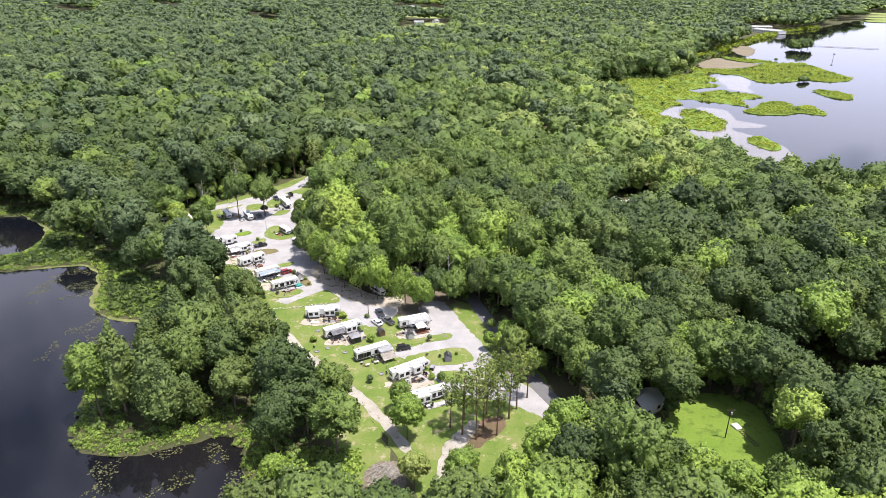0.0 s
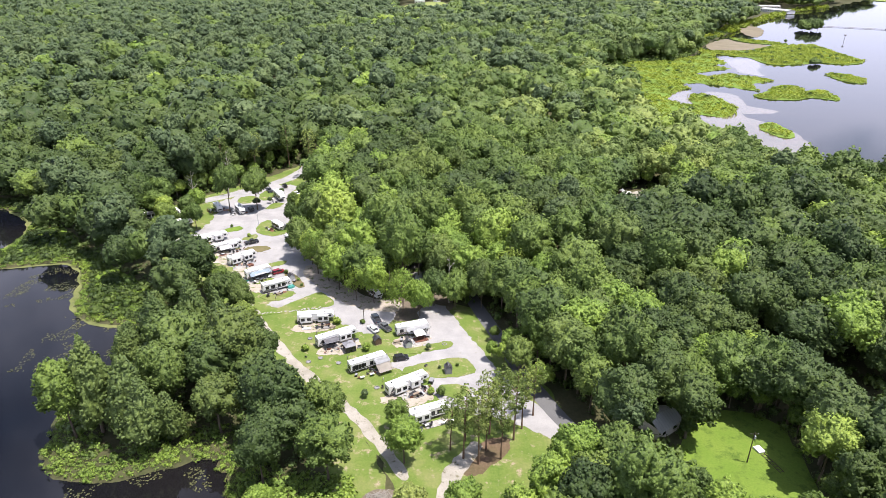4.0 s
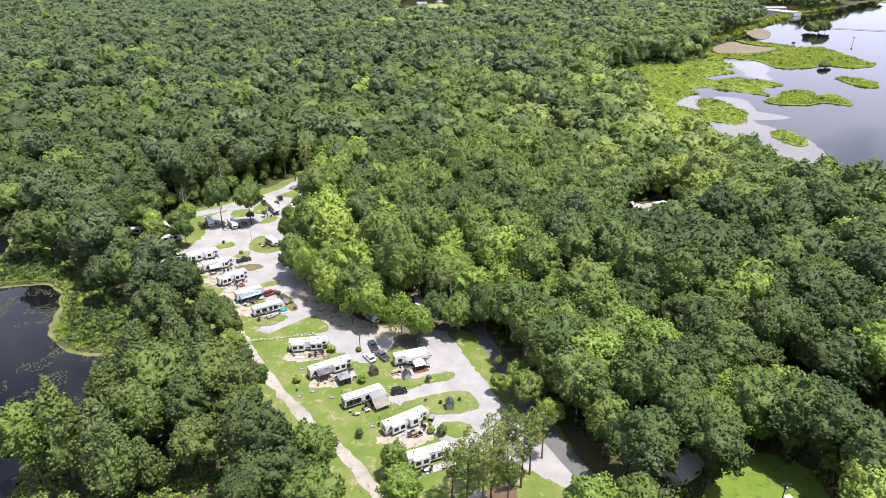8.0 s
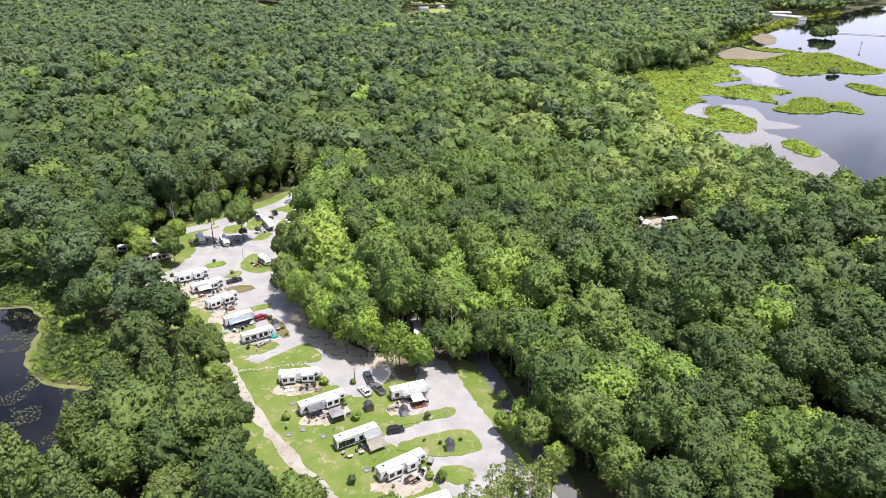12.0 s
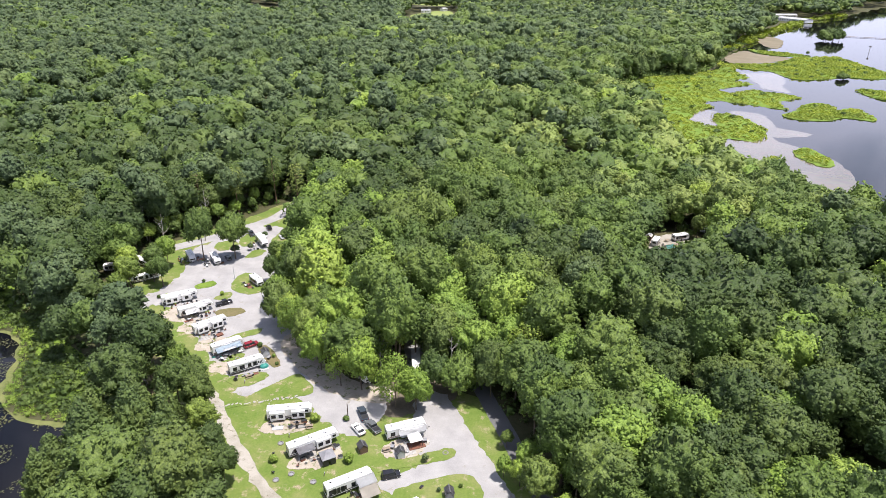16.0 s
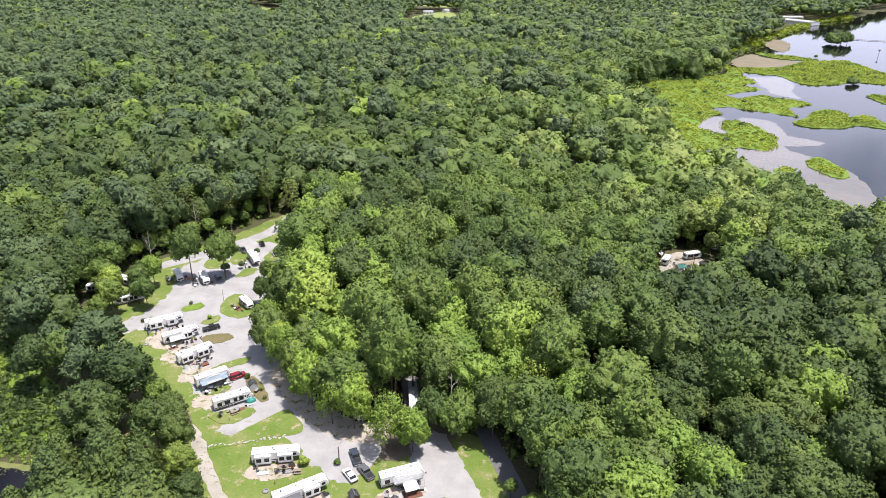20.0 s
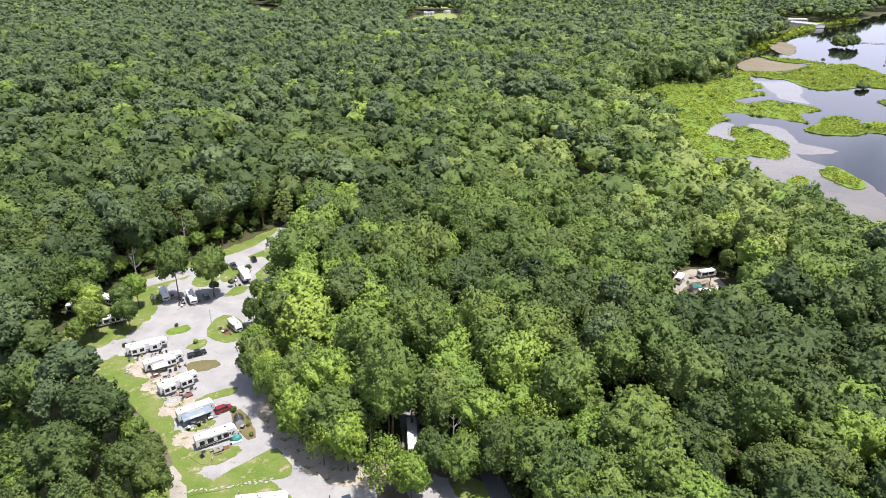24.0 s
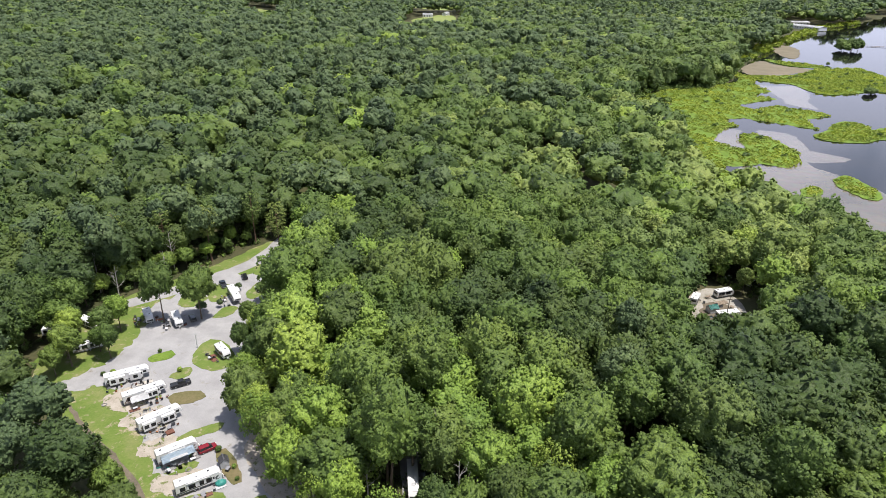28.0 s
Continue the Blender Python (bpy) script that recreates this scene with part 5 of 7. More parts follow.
def lily_pads(zones, count, seed):
    """Floating leaves in loose drifts on the water."""
    rng = np.random.default_rng(seed)
    V, Q, T, n0 = [], [], [], 0
    ring = np.array([(math.cos(a), math.sin(a), 0) for a in np.arange(.25, 6.2, 1.0)][:6])
    for (x0, x1, y0, y1) in zones:
        P = np.stack([rng.uniform(x0, x1, count), rng.uniform(y0, y1, count)], 1)
        for x, y in P[shore(P[:, 0], P[:, 1]) < -.6]:
            if noise.noise((x * .16, y * .16, 5)) < .08:
                continue
            V.append(ring * rng.uniform(.1, .28) + np.array((x, y, WATER_Z + .025)))
            Q += [[n0, n0 + 1, n0 + 2, n0 + 3], [n0, n0 + 3, n0 + 4, n0 + 5]]
            T.append(np.full(6, rng.random()))
            n0 += 6
    tagged(new("lily_pads", fast_mesh("lily_pads", np.concatenate(V), np.array(Q), M["lily"], np.concatenate(T))), "drifts of floating lily pads on dark water", "water plants", "", "stuff")


lily_pads([(-82, -44, 100, 128), (-122, -86, 160, 190), (-150, -120, 196, 230)], 2600, 31)

p = scatter(rng, 300, 900, 960, 1560, 9.0)
w = shore(p[:, 0], p[:, 1])
p = p[(w > -2) & (w < 22) & (np.abs(p[:, 0]) < 0.74 * (p[:, 1] * .93 + 45))]
clumps("bank_plants", [(x, y, 0) for x, y in p], 3.0, "green bushes along the far lake shore", 24, 2.2, 4.5, 6)

# ---- camping trailers ----
WHEEL_TYRE, WHEEL_RIM = {}, {}


def wheel(parent, x, y, r, w=0.24, name="wheel"):
    """A tyre with its rim, axle along y."""
    if (r, w) not in WHEEL_TYRE:
        bm = tube((0, -w / 2, 0), (0, w / 2, 0), r, r, 14)
        bmesh.ops.bevel(bm, geom=[e for e in bm.edges if len(e.link_faces) == 2 and e.calc_face_angle(0) > 1], offset=.04, segments=1, affect="EDGES")
        WHEEL_TYRE[r, w] = obj("tyre", bm, M["tyre"])
        WHEEL_RIM[r, w] = obj("rim", tube((0, -w / 2 - .012, 0), (0, w / 2 + .012, 0), r * .58, r * .52, 10), M["rim"])
        a, b = WHEEL_TYRE[r, w], WHEEL_RIM[r, w]
        b.parent = a
    else:
        a = WHEEL_TYRE[r, w].copy()
        b = WHEEL_RIM[r, w].copy()
        scene.collection.objects.link(a), scene.collection.objects.link(b)
        b.parent = a
    a.name, a.parent, a.location = name, parent, (x, y, r)
    return a


def window(parent, x0, x1, y, z0, z1, side):
    """A dark pane in a frame on a side wall; side: -1 or 1 is the way it faces."""
    f = part("window_frame", box(x0 - .05, x1 + .05, min(y, y + side * .03), max(y, y + side * .03), z0 - .05, z1 + .05, .01), M["dark"], parent)
    part("pane", box(x0, x1, min(y, y + side * .04), max(y, y + side * .04), z0, z1), M["glass"], f)


def trailer(x, y, turn, L, label, fifth=False, W=2.5, H=3.35, slides=(), awning="", stripes="stripe", vents=2, bay=False, seed=0, nose=True, skin="white"):
    """A camping trailer, front towards local +x; slides: (from, to, side); awning: '', 'roll' or a material of an open one."""
    r = random.Random(seed)
    t = thing("camping_trailer", label, "trailer", pose(x, y, 0.06 if x < 5 and y < 320 else 0.03 if y < 312 else 0, 0, 0, turn), "camping trailers")
    h = L / 2
    if fifth:
        prof = [(-h, .62), (-h, H - .16), (h - .7, H - .16), (h - .1, H - .8), (h, H - 1.2), (h, 1.75), (h - 2.3, 1.62), (h - 2.5, .62)]
    else:
        prof = [(-h, .58), (-h, H - .28), (-h + .12, H - .16), (h - .75, H - .16), (h - .2, H - .75), (h, H - 1.5), (h - .12, .9), (h - .4, .58)]
    part("body", prism(prof, -W / 2, W / 2, .05), M[skin], t, "white moulded trailer body")
    rx = h - .72
    roof = part("roof", box(-h + .02, rx, -W / 2 + .03, W / 2 - .03, H - .165, H - .05, .045), M["roof"], t)
    part("gutter", box(-h, rx, -W / 2 - .02, -W / 2 + .03, H - .2, H - .14), M["lightgrey"], t)
    part("gutter", box(-h, rx, W / 2 - .03, W / 2 + .02, H - .2, H - .14), M["lightgrey"], t)
    for k in range(1 + (L > 10.5)):
        cx = -h * .05 + k * L * .28
        ac = part("air_conditioner", prism([(cx - .5, H - .06), (cx - .38, H + .24), (cx + .3, H + .26), (cx + .5, H + .1), (cx + .5, H - .06)], -.36, .36, .05), M["lightgrey"] if k else M["white"], t, "low roof air conditioner")
        for q in (-1, 1):
            part("grille", box(cx - .25, cx + .2, q * .362 - .006, q * .362 + .006, H + .02, H + .16), M["dark"], ac)
    for k in range(vents):
        cx = -h * .72 + k * L * .62 / max(1, vents - 1) + r.uniform(-.3, .3)
        v = part("roof_vent", box(cx - .22, cx + .22, -.22 + .3, .22 + .3, H - .06, H + .06, .03), M["dark"] if r.random() < .75 else M["grey"], t, "dark plastic roof vent")
        part("vent_lid", box(cx - .2, cx + .2, .1, .5, H + .06, H + .09, .012), M["glass"] if r.random() < .5 else M["grey"], v)
    for k in range(3):
        cx = r.uniform(-h + .6, rx - .6)
        part("vent_pipe", tube((cx, -.7, H - .08), (cx, -.7, H + .12), .045, .045, 7), M["lightgrey"], t)
    part("antenna", tube((-h * .4, .6, H - .06), (-h * .4 + .7, .6, H + .22), .018, .01, 5), M["steel"], t)
    low = stripes if stripes in M else "stripe"
    for side in (-1, 1):
        yy = side * W / 2
        a, b = min(yy, yy + side * .006), max(yy, yy + side * .006)
        part("stripe", prism([(-h + .1, .85), (-h + .1, 1.2), (h * .1, 1.28), (h - 2.6 if fifth else h - .5, 1.55), (h - 2.6 if fifth else h - .6, 1.38), (h * .1, 1.02)], a, b), M[low], t)
        part("swoosh", prism([(-h * .95, 1.35), (-h * .80, 2.7), (-h * .62, 2.7), (-h * .45, 1.25), (-h * .6, 1.25), (-h * .74, 2.1), (-h * .85, 1.35)] if fifth else [(h * .55, 1.3), (h * .78, 2.4), (h * .88, 2.4), (h * .7, 1.3)], min(yy, yy + side * .004), max(yy, yy + side * .004)), M[low], t)
        part("skirt", box(-h + .05, (h - 2.55) if fifth else h - .45, a, b, .62, .80), M["stripe"], t)
        ends = [(s0, s1) for s0, s1, q in slides if q == side]
        for wx, ww in ((-.72, 1.1), (-.32, 1.4), (.10, .9), (.42, 1.2)):
            cx = wx * h
            if all(cx + ww / 2 < s0 * h - .1 or cx - ww / 2 > s1 * h + .1 for s0, s1 in ends):
                window(t, cx - ww / 2, cx + ww / 2, yy, 1.4, 2.45, side)
        if fifth:
            window(t, h - 1.7, h - .9, yy, 2.1, 2.65, side)
    dx = h * .62
    d = part("door", box(dx - .36, dx + .36, -W / 2 - .03, -W / 2, .75, 2.65, .012), M["white"], t, "white entry door")
    part("door_window", box(dx - .2, dx + .2, -W / 2 - .036, -W / 2 - .028, 1.75, 2.4), M["glass"], d)
    part("door_handle", box(dx + .24, dx + .3, -W / 2 - .06, -W / 2 - .03, 1.5, 1.62), M["dark"], d)
    for k in range(2):
        part("step", box(dx - .32, dx + .32, -W / 2 - .28 - .26 * k, -W / 2 - .02 - .26 * k, .48 - .22 * k, .53 - .22 * k), M["dark"], t)
    part("front_cap", box(h - .02, h + .02, -W / 2 + .25, W / 2 - .25, 1.9 if fifth else 1.25, 2.35 if fifth else 1.75, .015), M["glass"] if nose else M["white"], t, "dark front cap")
    part("rear_window", box(-h - .02, -h + .02, -.8, .8, 1.6, 2.35, .01), M["glass"], t)
    part("bumper", box(-h - .16, -h - .04, -W / 2 + .1, W / 2 - .1, .48, .6, .02), M["dark"], t)
    ladder = tube((-h - .1, .75, .7), (-h - .1, .75, H), .018, .018, 5)
    tube((-h - .1, 1.05, .7), (-h - .1, 1.05, H), .018, .018, 5, ladder)
    for k in range(7):
        tube((-h - .1, .75, .9 + k * .33), (-h - .1, 1.05, .9 + k * .33), .015, .015, 5, ladder)
    part("ladder", ladder, M["steel"], t)
    part("chassis", box(-h + .2, h - (2.6 if fifth else .3), -.9, .9, .42, .6), M["dark"], t)
    for wx in (-.55, .35):
        for side in (-1, 1):
            wheel(t, wx * 1.0 - .6, side * (W / 2 - .13), .36)
    if fifth:
        part("pin_box", box(h - 1.2, h - .5, -.25, .25, 1.3, 1.72, .03), M["dark"], t)
        for side in (-1, 1):
            part("landing_leg", box(h - 2.75, h - 2.6, side * 1.0 - .06, side * 1.0 + .06, 0, .7), M["steel"], t)
    else:
        part("tongue", prism([(h - .4, .45), (h + 1.05, .48), (h + 1.05, .56), (h - .4, .57)], -.08, .08), M["dark"], t)
        part("gas_bottle", tube((h + .3, -.2, .55), (h + .3, -.2, 1.05), .15, .13, 10), M["white"], t)
        part("gas_bottle", tube((h + .3, .2, .55), (h + .3, .2, 1.05), .15, .13, 10), M["white"], t)
    for s0, s1, side in slides:
        y0, y1 = sorted((side * W / 2, side * (W / 2 + .85)))
        so = part("slide_out", box(s0 * h, s1 * h, y0, y1, .78, H - .42, .03), M[skin], t, "white slide-out room")
        part("slide_roof", box(s0 * h - .04, s1 * h + .04, y0, y1 + (.04 if side > 0 else 0), H - .43, H - .38, .01), M["roof"], so)
        n = max(1, int((s1 - s0) * h / 1.5))
        for k in range(n):
            cx = s0 * h + (k + .5) * (s1 - s0) * h / n
            yy = y0 if side < 0 else y1
            part("pane", box(cx - .58, cx + .58, min(yy, yy + side * .02), max(yy, yy + side * .02), 1.4, 2.45), M["glass"], so)
    if bay:
        for k in range(4):
            cx = -h + .5 + k * .95
            window(t, cx, cx + .62, -W / 2, 1.15, 2.55, -1)
        for k in range(3):
            part("rear_pane", box(-h - .03, -h + .01, -1.05 + k * .75, -.45 + k * .75, 1.2, 2.5), M["glass"], t)
    if awning == "roll":
        a = part("awning_roll", tube((-h * .55, -W / 2 - .12, H - .3), (h * .5, -W / 2 - .12, H - .3), .09, .09, 8), M["white"], t)
        for ax in (-h * .55, h * .5):
            part("awning_arm", box(ax - .03, ax + .03, -W / 2 - .1, -W / 2 - .03, .9, H - .3), M["steel"], a)
    elif awning:
        bm = bmesh.new()
        ax0, ax1, n = -h * .5, h * .35, 6
        rows = [[bm.verts.new((ax0 + (ax1 - ax0) * u, -W / 2 - .02 - 2.4 * k / n, H - .3 - .75 * k / n - .12 * math.sin(math.pi * k / n))) for u in (0, .25, .5, .75, 1)] for k in range(n + 1)]
        for k in range(n):
            for j in range(4):
                bm.faces.new((rows[k][j], rows[k][j + 1], rows[k + 1][j + 1], rows[k + 1][j]))
        bmesh.ops.solidify(bm, geom=bm.faces[:], thickness=.02)
        a = part("awning", bm, M[awning], t, "fabric awning spread over the patio", True)
        for ax in (ax0, ax1):
            part("awning_pole", tube((ax, -W / 2 - 2.35, H - 1.1), (ax, -W / 2 - .05, 1.0), .03, .03, 6), M["steel"], a)
        part("awning_tube", tube((ax0, -W / 2 - 2.42, H - 1.05), (ax1, -W / 2 - 2.42, H - 1.05), .06, .06, 8), M["lightgrey"], a)
    return t


def small_trailer(x, y, turn, L, label, seed):
    return trailer(x, y, turn, L, label, False, 2.4, 3.0, (), "roll", "brownstripe", 2, False, seed)


trailer(-40.2, 186.8, 9, 11.4, "long white park trailer with dark bay windows beside the lane", True, slides=((-.85, -.2, -1), (.1, .7, -1)), stripes="stripe", vents=3, bay=False, seed=1)
trailer(-31.8, 175.4, 31, 12.7, "long white fifth-wheel trailer with a grey awning", True, slides=((.05, .62, -1),), stripes="stripe", vents=3, seed=2)
trailer(-21.0, 162.4, 30, 11.3, "white fifth-wheel trailer with tall bay windows", True, slides=(), stripes="stripe", vents=2, bay=True, seed=3)
trailer(-9.4, 153.0, 33, 12.3, "white fifth-wheel trailer with dark graphics and slide-outs", True, slides=((-.75, -.15, -1), (.05, .5, -1)), stripes="stripe", vents=2, seed=4)
trailer(-9.4, 180.6, 21, 10.4, "white trailer with a broad slide-out awning on its side", False, slides=((-.35, .8, -1),), stripes="brownstripe", vents=3, seed=5)
trailer(-3.2, 141.2, 23, 10.9, "white fifth-wheel trailer with dark front graphics", True, slides=((-.8, -.1, -1),), stripes="stripe", vents=1, seed=6)
trailer(-57.7, 207.8, 32, 10.2, "plain white travel trailer with a black skirt", False, slides=(), awning="roll", stripes="stripe", vents=2, seed=7)
trailer(-66.6, 217.6, 37, 9.6, "white travel trailer with a pale blue tarp roof edge", False, slides=(), awning="white", stripes="brownstripe", vents=1, seed=8)
trailer(-76.0, 229.6, 42, 11.1, "white trailer with tan graphics and two slide-outs", True, slides=((-.85, -.25, -1), (.0, .6, -1)), stripes="brownstripe", vents=2, seed=9)
trailer(-84.6, 239.9, 36, 11.2, "white trailer with a long beige awning", True, slides=((.0, .55, -1),), awning="", stripes="brownstripe", vents=2, seed=10)
trailer(-93.2, 247.8, 29, 11.8, "white fifth-wheel trailer with dark windows and slide-outs", True, slides=((-.8, -.1, -1), (.1, .6, -1)), stripes="stripe", vents=2, seed=11)
small_trailer(-102.2, 281.6, -57, 7.4, "small white travel trailer backed under a tree", 12)
small_trailer(-91.6, 279.6, -57, 7.8, "white and grey travel trailer in deep tree shade", 13)
trailer(-78.0, 297.0, -58, 10.5, "long white motor trailer behind a dark pickup", True, slides=((-.6, .1, 1),), stripes="stripe", vents=3, seed=14)
small_trailer(-127.4, 271.4, 12, 8.0, "white trailer half hidden under trees", 15)
small_trailer(-119.4, 276.5, -28, 8.6, "white trailer parked beneath a tree", 16)
small_trailer(-112.3, 263.4, 32, 9.6, "white trailer with an awning under trees", 17)
small_trailer(-70.1, 261.2, -47, 6.6, "small white travel trailer on a grass island", 18)
small_trailer(-60.5, 250.0, 45, 8.2, "white trailer partly under overhanging branches", 19)
small_trailer(-68.0, 309.4, -60, 7.0, "white trailer at the edge of the woods", 20)
small_trailer(-23.4, 203.6, -50, 6.8, "white and grey trailer in the shade of bright trees", 21)
small_trailer(-40.4, 226.6, 42, 6.4, "small trailer hidden below the trees", 22)
trailer(-8.4, 209.0, -84, 11.0, "long white trailer seen through gaps in the trees", True, slides=(), stripes="stripe", vents=2, seed=23)
small_trailer(99.6, 304.4, 20, 7.4, "white trailer in a woodland clearing", 24)
small_trailer(87.6, 299.6, 60, 6.4, "white camper at the edge of a clearing", 25)
small_trailer(95.0, 288.4, 12, 8.6, "grey-white trailer among trees in a clearing", 26)
small_trailer(114.0, 314.0, 40, 6.0, "white trailer glimpsed between trees", 27)
small_trailer(67, 390, 25, 8.0, "white trailer far off among trees", 28)
small_trailer(51, 453, 70, 8.0, "white trailer far off among trees", 29)
small_trailer(10, 492, 10, 9.0, "white trailer far off among trees", 30)

# ---- cars and pickups ----


def vehicle(x, y, turn, kind, body, label, L=4.7, W=1.85):
    t = thing({"pickup": "pickup_truck", "suv": "suv", "sedan": "car"}[kind], label, "car" if kind != "pickup" else "truck", pose(x, y, 0.06, 0, 0, turn), "parked vehicles")
    h = L / 2
    if kind == "pickup":
        low = [(-h, .45), (-h, 1.12), (h - .25, 1.15), (h, .95), (h, .45), (h - .55, .38), (-h + .4, .38)]
        cab = [(-h * .28, 1.1), (-h * .22, 1.78), (h * .28, 1.82), (h * .52, 1.14)]
    elif kind == "suv":
        low = [(-h, .42), (-h - .02, 1.0), (h - .9, 1.08), (h - .1, .92), (h, .5), (h - .3, .34), (-h + .3, .34)]
        cab = [(-h + .05, .98), (-h + .28, 1.62), (-h + .6, 1.72), (h * .18, 1.70), (h * .55, 1.05)]
    else:
        low = [(-h, .4), (-h, .92), (-h + .8, .98), (h - 1.1, .96), (h - .08, .78), (h, .45), (h - .3, .3), (-h + .3, .3)]
        cab = [(-h + .5, .94), (-h + 1.1, 1.38), (h * .08, 1.44), (h * .5, .94)]
    b = part("body", prism(low, -W / 2, W / 2, .07), M[body], t, "", True)
    bm = prism(cab, -W / 2 + .12, W / 2 - .12, .05)
    for v in bm.verts:
        if v.co.z > 1.2:
            v.co.y *= .88
    part("greenhouse", bm, M["glass"], t, "dark tinted windows", True)
    top = max(z for _, z in cab)
    xs = sorted(q for q, z in cab if z > top - .14)
    part("roof", box(xs[0] - .02, xs[-1] + .02, -W / 2 + .2, W / 2 - .2, top - .03, top + .035, .02), M[body], t)
    for side in (-1, 1):
        for px in (xs[0] + .1, (xs[0] + xs[-1]) / 2 + .1):
            part("pillar", box(px - .05, px + .05, side * (W / 2 - .15) - .03, side * (W / 2 - .15) + .03, 1.0 if kind != "sedan" else .92, top - .02), M[body], t)
        part("mirror", box(h * .42, h * .42 + .14, side * (W / 2 + .08) - .09, side * (W / 2 + .08) + .09, 1.0, 1.14, .03), M[body], t)
        part("headlight", box(h - .1, h + .015, side * (W / 2 - .3) - .2, side * (W / 2 - .3) + .2, .68, .8, .02), M["white"], t, "clear headlight")
        part("tail_light", box(-h - .02, -h + .06, side * (W / 2 - .16) - .1, side * (W / 2 - .16) + .1, .7, .95, .02), M["red_car"], t, "red tail light")
        for wx in (-h * .58, h * .62):
            wheel(t, wx, side * (W / 2 - .12), .38 if kind == "pickup" else .34, .22)
    part("windscreen_trim", box(h * .5, h * .5 + .06, -W / 2 + .15, W / 2 - .15, 1.03 if kind != "sedan" else .93, 1.1 if kind != "sedan" else .98), M["dark"], t)
    part("bumper", box(h - .05, h + .06, -W / 2 + .08, W / 2 - .08, .42, .6, .03), M["dark"], t)
    part("bumper", box(-h - .07, -h + .04, -W / 2 + .08, W / 2 - .08, .42, .6, .03), M["steel"] if kind == "pickup" else M["dark"], t)
    if kind == "pickup":
        part("cargo_bed", box(-h + .1, -h * .32, -W / 2 + .14, W / 2 - .14, 1.05, 1.135), M["dark"], t, "black bed liner")
    return t


vehicle(-11.9, 165.9, 16, "suv", "black_car", "black sport utility car on the gravel drive", 4.3)
vehicle(-21.6, 181.4, 127, "sedan", "white_car", "white saloon car parked on gravel", 4.8)
vehicle(-21.2, 187.4, 112, "pickup", "blue_car", "blue-grey pickup truck in tree shade", 5.6, 1.95)
vehicle(-18.0, 182.4, 127, "pickup", "grey_car", "dark grey pickup truck beside a white car", 5.4, 1.95)
vehicle(-60.0, 219.6, 37, "suv", "red_car", "dark red sport utility car by a trailer", 4.5)
vehicle(-77.0, 245.6, 32, "pickup", "black_car", "black pickup truck on a gravel pad", 5.4, 1.95)
vehicle(-79.4, 313.4, 118, "suv", "black_car", "black car beside the entrance lane", 4.6)
vehicle(-85.4, 306.8, 122, "pickup", "blue_car", "dark pickup truck hitched near a trailer", 5.6, 1.95)
vehicle(108.6, 149.0, -25, "pickup", "white_car", "white pickup truck in deep shade of trees", 5.6, 1.95)
vehicle(114.6, 144.0, -60, "suv", "white_car", "white car on a shaded dirt track", 4.6)
vehicle(-71.2, 303.6, 120, "sedan", "white_car", "white car half hidden at the wood edge", 4.6)
vehicle(-87.4, 281.9, 124, "suv", "grey_car", "grey car under the tree shade", 4.5)

# ---- sheds, gazebos, decks and small furniture ----


def shed(x, y, turn, L, W, h, wall, roof, label, rise=.8, eave=.2):
    t = thing("shed", label, "shed", pose(x, y, 0.06, 0, 0, turn), "sheds")
    part("base", box(-L / 2 - .05, L / 2 + .05, -W / 2 - .05, W / 2 + .05, 0, .14, .02), M["wood"], t)
    n = max(3, int(W / .5))
    for end in (-1, 1):
        for k in range(n):
            y0, y1 = -W / 2 + k * W / n + .008, -W / 2 + (k + 1) * W / n - .008
            za, zb = (h + rise * (1 - abs(v) / (W / 2)) for v in (y0, y1))
            bm = bmesh.new()
            f = bm.faces.new([bm.verts.new((end * L / 2 - .03, a, b)) for a, b in ((y0, .14), (y1, .14), (y1, zb - .05), (y0, za - .05))])
            up = bmesh.ops.extrude_face_region(bm, geom=[f])["geom"]
            bmesh.ops.translate(bm, vec=(.06, 0, 0), verts=[v for v in up if isinstance(v, bmesh.types.BMVert)])
            bmesh.ops.recalc_face_normals(bm, faces=bm.faces[:])
            part("board", bm, M[wall], t)
    for side in (-1, 1):
        for k in range(max(3, int(L / .6))):
            m = max(3, int(L / .6))
            part("board", box(-L / 2 + k * L / m + .008, -L / 2 + (k + 1) * L / m - .008, side * W / 2 - .03, side * W / 2 + .03, .14, h), M[wall], t)
        for k in range(4):
            a, b = k / 4, (k + 1) / 4 + .03
            q = lambda s: (side * (W / 2 + eave) * (1 - s), h - rise * eave / (W / 2) + (rise + rise * eave / (W / 2)) * s + .05)
            (y0, z0), (y1, z1) = q(a), q(min(b, 1))
            bm = bmesh.new()
            vs = [bm.verts.new(c) for c in ((-L / 2 - .15, y0, z0), (L / 2 + .15, y0, z0), (L / 2 + .15, y1, z1), (-L / 2 - .15, y1, z1))]
            bm.faces.new(vs)
            bmesh.ops.solidify(bm, geom=bm.faces[:], thickness=.04 + .012 * (k % 2))
            bmesh.ops.recalc_face_normals(bm, faces=bm.faces[:])
            part("shingle_course", bm, M[roof], t)
    part("ridge_cap", prism([(-L / 2 - .16, h + rise + .03), (L / 2 + .16, h + rise + .03), (L / 2 + .16, h + rise + .11), (-L / 2 - .16, h + rise + .11)], -.1, .1), M[roof], t)
    d = part("door", box(L / 2 + .03, L / 2 + .07, -.45, .45, .16, min(h, 1.9)), M["white"], t, "pale door")
    part("door_handle", box(L / 2 + .07, L / 2 + .11, .3, .36, .95, 1.05), M["steel"], d)
    return t


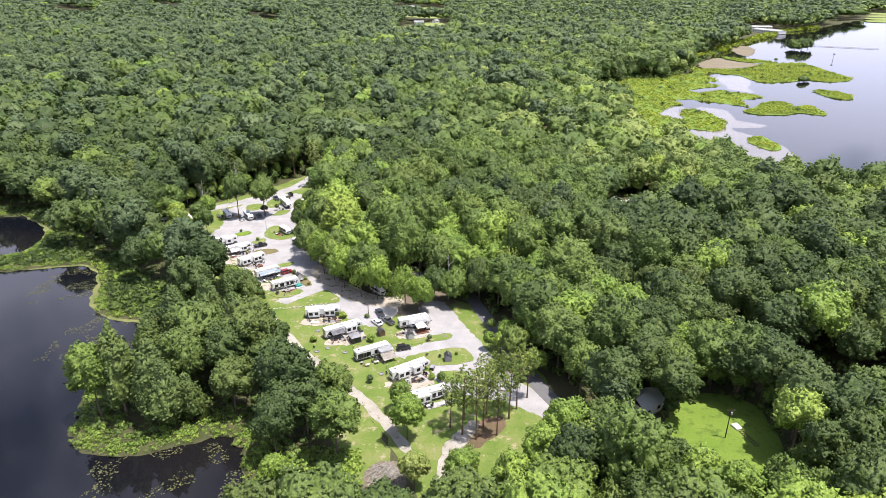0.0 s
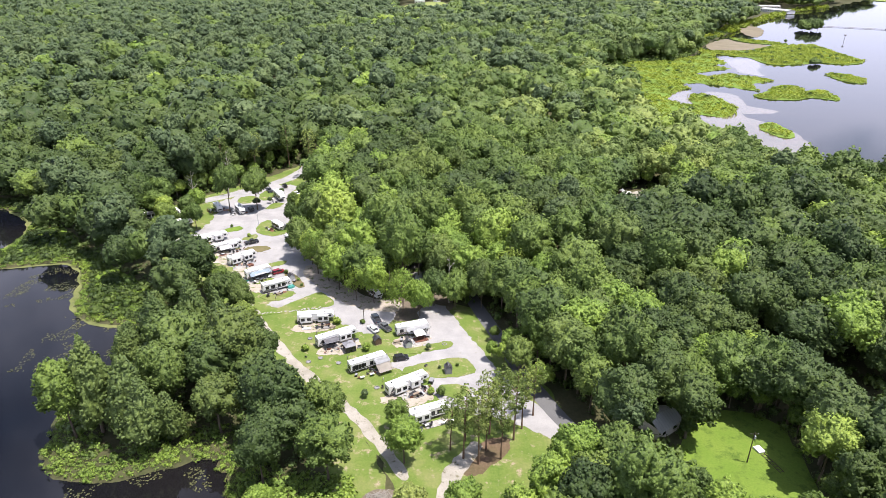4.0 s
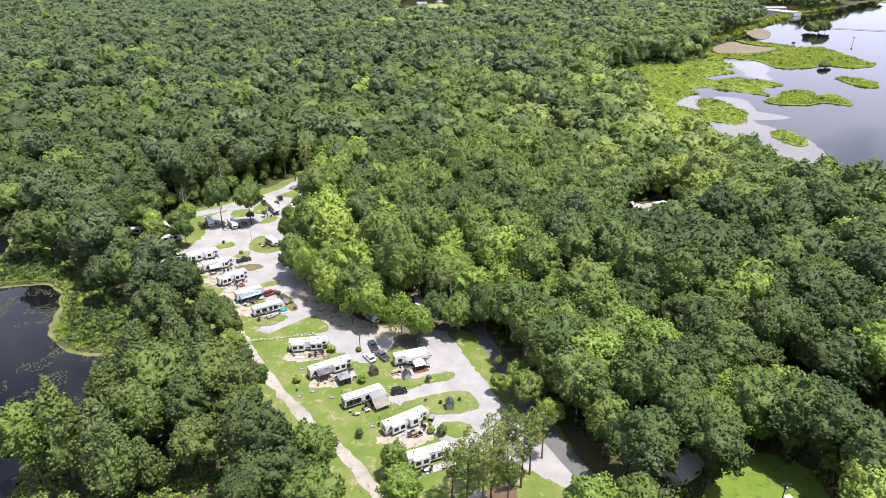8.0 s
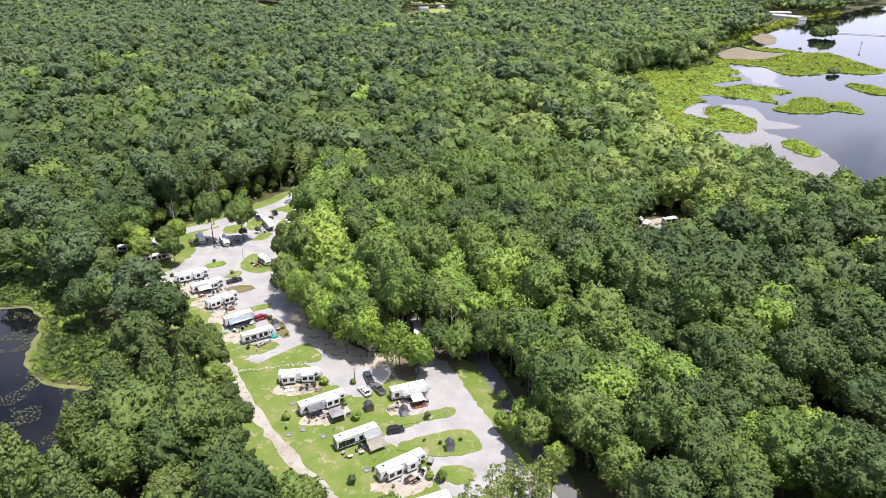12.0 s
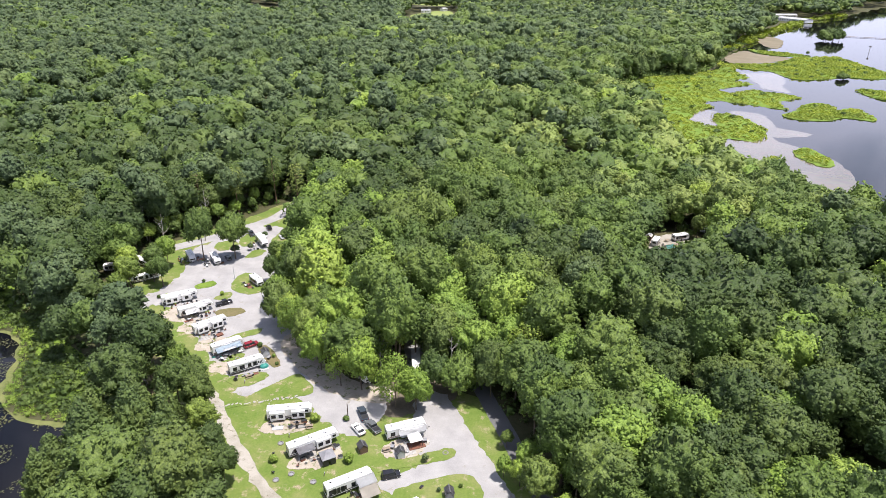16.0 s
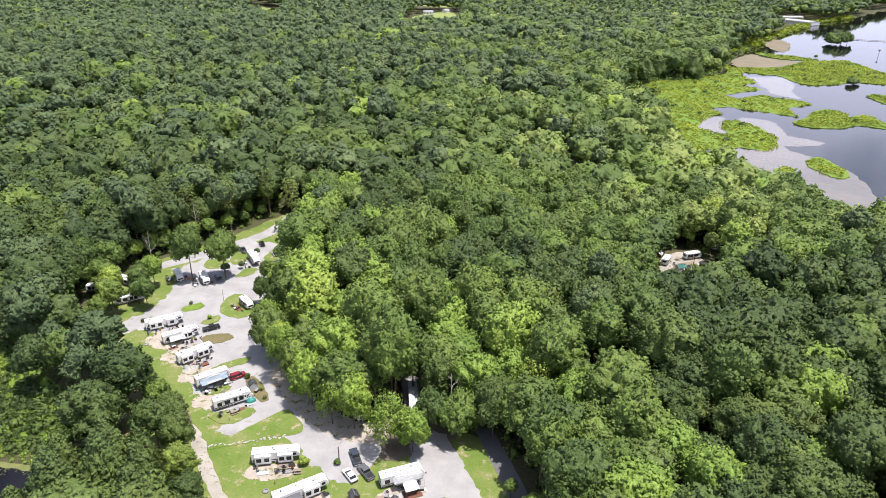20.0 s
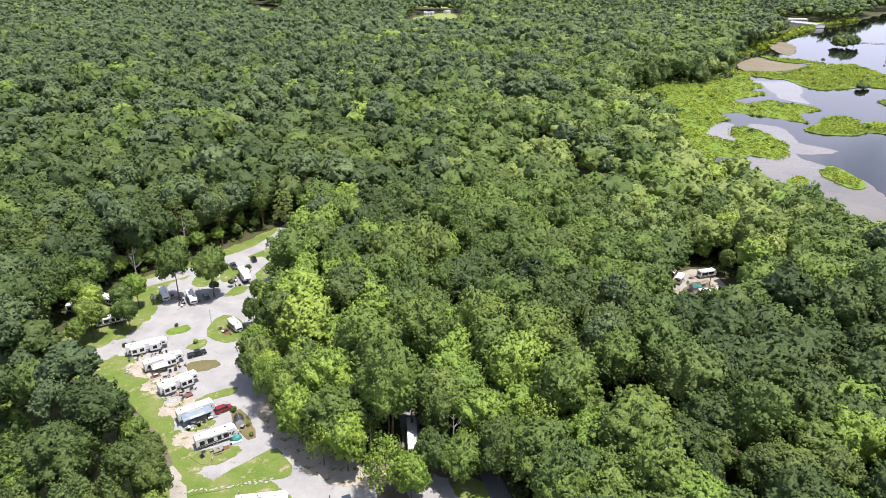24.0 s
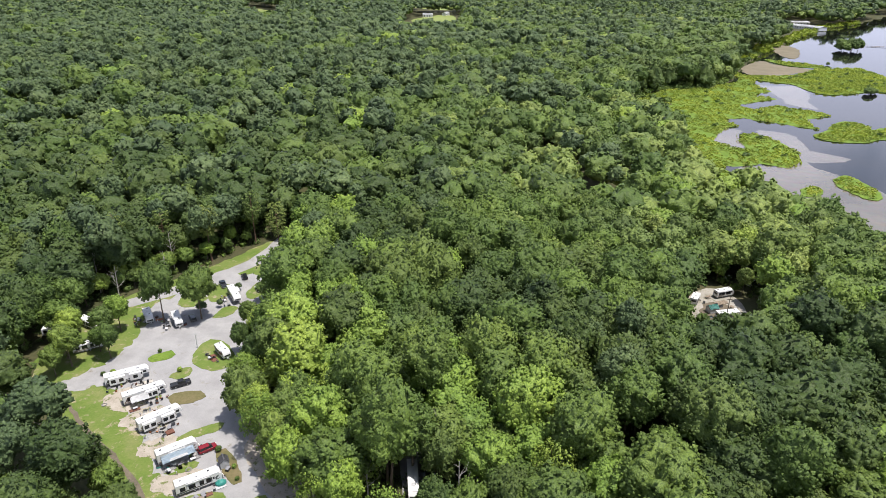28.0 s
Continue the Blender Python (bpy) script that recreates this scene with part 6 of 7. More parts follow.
def gazebo(x, y, turn, s, h, roof, label, screened=True):
    """Four posts, a pyramid roof in two tiers and hung side cloths."""
    t = thing("gazebo", label, "gazebo", pose(x, y, 0.06, 0, 0, turn), "gazebos")
    a = s / 2
    for i in (-1, 1):
        for j in (-1, 1):
            part("post", box(i * a - .05, i * a + .05, j * a - .05, j * a + .05, 0, h), M["dark"], t)
    for name, r0, z0, r1, z1 in (("canopy", a + .2, h, .45, h + .85), ("top_canopy", .6, h + .9, .03, h + 1.25)):
        bm = bmesh.new()
        bmesh.ops.create_cone(bm, cap_ends=True, segments=4, radius1=r0 * 1.414, radius2=r1 * 1.414, depth=z1 - z0, matrix=Matrix.Translation((0, 0, (z0 + z1) / 2)) @ Matrix.Rotation(radians(45), 4, "Z"))
        part(name, bm, M[roof], t)
    for k, (i, j) in enumerate(((1, 0), (-1, 0), (0, 1), (0, -1))):
        part("valance", box(i * a - (.02 if i else a), i * a + (.02 if i else a), j * a - (.02 if j else a), j * a + (.02 if j else a), h - .25, h), M[roof], t)
        if screened:
            for e in (-1, 1):
                c = e * a * .55
                part("curtain", box(i * a + (-.015 if i else c - a * .4), i * a + (.015 if i else c + a * .4), j * a + (-.015 if j else c - a * .4), j * a + (.015 if j else c + a * .4), .15, h - .25), M["dark"], t)
    return t


def deck(x, y, turn, L, W, mat, label, z=.22):
    t = thing("deck", label, "deck", pose(x, y, 0.05, 0, 0, turn), "decks")
    n = int(L / .3)
    for k in range(n):
        part("plank", box(-L / 2 + k * L / n, -L / 2 + (k + 1) * L / n - .02, -W / 2, W / 2, z - .05, z), M[mat], t)
    for i in (-1, 1):
        part("joist", box(-L / 2, L / 2, i * (W / 2 - .15) - .05, i * (W / 2 - .15) + .05, 0, z - .05), M[mat], t)
    return t


def picnic_table(x, y, turn, mat="wood"):
    t = thing("picnic_table", "weathered wooden picnic table with two benches", "table", pose(x, y, 0.06, 0, 0, turn), "picnic tables")
    for k in range(4):
        part("top_plank", box(-.95, .95, -.38 + k * .19, -.2 + k * .19, .71, .75), M[mat], t)
    for s in (-1, 1):
        part("bench", box(-.95, .95, s * .7 - .13, s * .7 + .13, .41, .45), M[mat], t)
        for e in (-.65, .65):
            part("leg", tube((e, s * .2, .71), (e, s * .62, 0), .045, .045, 5), M[mat], t)
    for e in (-.65, .65):
        part("brace", box(e - .02, e + .02, -.82, .82, .33, .41), M[mat], t)
    return t


def camp_chair(x, y, turn, mat):
    t = thing("camp_chair", "folding camp chair with fabric seat", "chair", pose(x, y, 0.06, 0, 0, turn), "camp chairs")
    part("seat", box(-.25, .25, -.25, .25, .4, .44, .015), M[mat], t)
    bm = box(-.26, -.22, -.25, .25, .42, .95, .015)
    bmesh.ops.transform(bm, matrix=Matrix.Rotation(radians(-10), 4, "Y"), verts=bm.verts)
    part("backrest", bm, M[mat], t)
    for i in (-1, 1):
        for j in (-1, 1):
            part("leg", tube((i * .22, j * .23, .42), (-i * .2, j * .25, 0), .014, .014, 5), M["dark"], t)
        part("armrest", box(-.25, .22, i * .28 - .03, i * .28 + .03, .6, .63), M[mat], t)
    return t


def fire_ring(x, y):
    t = thing("fire_ring", "ring of pale stones round ashes in the grass", "fire pit", pose(x, y, 0.03), "fire rings")
    for k in range(10):
        a = k * .628
        bm = box(-.2, .2, -.13, .13, 0, .22, .05)
        bmesh.ops.transform(bm, matrix=Matrix.Translation((.62 * math.cos(a), .62 * math.sin(a), 0)) @ Matrix.Rotation(a + 1.57, 4, "Z"), verts=bm.verts)
        part("stone", bm, M["stone"], t)
    part("ash_bed", tube((0, 0, 0), (0, 0, .05), .55, .5, 12), M["grey"], t)


def rug(x, y, turn, L, W, mat, label):
    t = thing("patio_mat", label, "mat", pose(x, y, 0.15, 0, 0, turn), "patio mats")
    part("mat", box(-L / 2, L / 2, -W / 2, W / 2, 0, .02), M[mat], t)
    for s in (-1, 1):
        part("border", box(-L / 2, L / 2, s * (W / 2 - .12) - .06, s * (W / 2 - .12) + .06, .018, .026), M["dark"], t)


def tote(x, y, turn, s, mat, label, name="storage_box"):
    t = thing(name, label, "box", pose(x, y, 0.08, 0, 0, turn), "boxes and bins")
    part("box", box(-s * .6, s * .6, -s * .4, s * .4, 0, s * .7, .04), M[mat], t)
    part("lid", box(-s * .63, s * .63, -s * .43, s * .43, s * .7, s * .78, .03), M["dark"] if mat != "dark" else M["grey"], t)


def slab(x, y, turn, L, W, mat, label):
    """A patio of square pavers."""
    t = tagged(thing("patio", label, "patio", pose(x, y, 0.06, 0, 0, turn), "patios"), "", "", "", "")
    n, m = max(2, round(L / .9)), max(2, round(W / .9))
    for i in range(n):
        for j in range(m):
            part("paver", box(-L / 2 + i * L / n, -L / 2 + (i + 1) * L / n - .03, -W / 2 + j * W / m, -W / 2 + (j + 1) * W / m - .03, 0, .07 + .01 * ((i * 7 + j * 3) % 3)), M[mat], t)


shed(1.6, 160.0, 100, 2.1, 1.8, 1.9, "grey", "shingle", "small grey shed with a dark gabled roof")
shed(-19.6, 174.4, 118, 2.2, 1.9, 1.7, "brown", "shingle", "small brown shed with a grey shingle roof")
shed(-10.2, 172.8, 108, 2.0, 1.7, 1.6, "lightgrey", "shingle", "small pale shed with grey shingles on a patio")
shed(-54.2, 214.6, 120, 2.3, 2.0, 1.8, "lightgrey", "shingle", "small grey shed on a dry garden bed")
gazebo(-27.4, 170.6, 28, 3.0, 2.1, "grey", "dark grey screened gazebo on the grass")
gazebo(-7.0, 177.0, 22, 2.9, 2.1, "white", "white canopy gazebo over a brick patio", False)
deck(-6.8, 176.8, 22, 4.2, 3.6, "redwood", "brown-red deck under a white canopy")
deck(-71.9, 225.7, 40, 2.0, 1.6, "redwood", "small brown-red wooden platform", .5)
deck(-37.8, 184.0, 9, 3.4, 1.6, "wood", "weathered wooden deck with steps at a trailer door", .45)
slab(-33.0, 172.8, 31, 4.4, 3.0, "paver", "grey paver patio under an awning")
slab(-9.6, 174.6, 21, 5.4, 4.2, "paver", "grey paver patio beside a trailer")
slab(-8.0, 150.4, 33, 7.5, 2.4, "paver", "pale paver patio cluttered with camping gear")
slab(-1.6, 138.6, 23, 5.5, 2.2, "paver", "pale paver patio in front of a trailer")
slab(-80.2, 233.2, 42, 4.0, 2.6, "paver", "pale paver patio between two trailers")
slab(-74.6, 224.9, 42, 4.6, 2.4, "paver", "pale paver patio along a trailer")
slab(-88.4, 240.8, 34, 5.0, 2.4, "beige", "tan paver patio next to a trailer")
slab(-66.2, 212.8, 37, 4.6, 2.2, "paver", "pale paver patio beside a trailer")


def canopy_sheet(x, y, turn, L, W, z0, z1, mat, label, name="shade_canopy"):
    """A tilted fabric roof on four thin poles."""
    t = thing(name, label, "awning", pose(x, y, 0.06, 0, 0, turn), "awnings")
    bm = bmesh.new()
    n = 5
    rows = [[bm.verts.new((-L / 2 + L * u, W / 2 - W * k / n, z1 + (z0 - z1) * k / n - .1 * math.sin(math.pi * k / n))) for u in (0, .25, .5, .75, 1)] for k in range(n + 1)]
    for k in range(n):
        for j in range(4):
            bm.faces.new((rows[k][j], rows[k][j + 1], rows[k + 1][j + 1], rows[k + 1][j]))
    bmesh.ops.solidify(bm, geom=bm.faces[:], thickness=.025)
    part("fabric", bm, M[mat], t, "", True)
    for u in (-1, 1):
        part("pole", tube((u * L / 2, -W / 2, 0), (u * L / 2, -W / 2, z0), .03, .03, 6), M["steel"], t)
        part("pole", tube((u * L / 2, W / 2 - .05, 0), (u * L / 2, W / 2 - .05, z1), .03, .03, 6), M["steel"], t)
    return t


canopy_sheet(-33.0, 172.5, 31, 4.3, 3.0, 2.2, 2.9, "grey", "dark grey awning in front of a trailer")
canopy_sheet(-17.0, 162.0, 30, 4.4, 2.6, 2.5, 3.1, "lightgrey", "pale grey awning joined to a trailer")
canopy_sheet(-16.0, 159.8, 30, 4.2, 2.6, 1.2, 2.4, "beige", "beige sunshade slanting down to the ground")
canopy_sheet(-7.6, 178.6, 21, 7.0, 1.5, 2.5, 3.15, "lightgrey", "pale curved awning along a trailer")
canopy_sheet(-84.3, 236.6, 36, 4.6, 2.0, 2.1, 2.9, "white", "white awning along a trailer")
canopy_sheet(-65.2, 215.2, 37, 7.6, 2.0, 2.2, 3.0, "paleblue", "pale blue awning along a trailer")

r = random.Random(4)
for x, y, a in ((-34.3, 182.6, 9), (-7.0, 149.6, 33), (-79.6, 232.2, 42), (-89, 241.4, 30), (-13.8, 174.5, 20), (-56.0, 203.6, 32)):
    picnic_table(x, y, a)
for x, y in ((-35.2, 166.4), (-29.6, 164.0), (-17.6, 152.8), (0.6, 173.9), (-40.2, 176.6), (-62.2, 212.9), (-94.4, 236.4), (-38.3, 164.5)):
    fire_ring(x, y)
for x, y, m in ((-6.4, 149.0, "dark"), (-5.2, 150.4, "lightgrey"), (-8.6, 148.8, "grey"), (-33.6, 173.6, "dark"), (-30.6, 170.8, "redwood"), (-30, 172.2, "dark"), (-11.4, 174.2, "dark"), (-8.6, 173.8, "lightgrey"),
                (-80.8, 234.0, "grey"), (-79.4, 234.0, "redwood"), (-75.2, 225.6, "orange"), (-73.6, 225.6, "dark"), (-67.2, 213.2, "teal"), (-65.4, 213.9, "dark"), (-37.4, 182.4, "dark"), (-20.6, 158.6, "dark"), (-19.4, 158.2, "grey"),
                (-94.4, 243.6, "dark"), (-16.0, 152.6, "dark"), (-39.4, 166.6, "dark"), (-41.0, 172.8, "dark"), (-86.6, 240.4, "dark"), (-2.6, 138.2, "dark")):
    camp_chair(x, y, r.uniform(0, 360), m)
for x, y, s, m, text in ((-3.0, 155.2, 1.4, "dark", "black covered cart beside a trailer"), (-52.8, 213.0, 1.0, "dark", "black storage box near a shed"), (-10.4, 151.4, .8, "lightgrey", "grey plastic storage box on a patio"),
                         (-12.6, 149.6, .9, "grey", "grey storage box by a trailer"), (-4.6, 151.8, .8, "white", "white cooler box on the patio"), (-38.9, 182.4, .8, "grey", "grey storage box beside a deck"), (-24.6, 171.9, .9, "lightgrey", "pale storage box by the gazebo"),
                         (-26.0, 175.2, 1.1, "white", "white box by a trailer front"), (-81.8, 233.6, .9, "white", "white chest on a patio"), (-76.8, 226.0, .9, "orange", "terracotta-coloured chest on a patio"), (-72.8, 224.2, .8, "lightgrey", "pale plastic box near a trailer"),
                         (-96.8, 243.6, .9, "grey", "grey box at a trailer end"), (-69.6, 213.4, .8, "teal", "teal box beside a trailer"), (-12.4, 175.4, 1.0, "dark", "black grill under cover"), (-4.7, 162.6, .7, "wood", "wooden crate near a shed"),
                         (-23.8, 158.0, .8, "dark", "dark box below bay windows"), (-100.0, 282.8, .8, "redwood", "brown box by a small trailer"), (-88.6, 278.4, .9, "redwood", "brown box in tree shade")):
    tote(x, y, r.uniform(0, 90), s, m, text)
for x, y, a, L, W, m in ((-66.9, 213.0, 37, 3.0, 1.8, "rug"), (-80.6, 233.6, 42, 2.6, 1.6, "beige"), (-36.6, 182.9, 9, 2.8, 1.6, "rug"), (-89.2, 240.4, 34, 3, 1.6, "rug"), (-6.2, 150.0, 33, 3.4, 1.6, "lightgrey"), (-98.6, 281.6, 30, 2.4, 1.6, "orange")):
    rug(x, y, a, L, W, m, "woven outdoor mat on a patio")


def tarp_heap(x, y):
    bm = bmesh.new()
    bmesh.ops.create_icosphere(bm, subdivisions=3, radius=1)
    for v in bm.verts:
        n = noise.noise(v.co * 2.2)
        v.co = Vector((v.co.x * 1.25, v.co.y * .85, max(0, v.co.z * .95 + .25) * (1 + .3 * n))) * (1 + .12 * n)
    t = thing("tarp", "rumpled teal tarp over stored gear", "tarp", pose(x, y, .06, 0, 0, 25))
    part("cover", bm, M["teal"], t, "", True)
    for k in range(4):
        a = k * 1.57 + .6
        part("weight", box(1.3 * math.cos(a) - .1, 1.3 * math.cos(a) + .1, .9 * math.sin(a) - .1, .9 * math.sin(a) + .1, 0, .15, .03), M["paver"], t)


tarp_heap(-53.0, 208.6)


def utility_pole(x, y, h, label, arm=True, transformer=False, mat="pole"):
    t = thing("utility_pole", label, "pole", pose(x, y, 0), "poles")
    part("pole", tube((0, 0, -.5), (0, 0, h), .15, .10, 9), M[mat], t)
    if arm:
        part("crossarm", box(-1.0, 1.0, -.06, .06, h - .7, h - .56), M["pole"], t)
        for s in (-.85, 0, .85):
            part("insulator", tube((s, 0, h - .56), (s, 0, h - .36), .05, .04, 7), M["lightgrey"], t)
    if transformer:
        part("transformer", tube((.3, 0, h - 2.0), (.3, 0, h - 1.2), .22, .22, 10), M["lightgrey"], t)
    return t


utility_pole(70.3, 126.0, 9.0, "brown wooden utility pole on a lawn", True, True)
utility_pole(91.8, 283.0, 11.0, "dark wooden utility pole beside a clearing")
utility_pole(-79.5, 265.0, 5.0, "thin pale lamp post on a grass island", False, False, "lightgrey")
utility_pole(-24.9, 186.0, 5.0, "short wooden service post by the lane", False)


def hookup(x, y, turn):
    t = thing("power_pedestal", "grey electric hook-up post beside a pitch", "pedestal", pose(x, y, .05, 0, 0, turn), "power pedestals")
    part("post", box(-.06, .06, -.06, .06, 0, 1.0), M["wood"], t)
    b = part("meter_box", box(-.14, .14, -.22, -.06, .7, 1.2, .02), M["lightgrey"], t)
    part("cover", box(-.12, .12, -.24, -.22, .74, 1.0), M["dark"], b)


for x, y in ((-56.4, 200.6), (-46.6, 190.4), (-38.6, 178.8), (-27.4, 166.0), (-16.2, 155.6), (-64.2, 211.2), (-72.6, 221.4), (-82.4, 232.0), (-90.4, 244.0), (-98.4, 279.4), (-85.4, 284.6)):
    hookup(x, y, r.uniform(0, 360))

# small house with a white roof, a boat trailer and a ladder-like frame on the eastern lawn
house = thing("cottage", "small white-roofed cottage hidden among trees", "house", pose(53.5, 137.5, 0, 0, 0, 35))
for a, b, c, d in ((-4, 4, -3, -2.8), (-4, 4, 2.8, 3), (-4, -3.8, -2.8, 2.8), (3.8, 4, -2.8, 2.8)):
    part("wall", box(a, b, c, d, 0, 3.0), M["cream"], house)
for s in (-1, 1):
    bm = bmesh.new()
    bm.faces.new([bm.verts.new(q) for q in ((-4.4, s * 3.5, 2.8), (4.4, s * 3.5, 2.8), (4.4, 0, 5.0), (-4.4, 0, 5.0))])
    bmesh.ops.solidify(bm, geom=bm.faces[:], thickness=.08)
    rf = part("roof", bm, M["white"], house, "white sheet-metal roof")
    for k in range(11):
        bm = prism([(-.03, 0), (.03, 0), (.03, .06), (-.03, .06)], 0, math.hypot(3.5, 2.2))
        m = Matrix.Translation((-4.2 + k * .84, s * 3.5, 2.86)) @ Matrix.Rotation(0 if s < 0 else math.pi, 4, "Z") @ Matrix.Rotation(math.atan2(2.2, 3.5), 4, "X")
        bmesh.ops.transform(bm, matrix=m, verts=bm.verts)
        part("seam", bm, M["lightgrey"], rf)
    window(house, -2.6, -1.6, s * 3, 1.2, 2.2, s)
    window(house, 1.4, 2.4, s * 3, 1.2, 2.2, s)
part("door", box(4.0, 4.05, -.45, .45, 0.05, 2.1), M["brown"], house)

frame_dock = thing("ramp_frame", "white float on a dark slatted timber ramp lying on grass", "ramp", pose(75.8, 126.6, -.07, 0, 0, 107))
for s in (-1, 1):
    part("rail", box(-4.0, 3.2, s * .5 - .05, s * .5 + .05, .1, .22), M["pole"], frame_dock)
for k in range(9):
    part("rung", box(-3.8 + k * .8, -3.68 + k * .8, -.5, .5, .22, .27), M["pole"], frame_dock)
part("float", box(2.4, 4.6, -.9, .9, .1, .62, .15), M["white"], frame_dock, "bright white float")


def brush_pile(x, y, R, seed):
    q = random.Random(seed)
    t = thing("brush_pile", "heap of cut grey branches", "brush", pose(x, y, 0))
    for k in range(210):
        a, d = q.uniform(0, 6.28), R * q.random() ** .6
        c = Vector((d * math.cos(a), d * math.sin(a), q.uniform(.05, 1.5) * (1 - d / R * .7)))
        v = Vector((q.uniform(-1, 1), q.uniform(-1, 1), q.uniform(-.2, .3))).normalized() * q.uniform(.6, 1.6)
        part("branch", tube(c - v, c + v, q.uniform(.05, .11), .03, 4), M["dead_wood"], t)


brush_pile(-13, 112, 4.0, 1)

# ---- the far lake shore ----


def long_house(x, y, turn, L, W, h, wall, roof, label, name="boathouse", rise=2.0, cat="building"):
    t = thing(name, label, cat, pose(x, y, 0, 0, 0, turn), "far buildings")
    for a, b, c, d in ((-L / 2, L / 2, -W / 2, -W / 2 + .3), (-L / 2, L / 2, W / 2 - .3, W / 2), (-L / 2, -L / 2 + .3, -W / 2 + .3, W / 2 - .3), (L / 2 - .3, L / 2, -W / 2 + .3, W / 2 - .3)):
        part("wall", box(a, b, c, d, 0, h), M[wall], t)
    for s in (-1, 1):
        bm = bmesh.new()
        bm.faces.new([bm.verts.new(q) for q in ((-L / 2 - .6, s * (W / 2 + .6), h - .2), (L / 2 + .6, s * (W / 2 + .6), h - .2), (L / 2 + .6, 0, h + rise), (-L / 2 - .6, 0, h + rise))])
        bmesh.ops.solidify(bm, geom=bm.faces[:], thickness=.15)
        part("roof", bm, M[roof], t)
    for k in range(int(L / 6)):
        cx = -L / 2 + 3 + k * 6
        window(t, cx - 1, cx + 1, -W / 2, h * .35, h * .75, -1)
    return t


long_house(705, 1490, 0, 44, 18, 6, "cream", "white", "long white-roofed boathouse at the lake shore")
long_house(678, 1392, -70, 70, 20, 6, "white", "white", "long white-roofed boathouse with open berths")
long_house(-303, 612, 20, 14, 9, 4, "white", "white", "white-roofed house among the trees", "house")
long_house(-318, 604, 60, 12, 8, 4, "cream", "lightgrey", "pale house in a gap of the woods", "house")
long_house(-311, 550, 30, 12, 7, 4, "cream", "white", "white-roofed barn among trees", "house")
long_house(-540, 1232, 0, 20, 12, 6, "white", "white", "white house far off in the woods", "house")
long_house(-60, 1600, 10, 22, 12, 6, "white", "lightgrey", "white house by an open field", "house", 3)
long_house(-20, 1660, 60, 18, 10, 5, "white", "white", "white house at the field's edge", "house", 3)
long_house(-110, 2450, 0, 40, 20, 6, "cream", "lightgrey", "far house beyond the field", "house", 3)
long_house(-1380, 2150, 0, 60, 26, 14, "cream", "shingle", "large far building above the woods", "house", 6)

dock = thing("dock", "long low wooden dock reaching into the lake", "dock", pose(665, 1099, WATER_Z + .5, 0, 0, -32))
part("walkway", box(-49, 49, -1.2, 1.2, .2, .5), M["wood"], dock)
for k in range(20):
    part("piling", tube((-48 + k * 5, -1.2 if k % 2 else 1.2, -2.0), (-48 + k * 5, -1.2 if k % 2 else 1.2, 1.0), .25, .22, 6), M["pole"], dock)
nest = thing("nest_platform", "bare pole in the lake with a nest platform", "pole", pose(551, 930, WATER_Z))
part("pole", tube((0, 0, -2), (0, 0, 7), .3, .25, 7), M["dead_wood"], nest)
part("platform", box(-1.3, 1.3, -1.3, 1.3, 7, 7.3), M["wood"], nest)
part("nest", tube((0, 0, 7.3), (0, 0, 8.3), 1.1, 1.5, 9), M["dead_wood"], nest)
for x, y, s in ((573, 1059, 1.55), (586, 1066, 1.4), (560, 1054, 1.35), (566, 1070, 1.5), (397, 718, .72), (404, 722, .5), (461, 911, .35)):
    o = tree("oak", x, y, s, x, int(x), .8, "dark tree standing in shallow lake water")
    o.location.z = WATER_Z - 6.0 * s

row = thing("stone_row", "broken row of pale flat stones in the grass", "stones", pose(0, 0, 0.03))
q = random.Random(8)
for k in range(42):
    u = k / 41
    x, y, w = -61 + 20.5 * u + q.uniform(-.3, .3), 190.3 + 4.6 * u + q.uniform(-.45, .45), q.uniform(.12, .42)
    bm = box(-w, w, -w * .6, w * .6, 0, q.uniform(.08, .22), .03)
    bmesh.ops.transform(bm, matrix=pose(x, y, 0, 0, 0, q.uniform(0, 180)), verts=bm.verts)
    part("stone", bm, M["paver"], row)

# the clearing in the eastern woods: outbuildings and clutter between the campers
shed(91.2, 292.6, 15, 3.4, 2.6, 2.0, "lightgrey", "teal", "pale shed with a blue-green metal roof in a clearing")
shed(86.2, 304.6, 60, 3.0, 2.4, 2.0, "brown", "roof", "small brown shed with a pale roof in a clearing")
deck(97.0, 299.2, 20, 5.0, 2.4, "wood", "low weathered wooden deck beside a camper")
picnic_table(93.6, 302.8, 35)
picnic_table(99.2, 295.6, 80)
for x, y, a, s, m in ((95.8, 296.2, 10, .9, "grey"), (94.6, 297.6, 40, .8, "redwood"), (90.6, 298.6, 70, .9, "white"), (89.4, 288.6, 20, .8, "paleblue"), (101.6, 291.2, 5, .9, "lightgrey"), (98.0, 292.8, 60, .7, "orange")):
    tote(x, y, a, s, m, "weathered storage box on bare dirt in a clearing")


# gear that campers have set out beside their trailers
def folding_table(x, y, turn, mat):
    t = thing("folding_table", "folding camp table standing beside a trailer", "table", pose(x, y, .09, 0, 0, turn), "folding tables")
    part("tabletop", box(-.6, .6, -.35, .35, .70, .74, .015), M[mat], t)
    for i in (-1, 1):
        for j in (-1, 1):
            part("leg", tube((i * .5, j * .28, 0), (i * .5, j * .28, .70), .018, .018, 5), M["steel"], t)


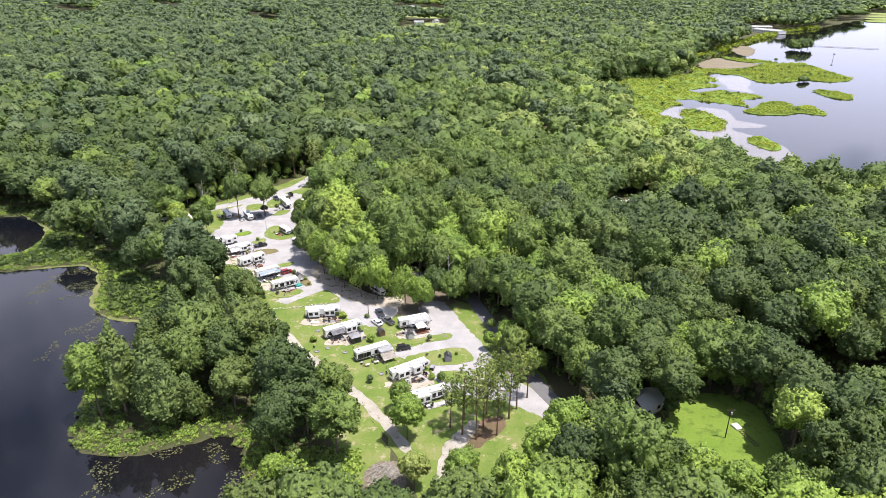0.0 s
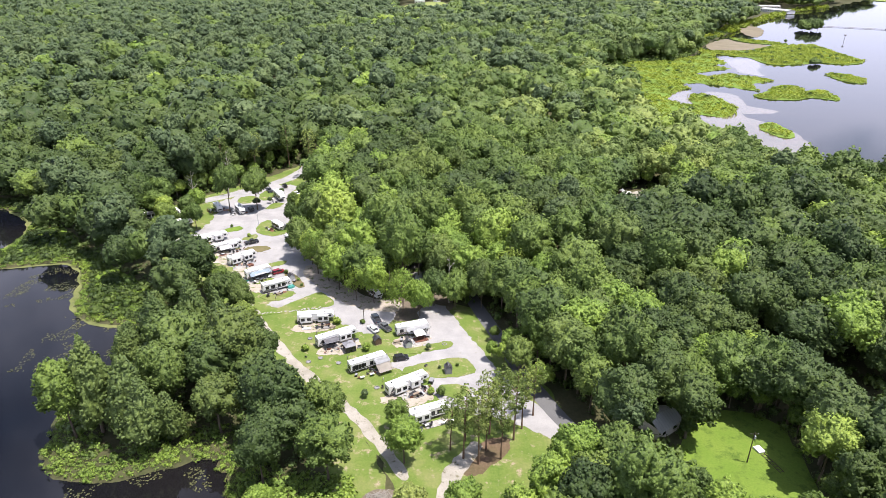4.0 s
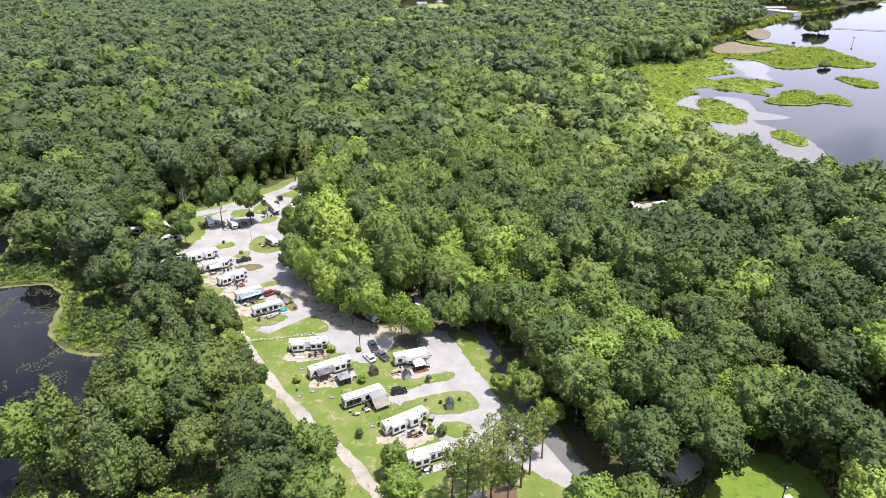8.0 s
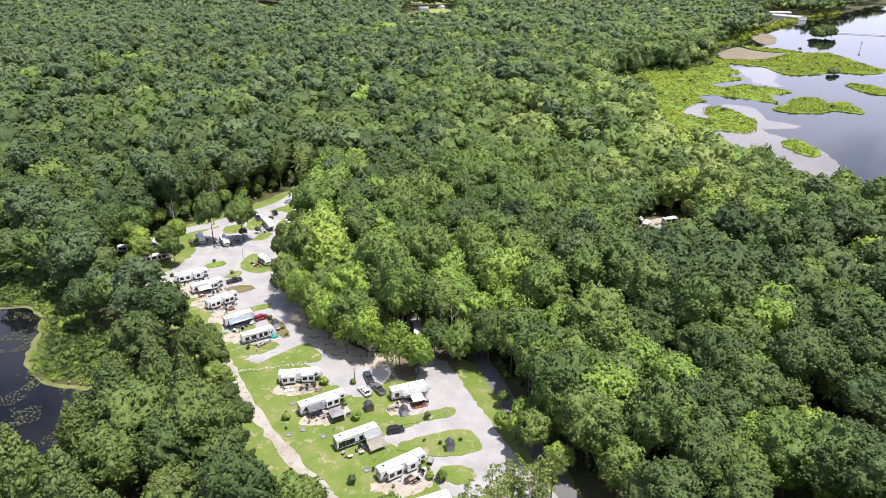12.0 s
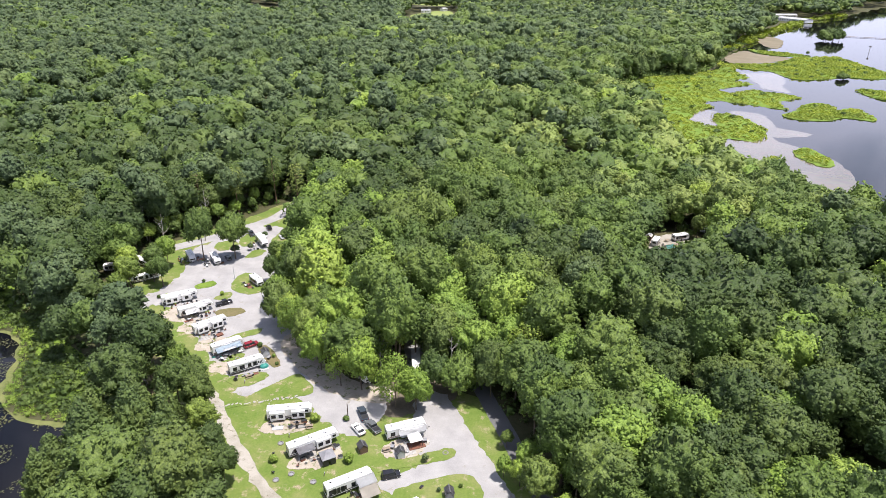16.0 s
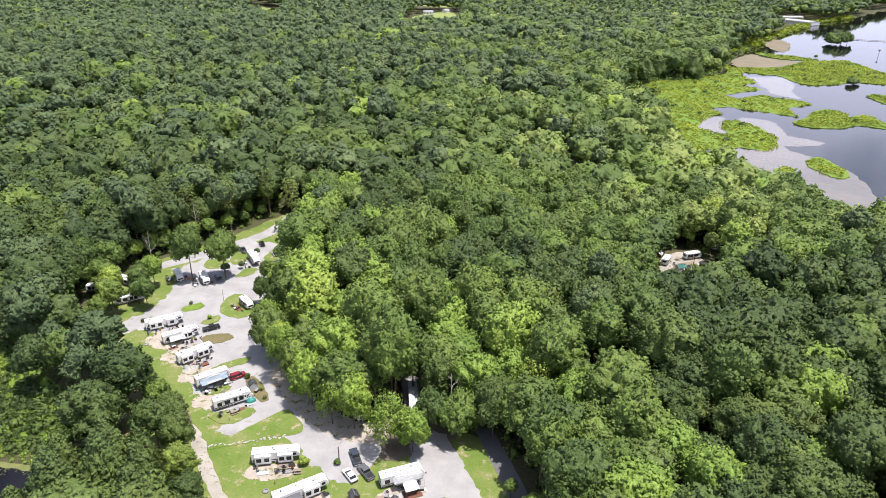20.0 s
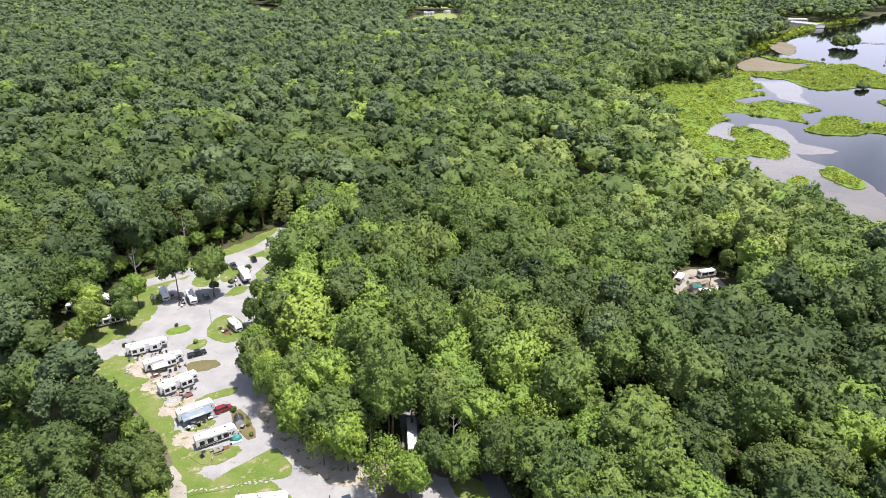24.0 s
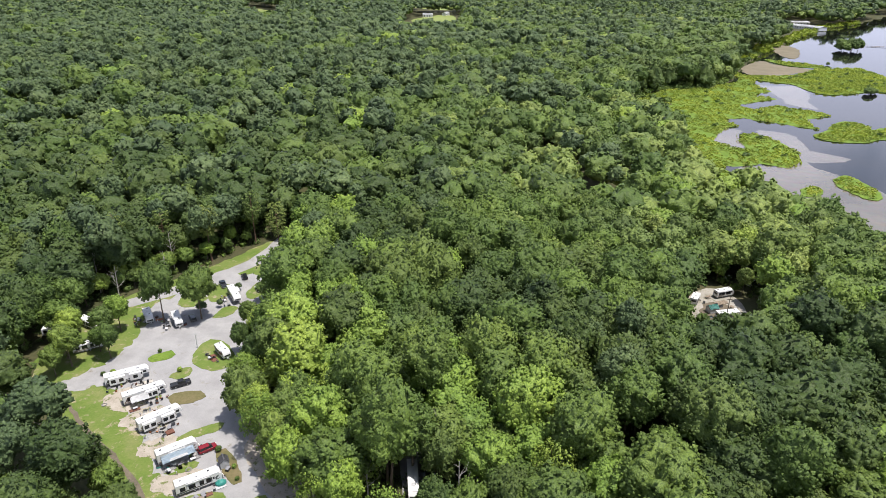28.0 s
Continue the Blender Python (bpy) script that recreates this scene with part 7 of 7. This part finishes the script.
def barbecue(x, y, turn):
    t = thing("barbecue", "black barbecue grill on a wheeled stand", "grill", pose(x, y, .09, 0, 0, turn), "barbecues")
    part("firebox", box(-.35, .35, -.25, .25, .62, .85, .04), M["dark"], t)
    part("lid", prism([(-.33, .85), (-.28, 1.05), (0, 1.15), (.28, 1.05), (.33, .85)], -.25, .25, .02), M["black_car"], t)
    part("side_shelf", box(.36, .75, -.22, .22, .80, .84, .01), M["steel"], t)
    for i in (-1, 1):
        for j in (-1, 1):
            part("leg", box(i * .3 - .025, i * .3 + .025, j * .2 - .025, j * .2 + .025, 0, .62), M["dark"], t)


def planter(x, y, seed):
    q = np.random.default_rng(seed)
    t = thing("planter", "round pot with a leafy green plant", "plant pot", pose(x, y, .09), "planters")
    part("pot", tube((0, 0, 0), (0, 0, .42), .22, .30, 12), M["orange" if seed % 2 else "lightgrey"], t)
    v, f, n = leaves(q, [np.array((0, 0, .65))], [.34], [np.array((0, 0, 1.0))], 60, .11, .7)
    o = new("foliage", fast_mesh("foliage", v, f, M["lime"], None, n))
    o.parent = t


PITCHES = [(-40.2, 186.8, 9, 11.4), (-31.8, 175.4, 31, 12.7), (-21.0, 162.4, 30, 11.3), (-9.4, 153.0, 33, 12.3), (-9.4, 180.6, 21, 10.4), (-3.2, 141.2, 23, 10.9), (-57.7, 207.8, 32, 10.2), (-66.6, 217.6, 37, 9.6),
           (-76.0, 229.6, 42, 11.1), (-84.6, 239.9, 36, 11.2), (-93.2, 247.8, 29, 11.8), (-102.2, 281.6, -57, 7.4), (-91.6, 279.6, -57, 7.8), (-78.0, 297.0, -58, 10.5), (-70.1, 261.2, -47, 6.6)]


def beside(x, y):
    """Whether a place is clear of all trailers."""
    for tx, ty, a, L in PITCHES:
        c, d = math.cos(radians(a)), math.sin(radians(a))
        u, v = (x - tx) * c + (y - ty) * d, -(x - tx) * d + (y - ty) * c
        if abs(u) < L / 2 + 1.0 and -2.4 < v < 1.9:
            return False
    return True


q = random.Random(17)
for k, (tx, ty, a, L) in enumerate(PITCHES):
    c, d = math.cos(radians(a)), math.sin(radians(a))
    for n in range(10):
        u, v = q.uniform(-L * .48, L * .45), -q.uniform(2.5, 4.6)
        x, y = tx + u * c - v * d, ty + u * d + v * c
        if not beside(x, y):
            continue
        sort, turn = q.randrange(9), a + q.choice((0, 90, 180)) + q.uniform(-20, 20)
        if sort < 3:
            camp_chair(x, y, turn, q.choice(("dark", "grey", "redwood", "lightgrey", "blue_car")))
        elif sort == 3:
            folding_table(x, y, turn, q.choice(("lightgrey", "white", "dark")))
        elif sort == 4:
            barbecue(x, y, turn)
        elif sort == 5:
            planter(x, y, 10 * k + n)
        elif sort == 6:
            rug(x, y, a, q.uniform(1.8, 3.0), q.uniform(1.2, 1.8), q.choice(("rug", "beige", "redwood", "lightgrey")), "woven outdoor mat on a patio")
        else:
            m = q.choice(("dark", "white", "lightgrey", "grey", "redwood", "wood"))
            tote(x, y, turn, q.uniform(.6, 1.1), m, {"dark": "black", "white": "white", "lightgrey": "pale grey", "grey": "grey", "redwood": "red-brown", "wood": "wooden"}[m] + " lidded storage box beside a trailer")
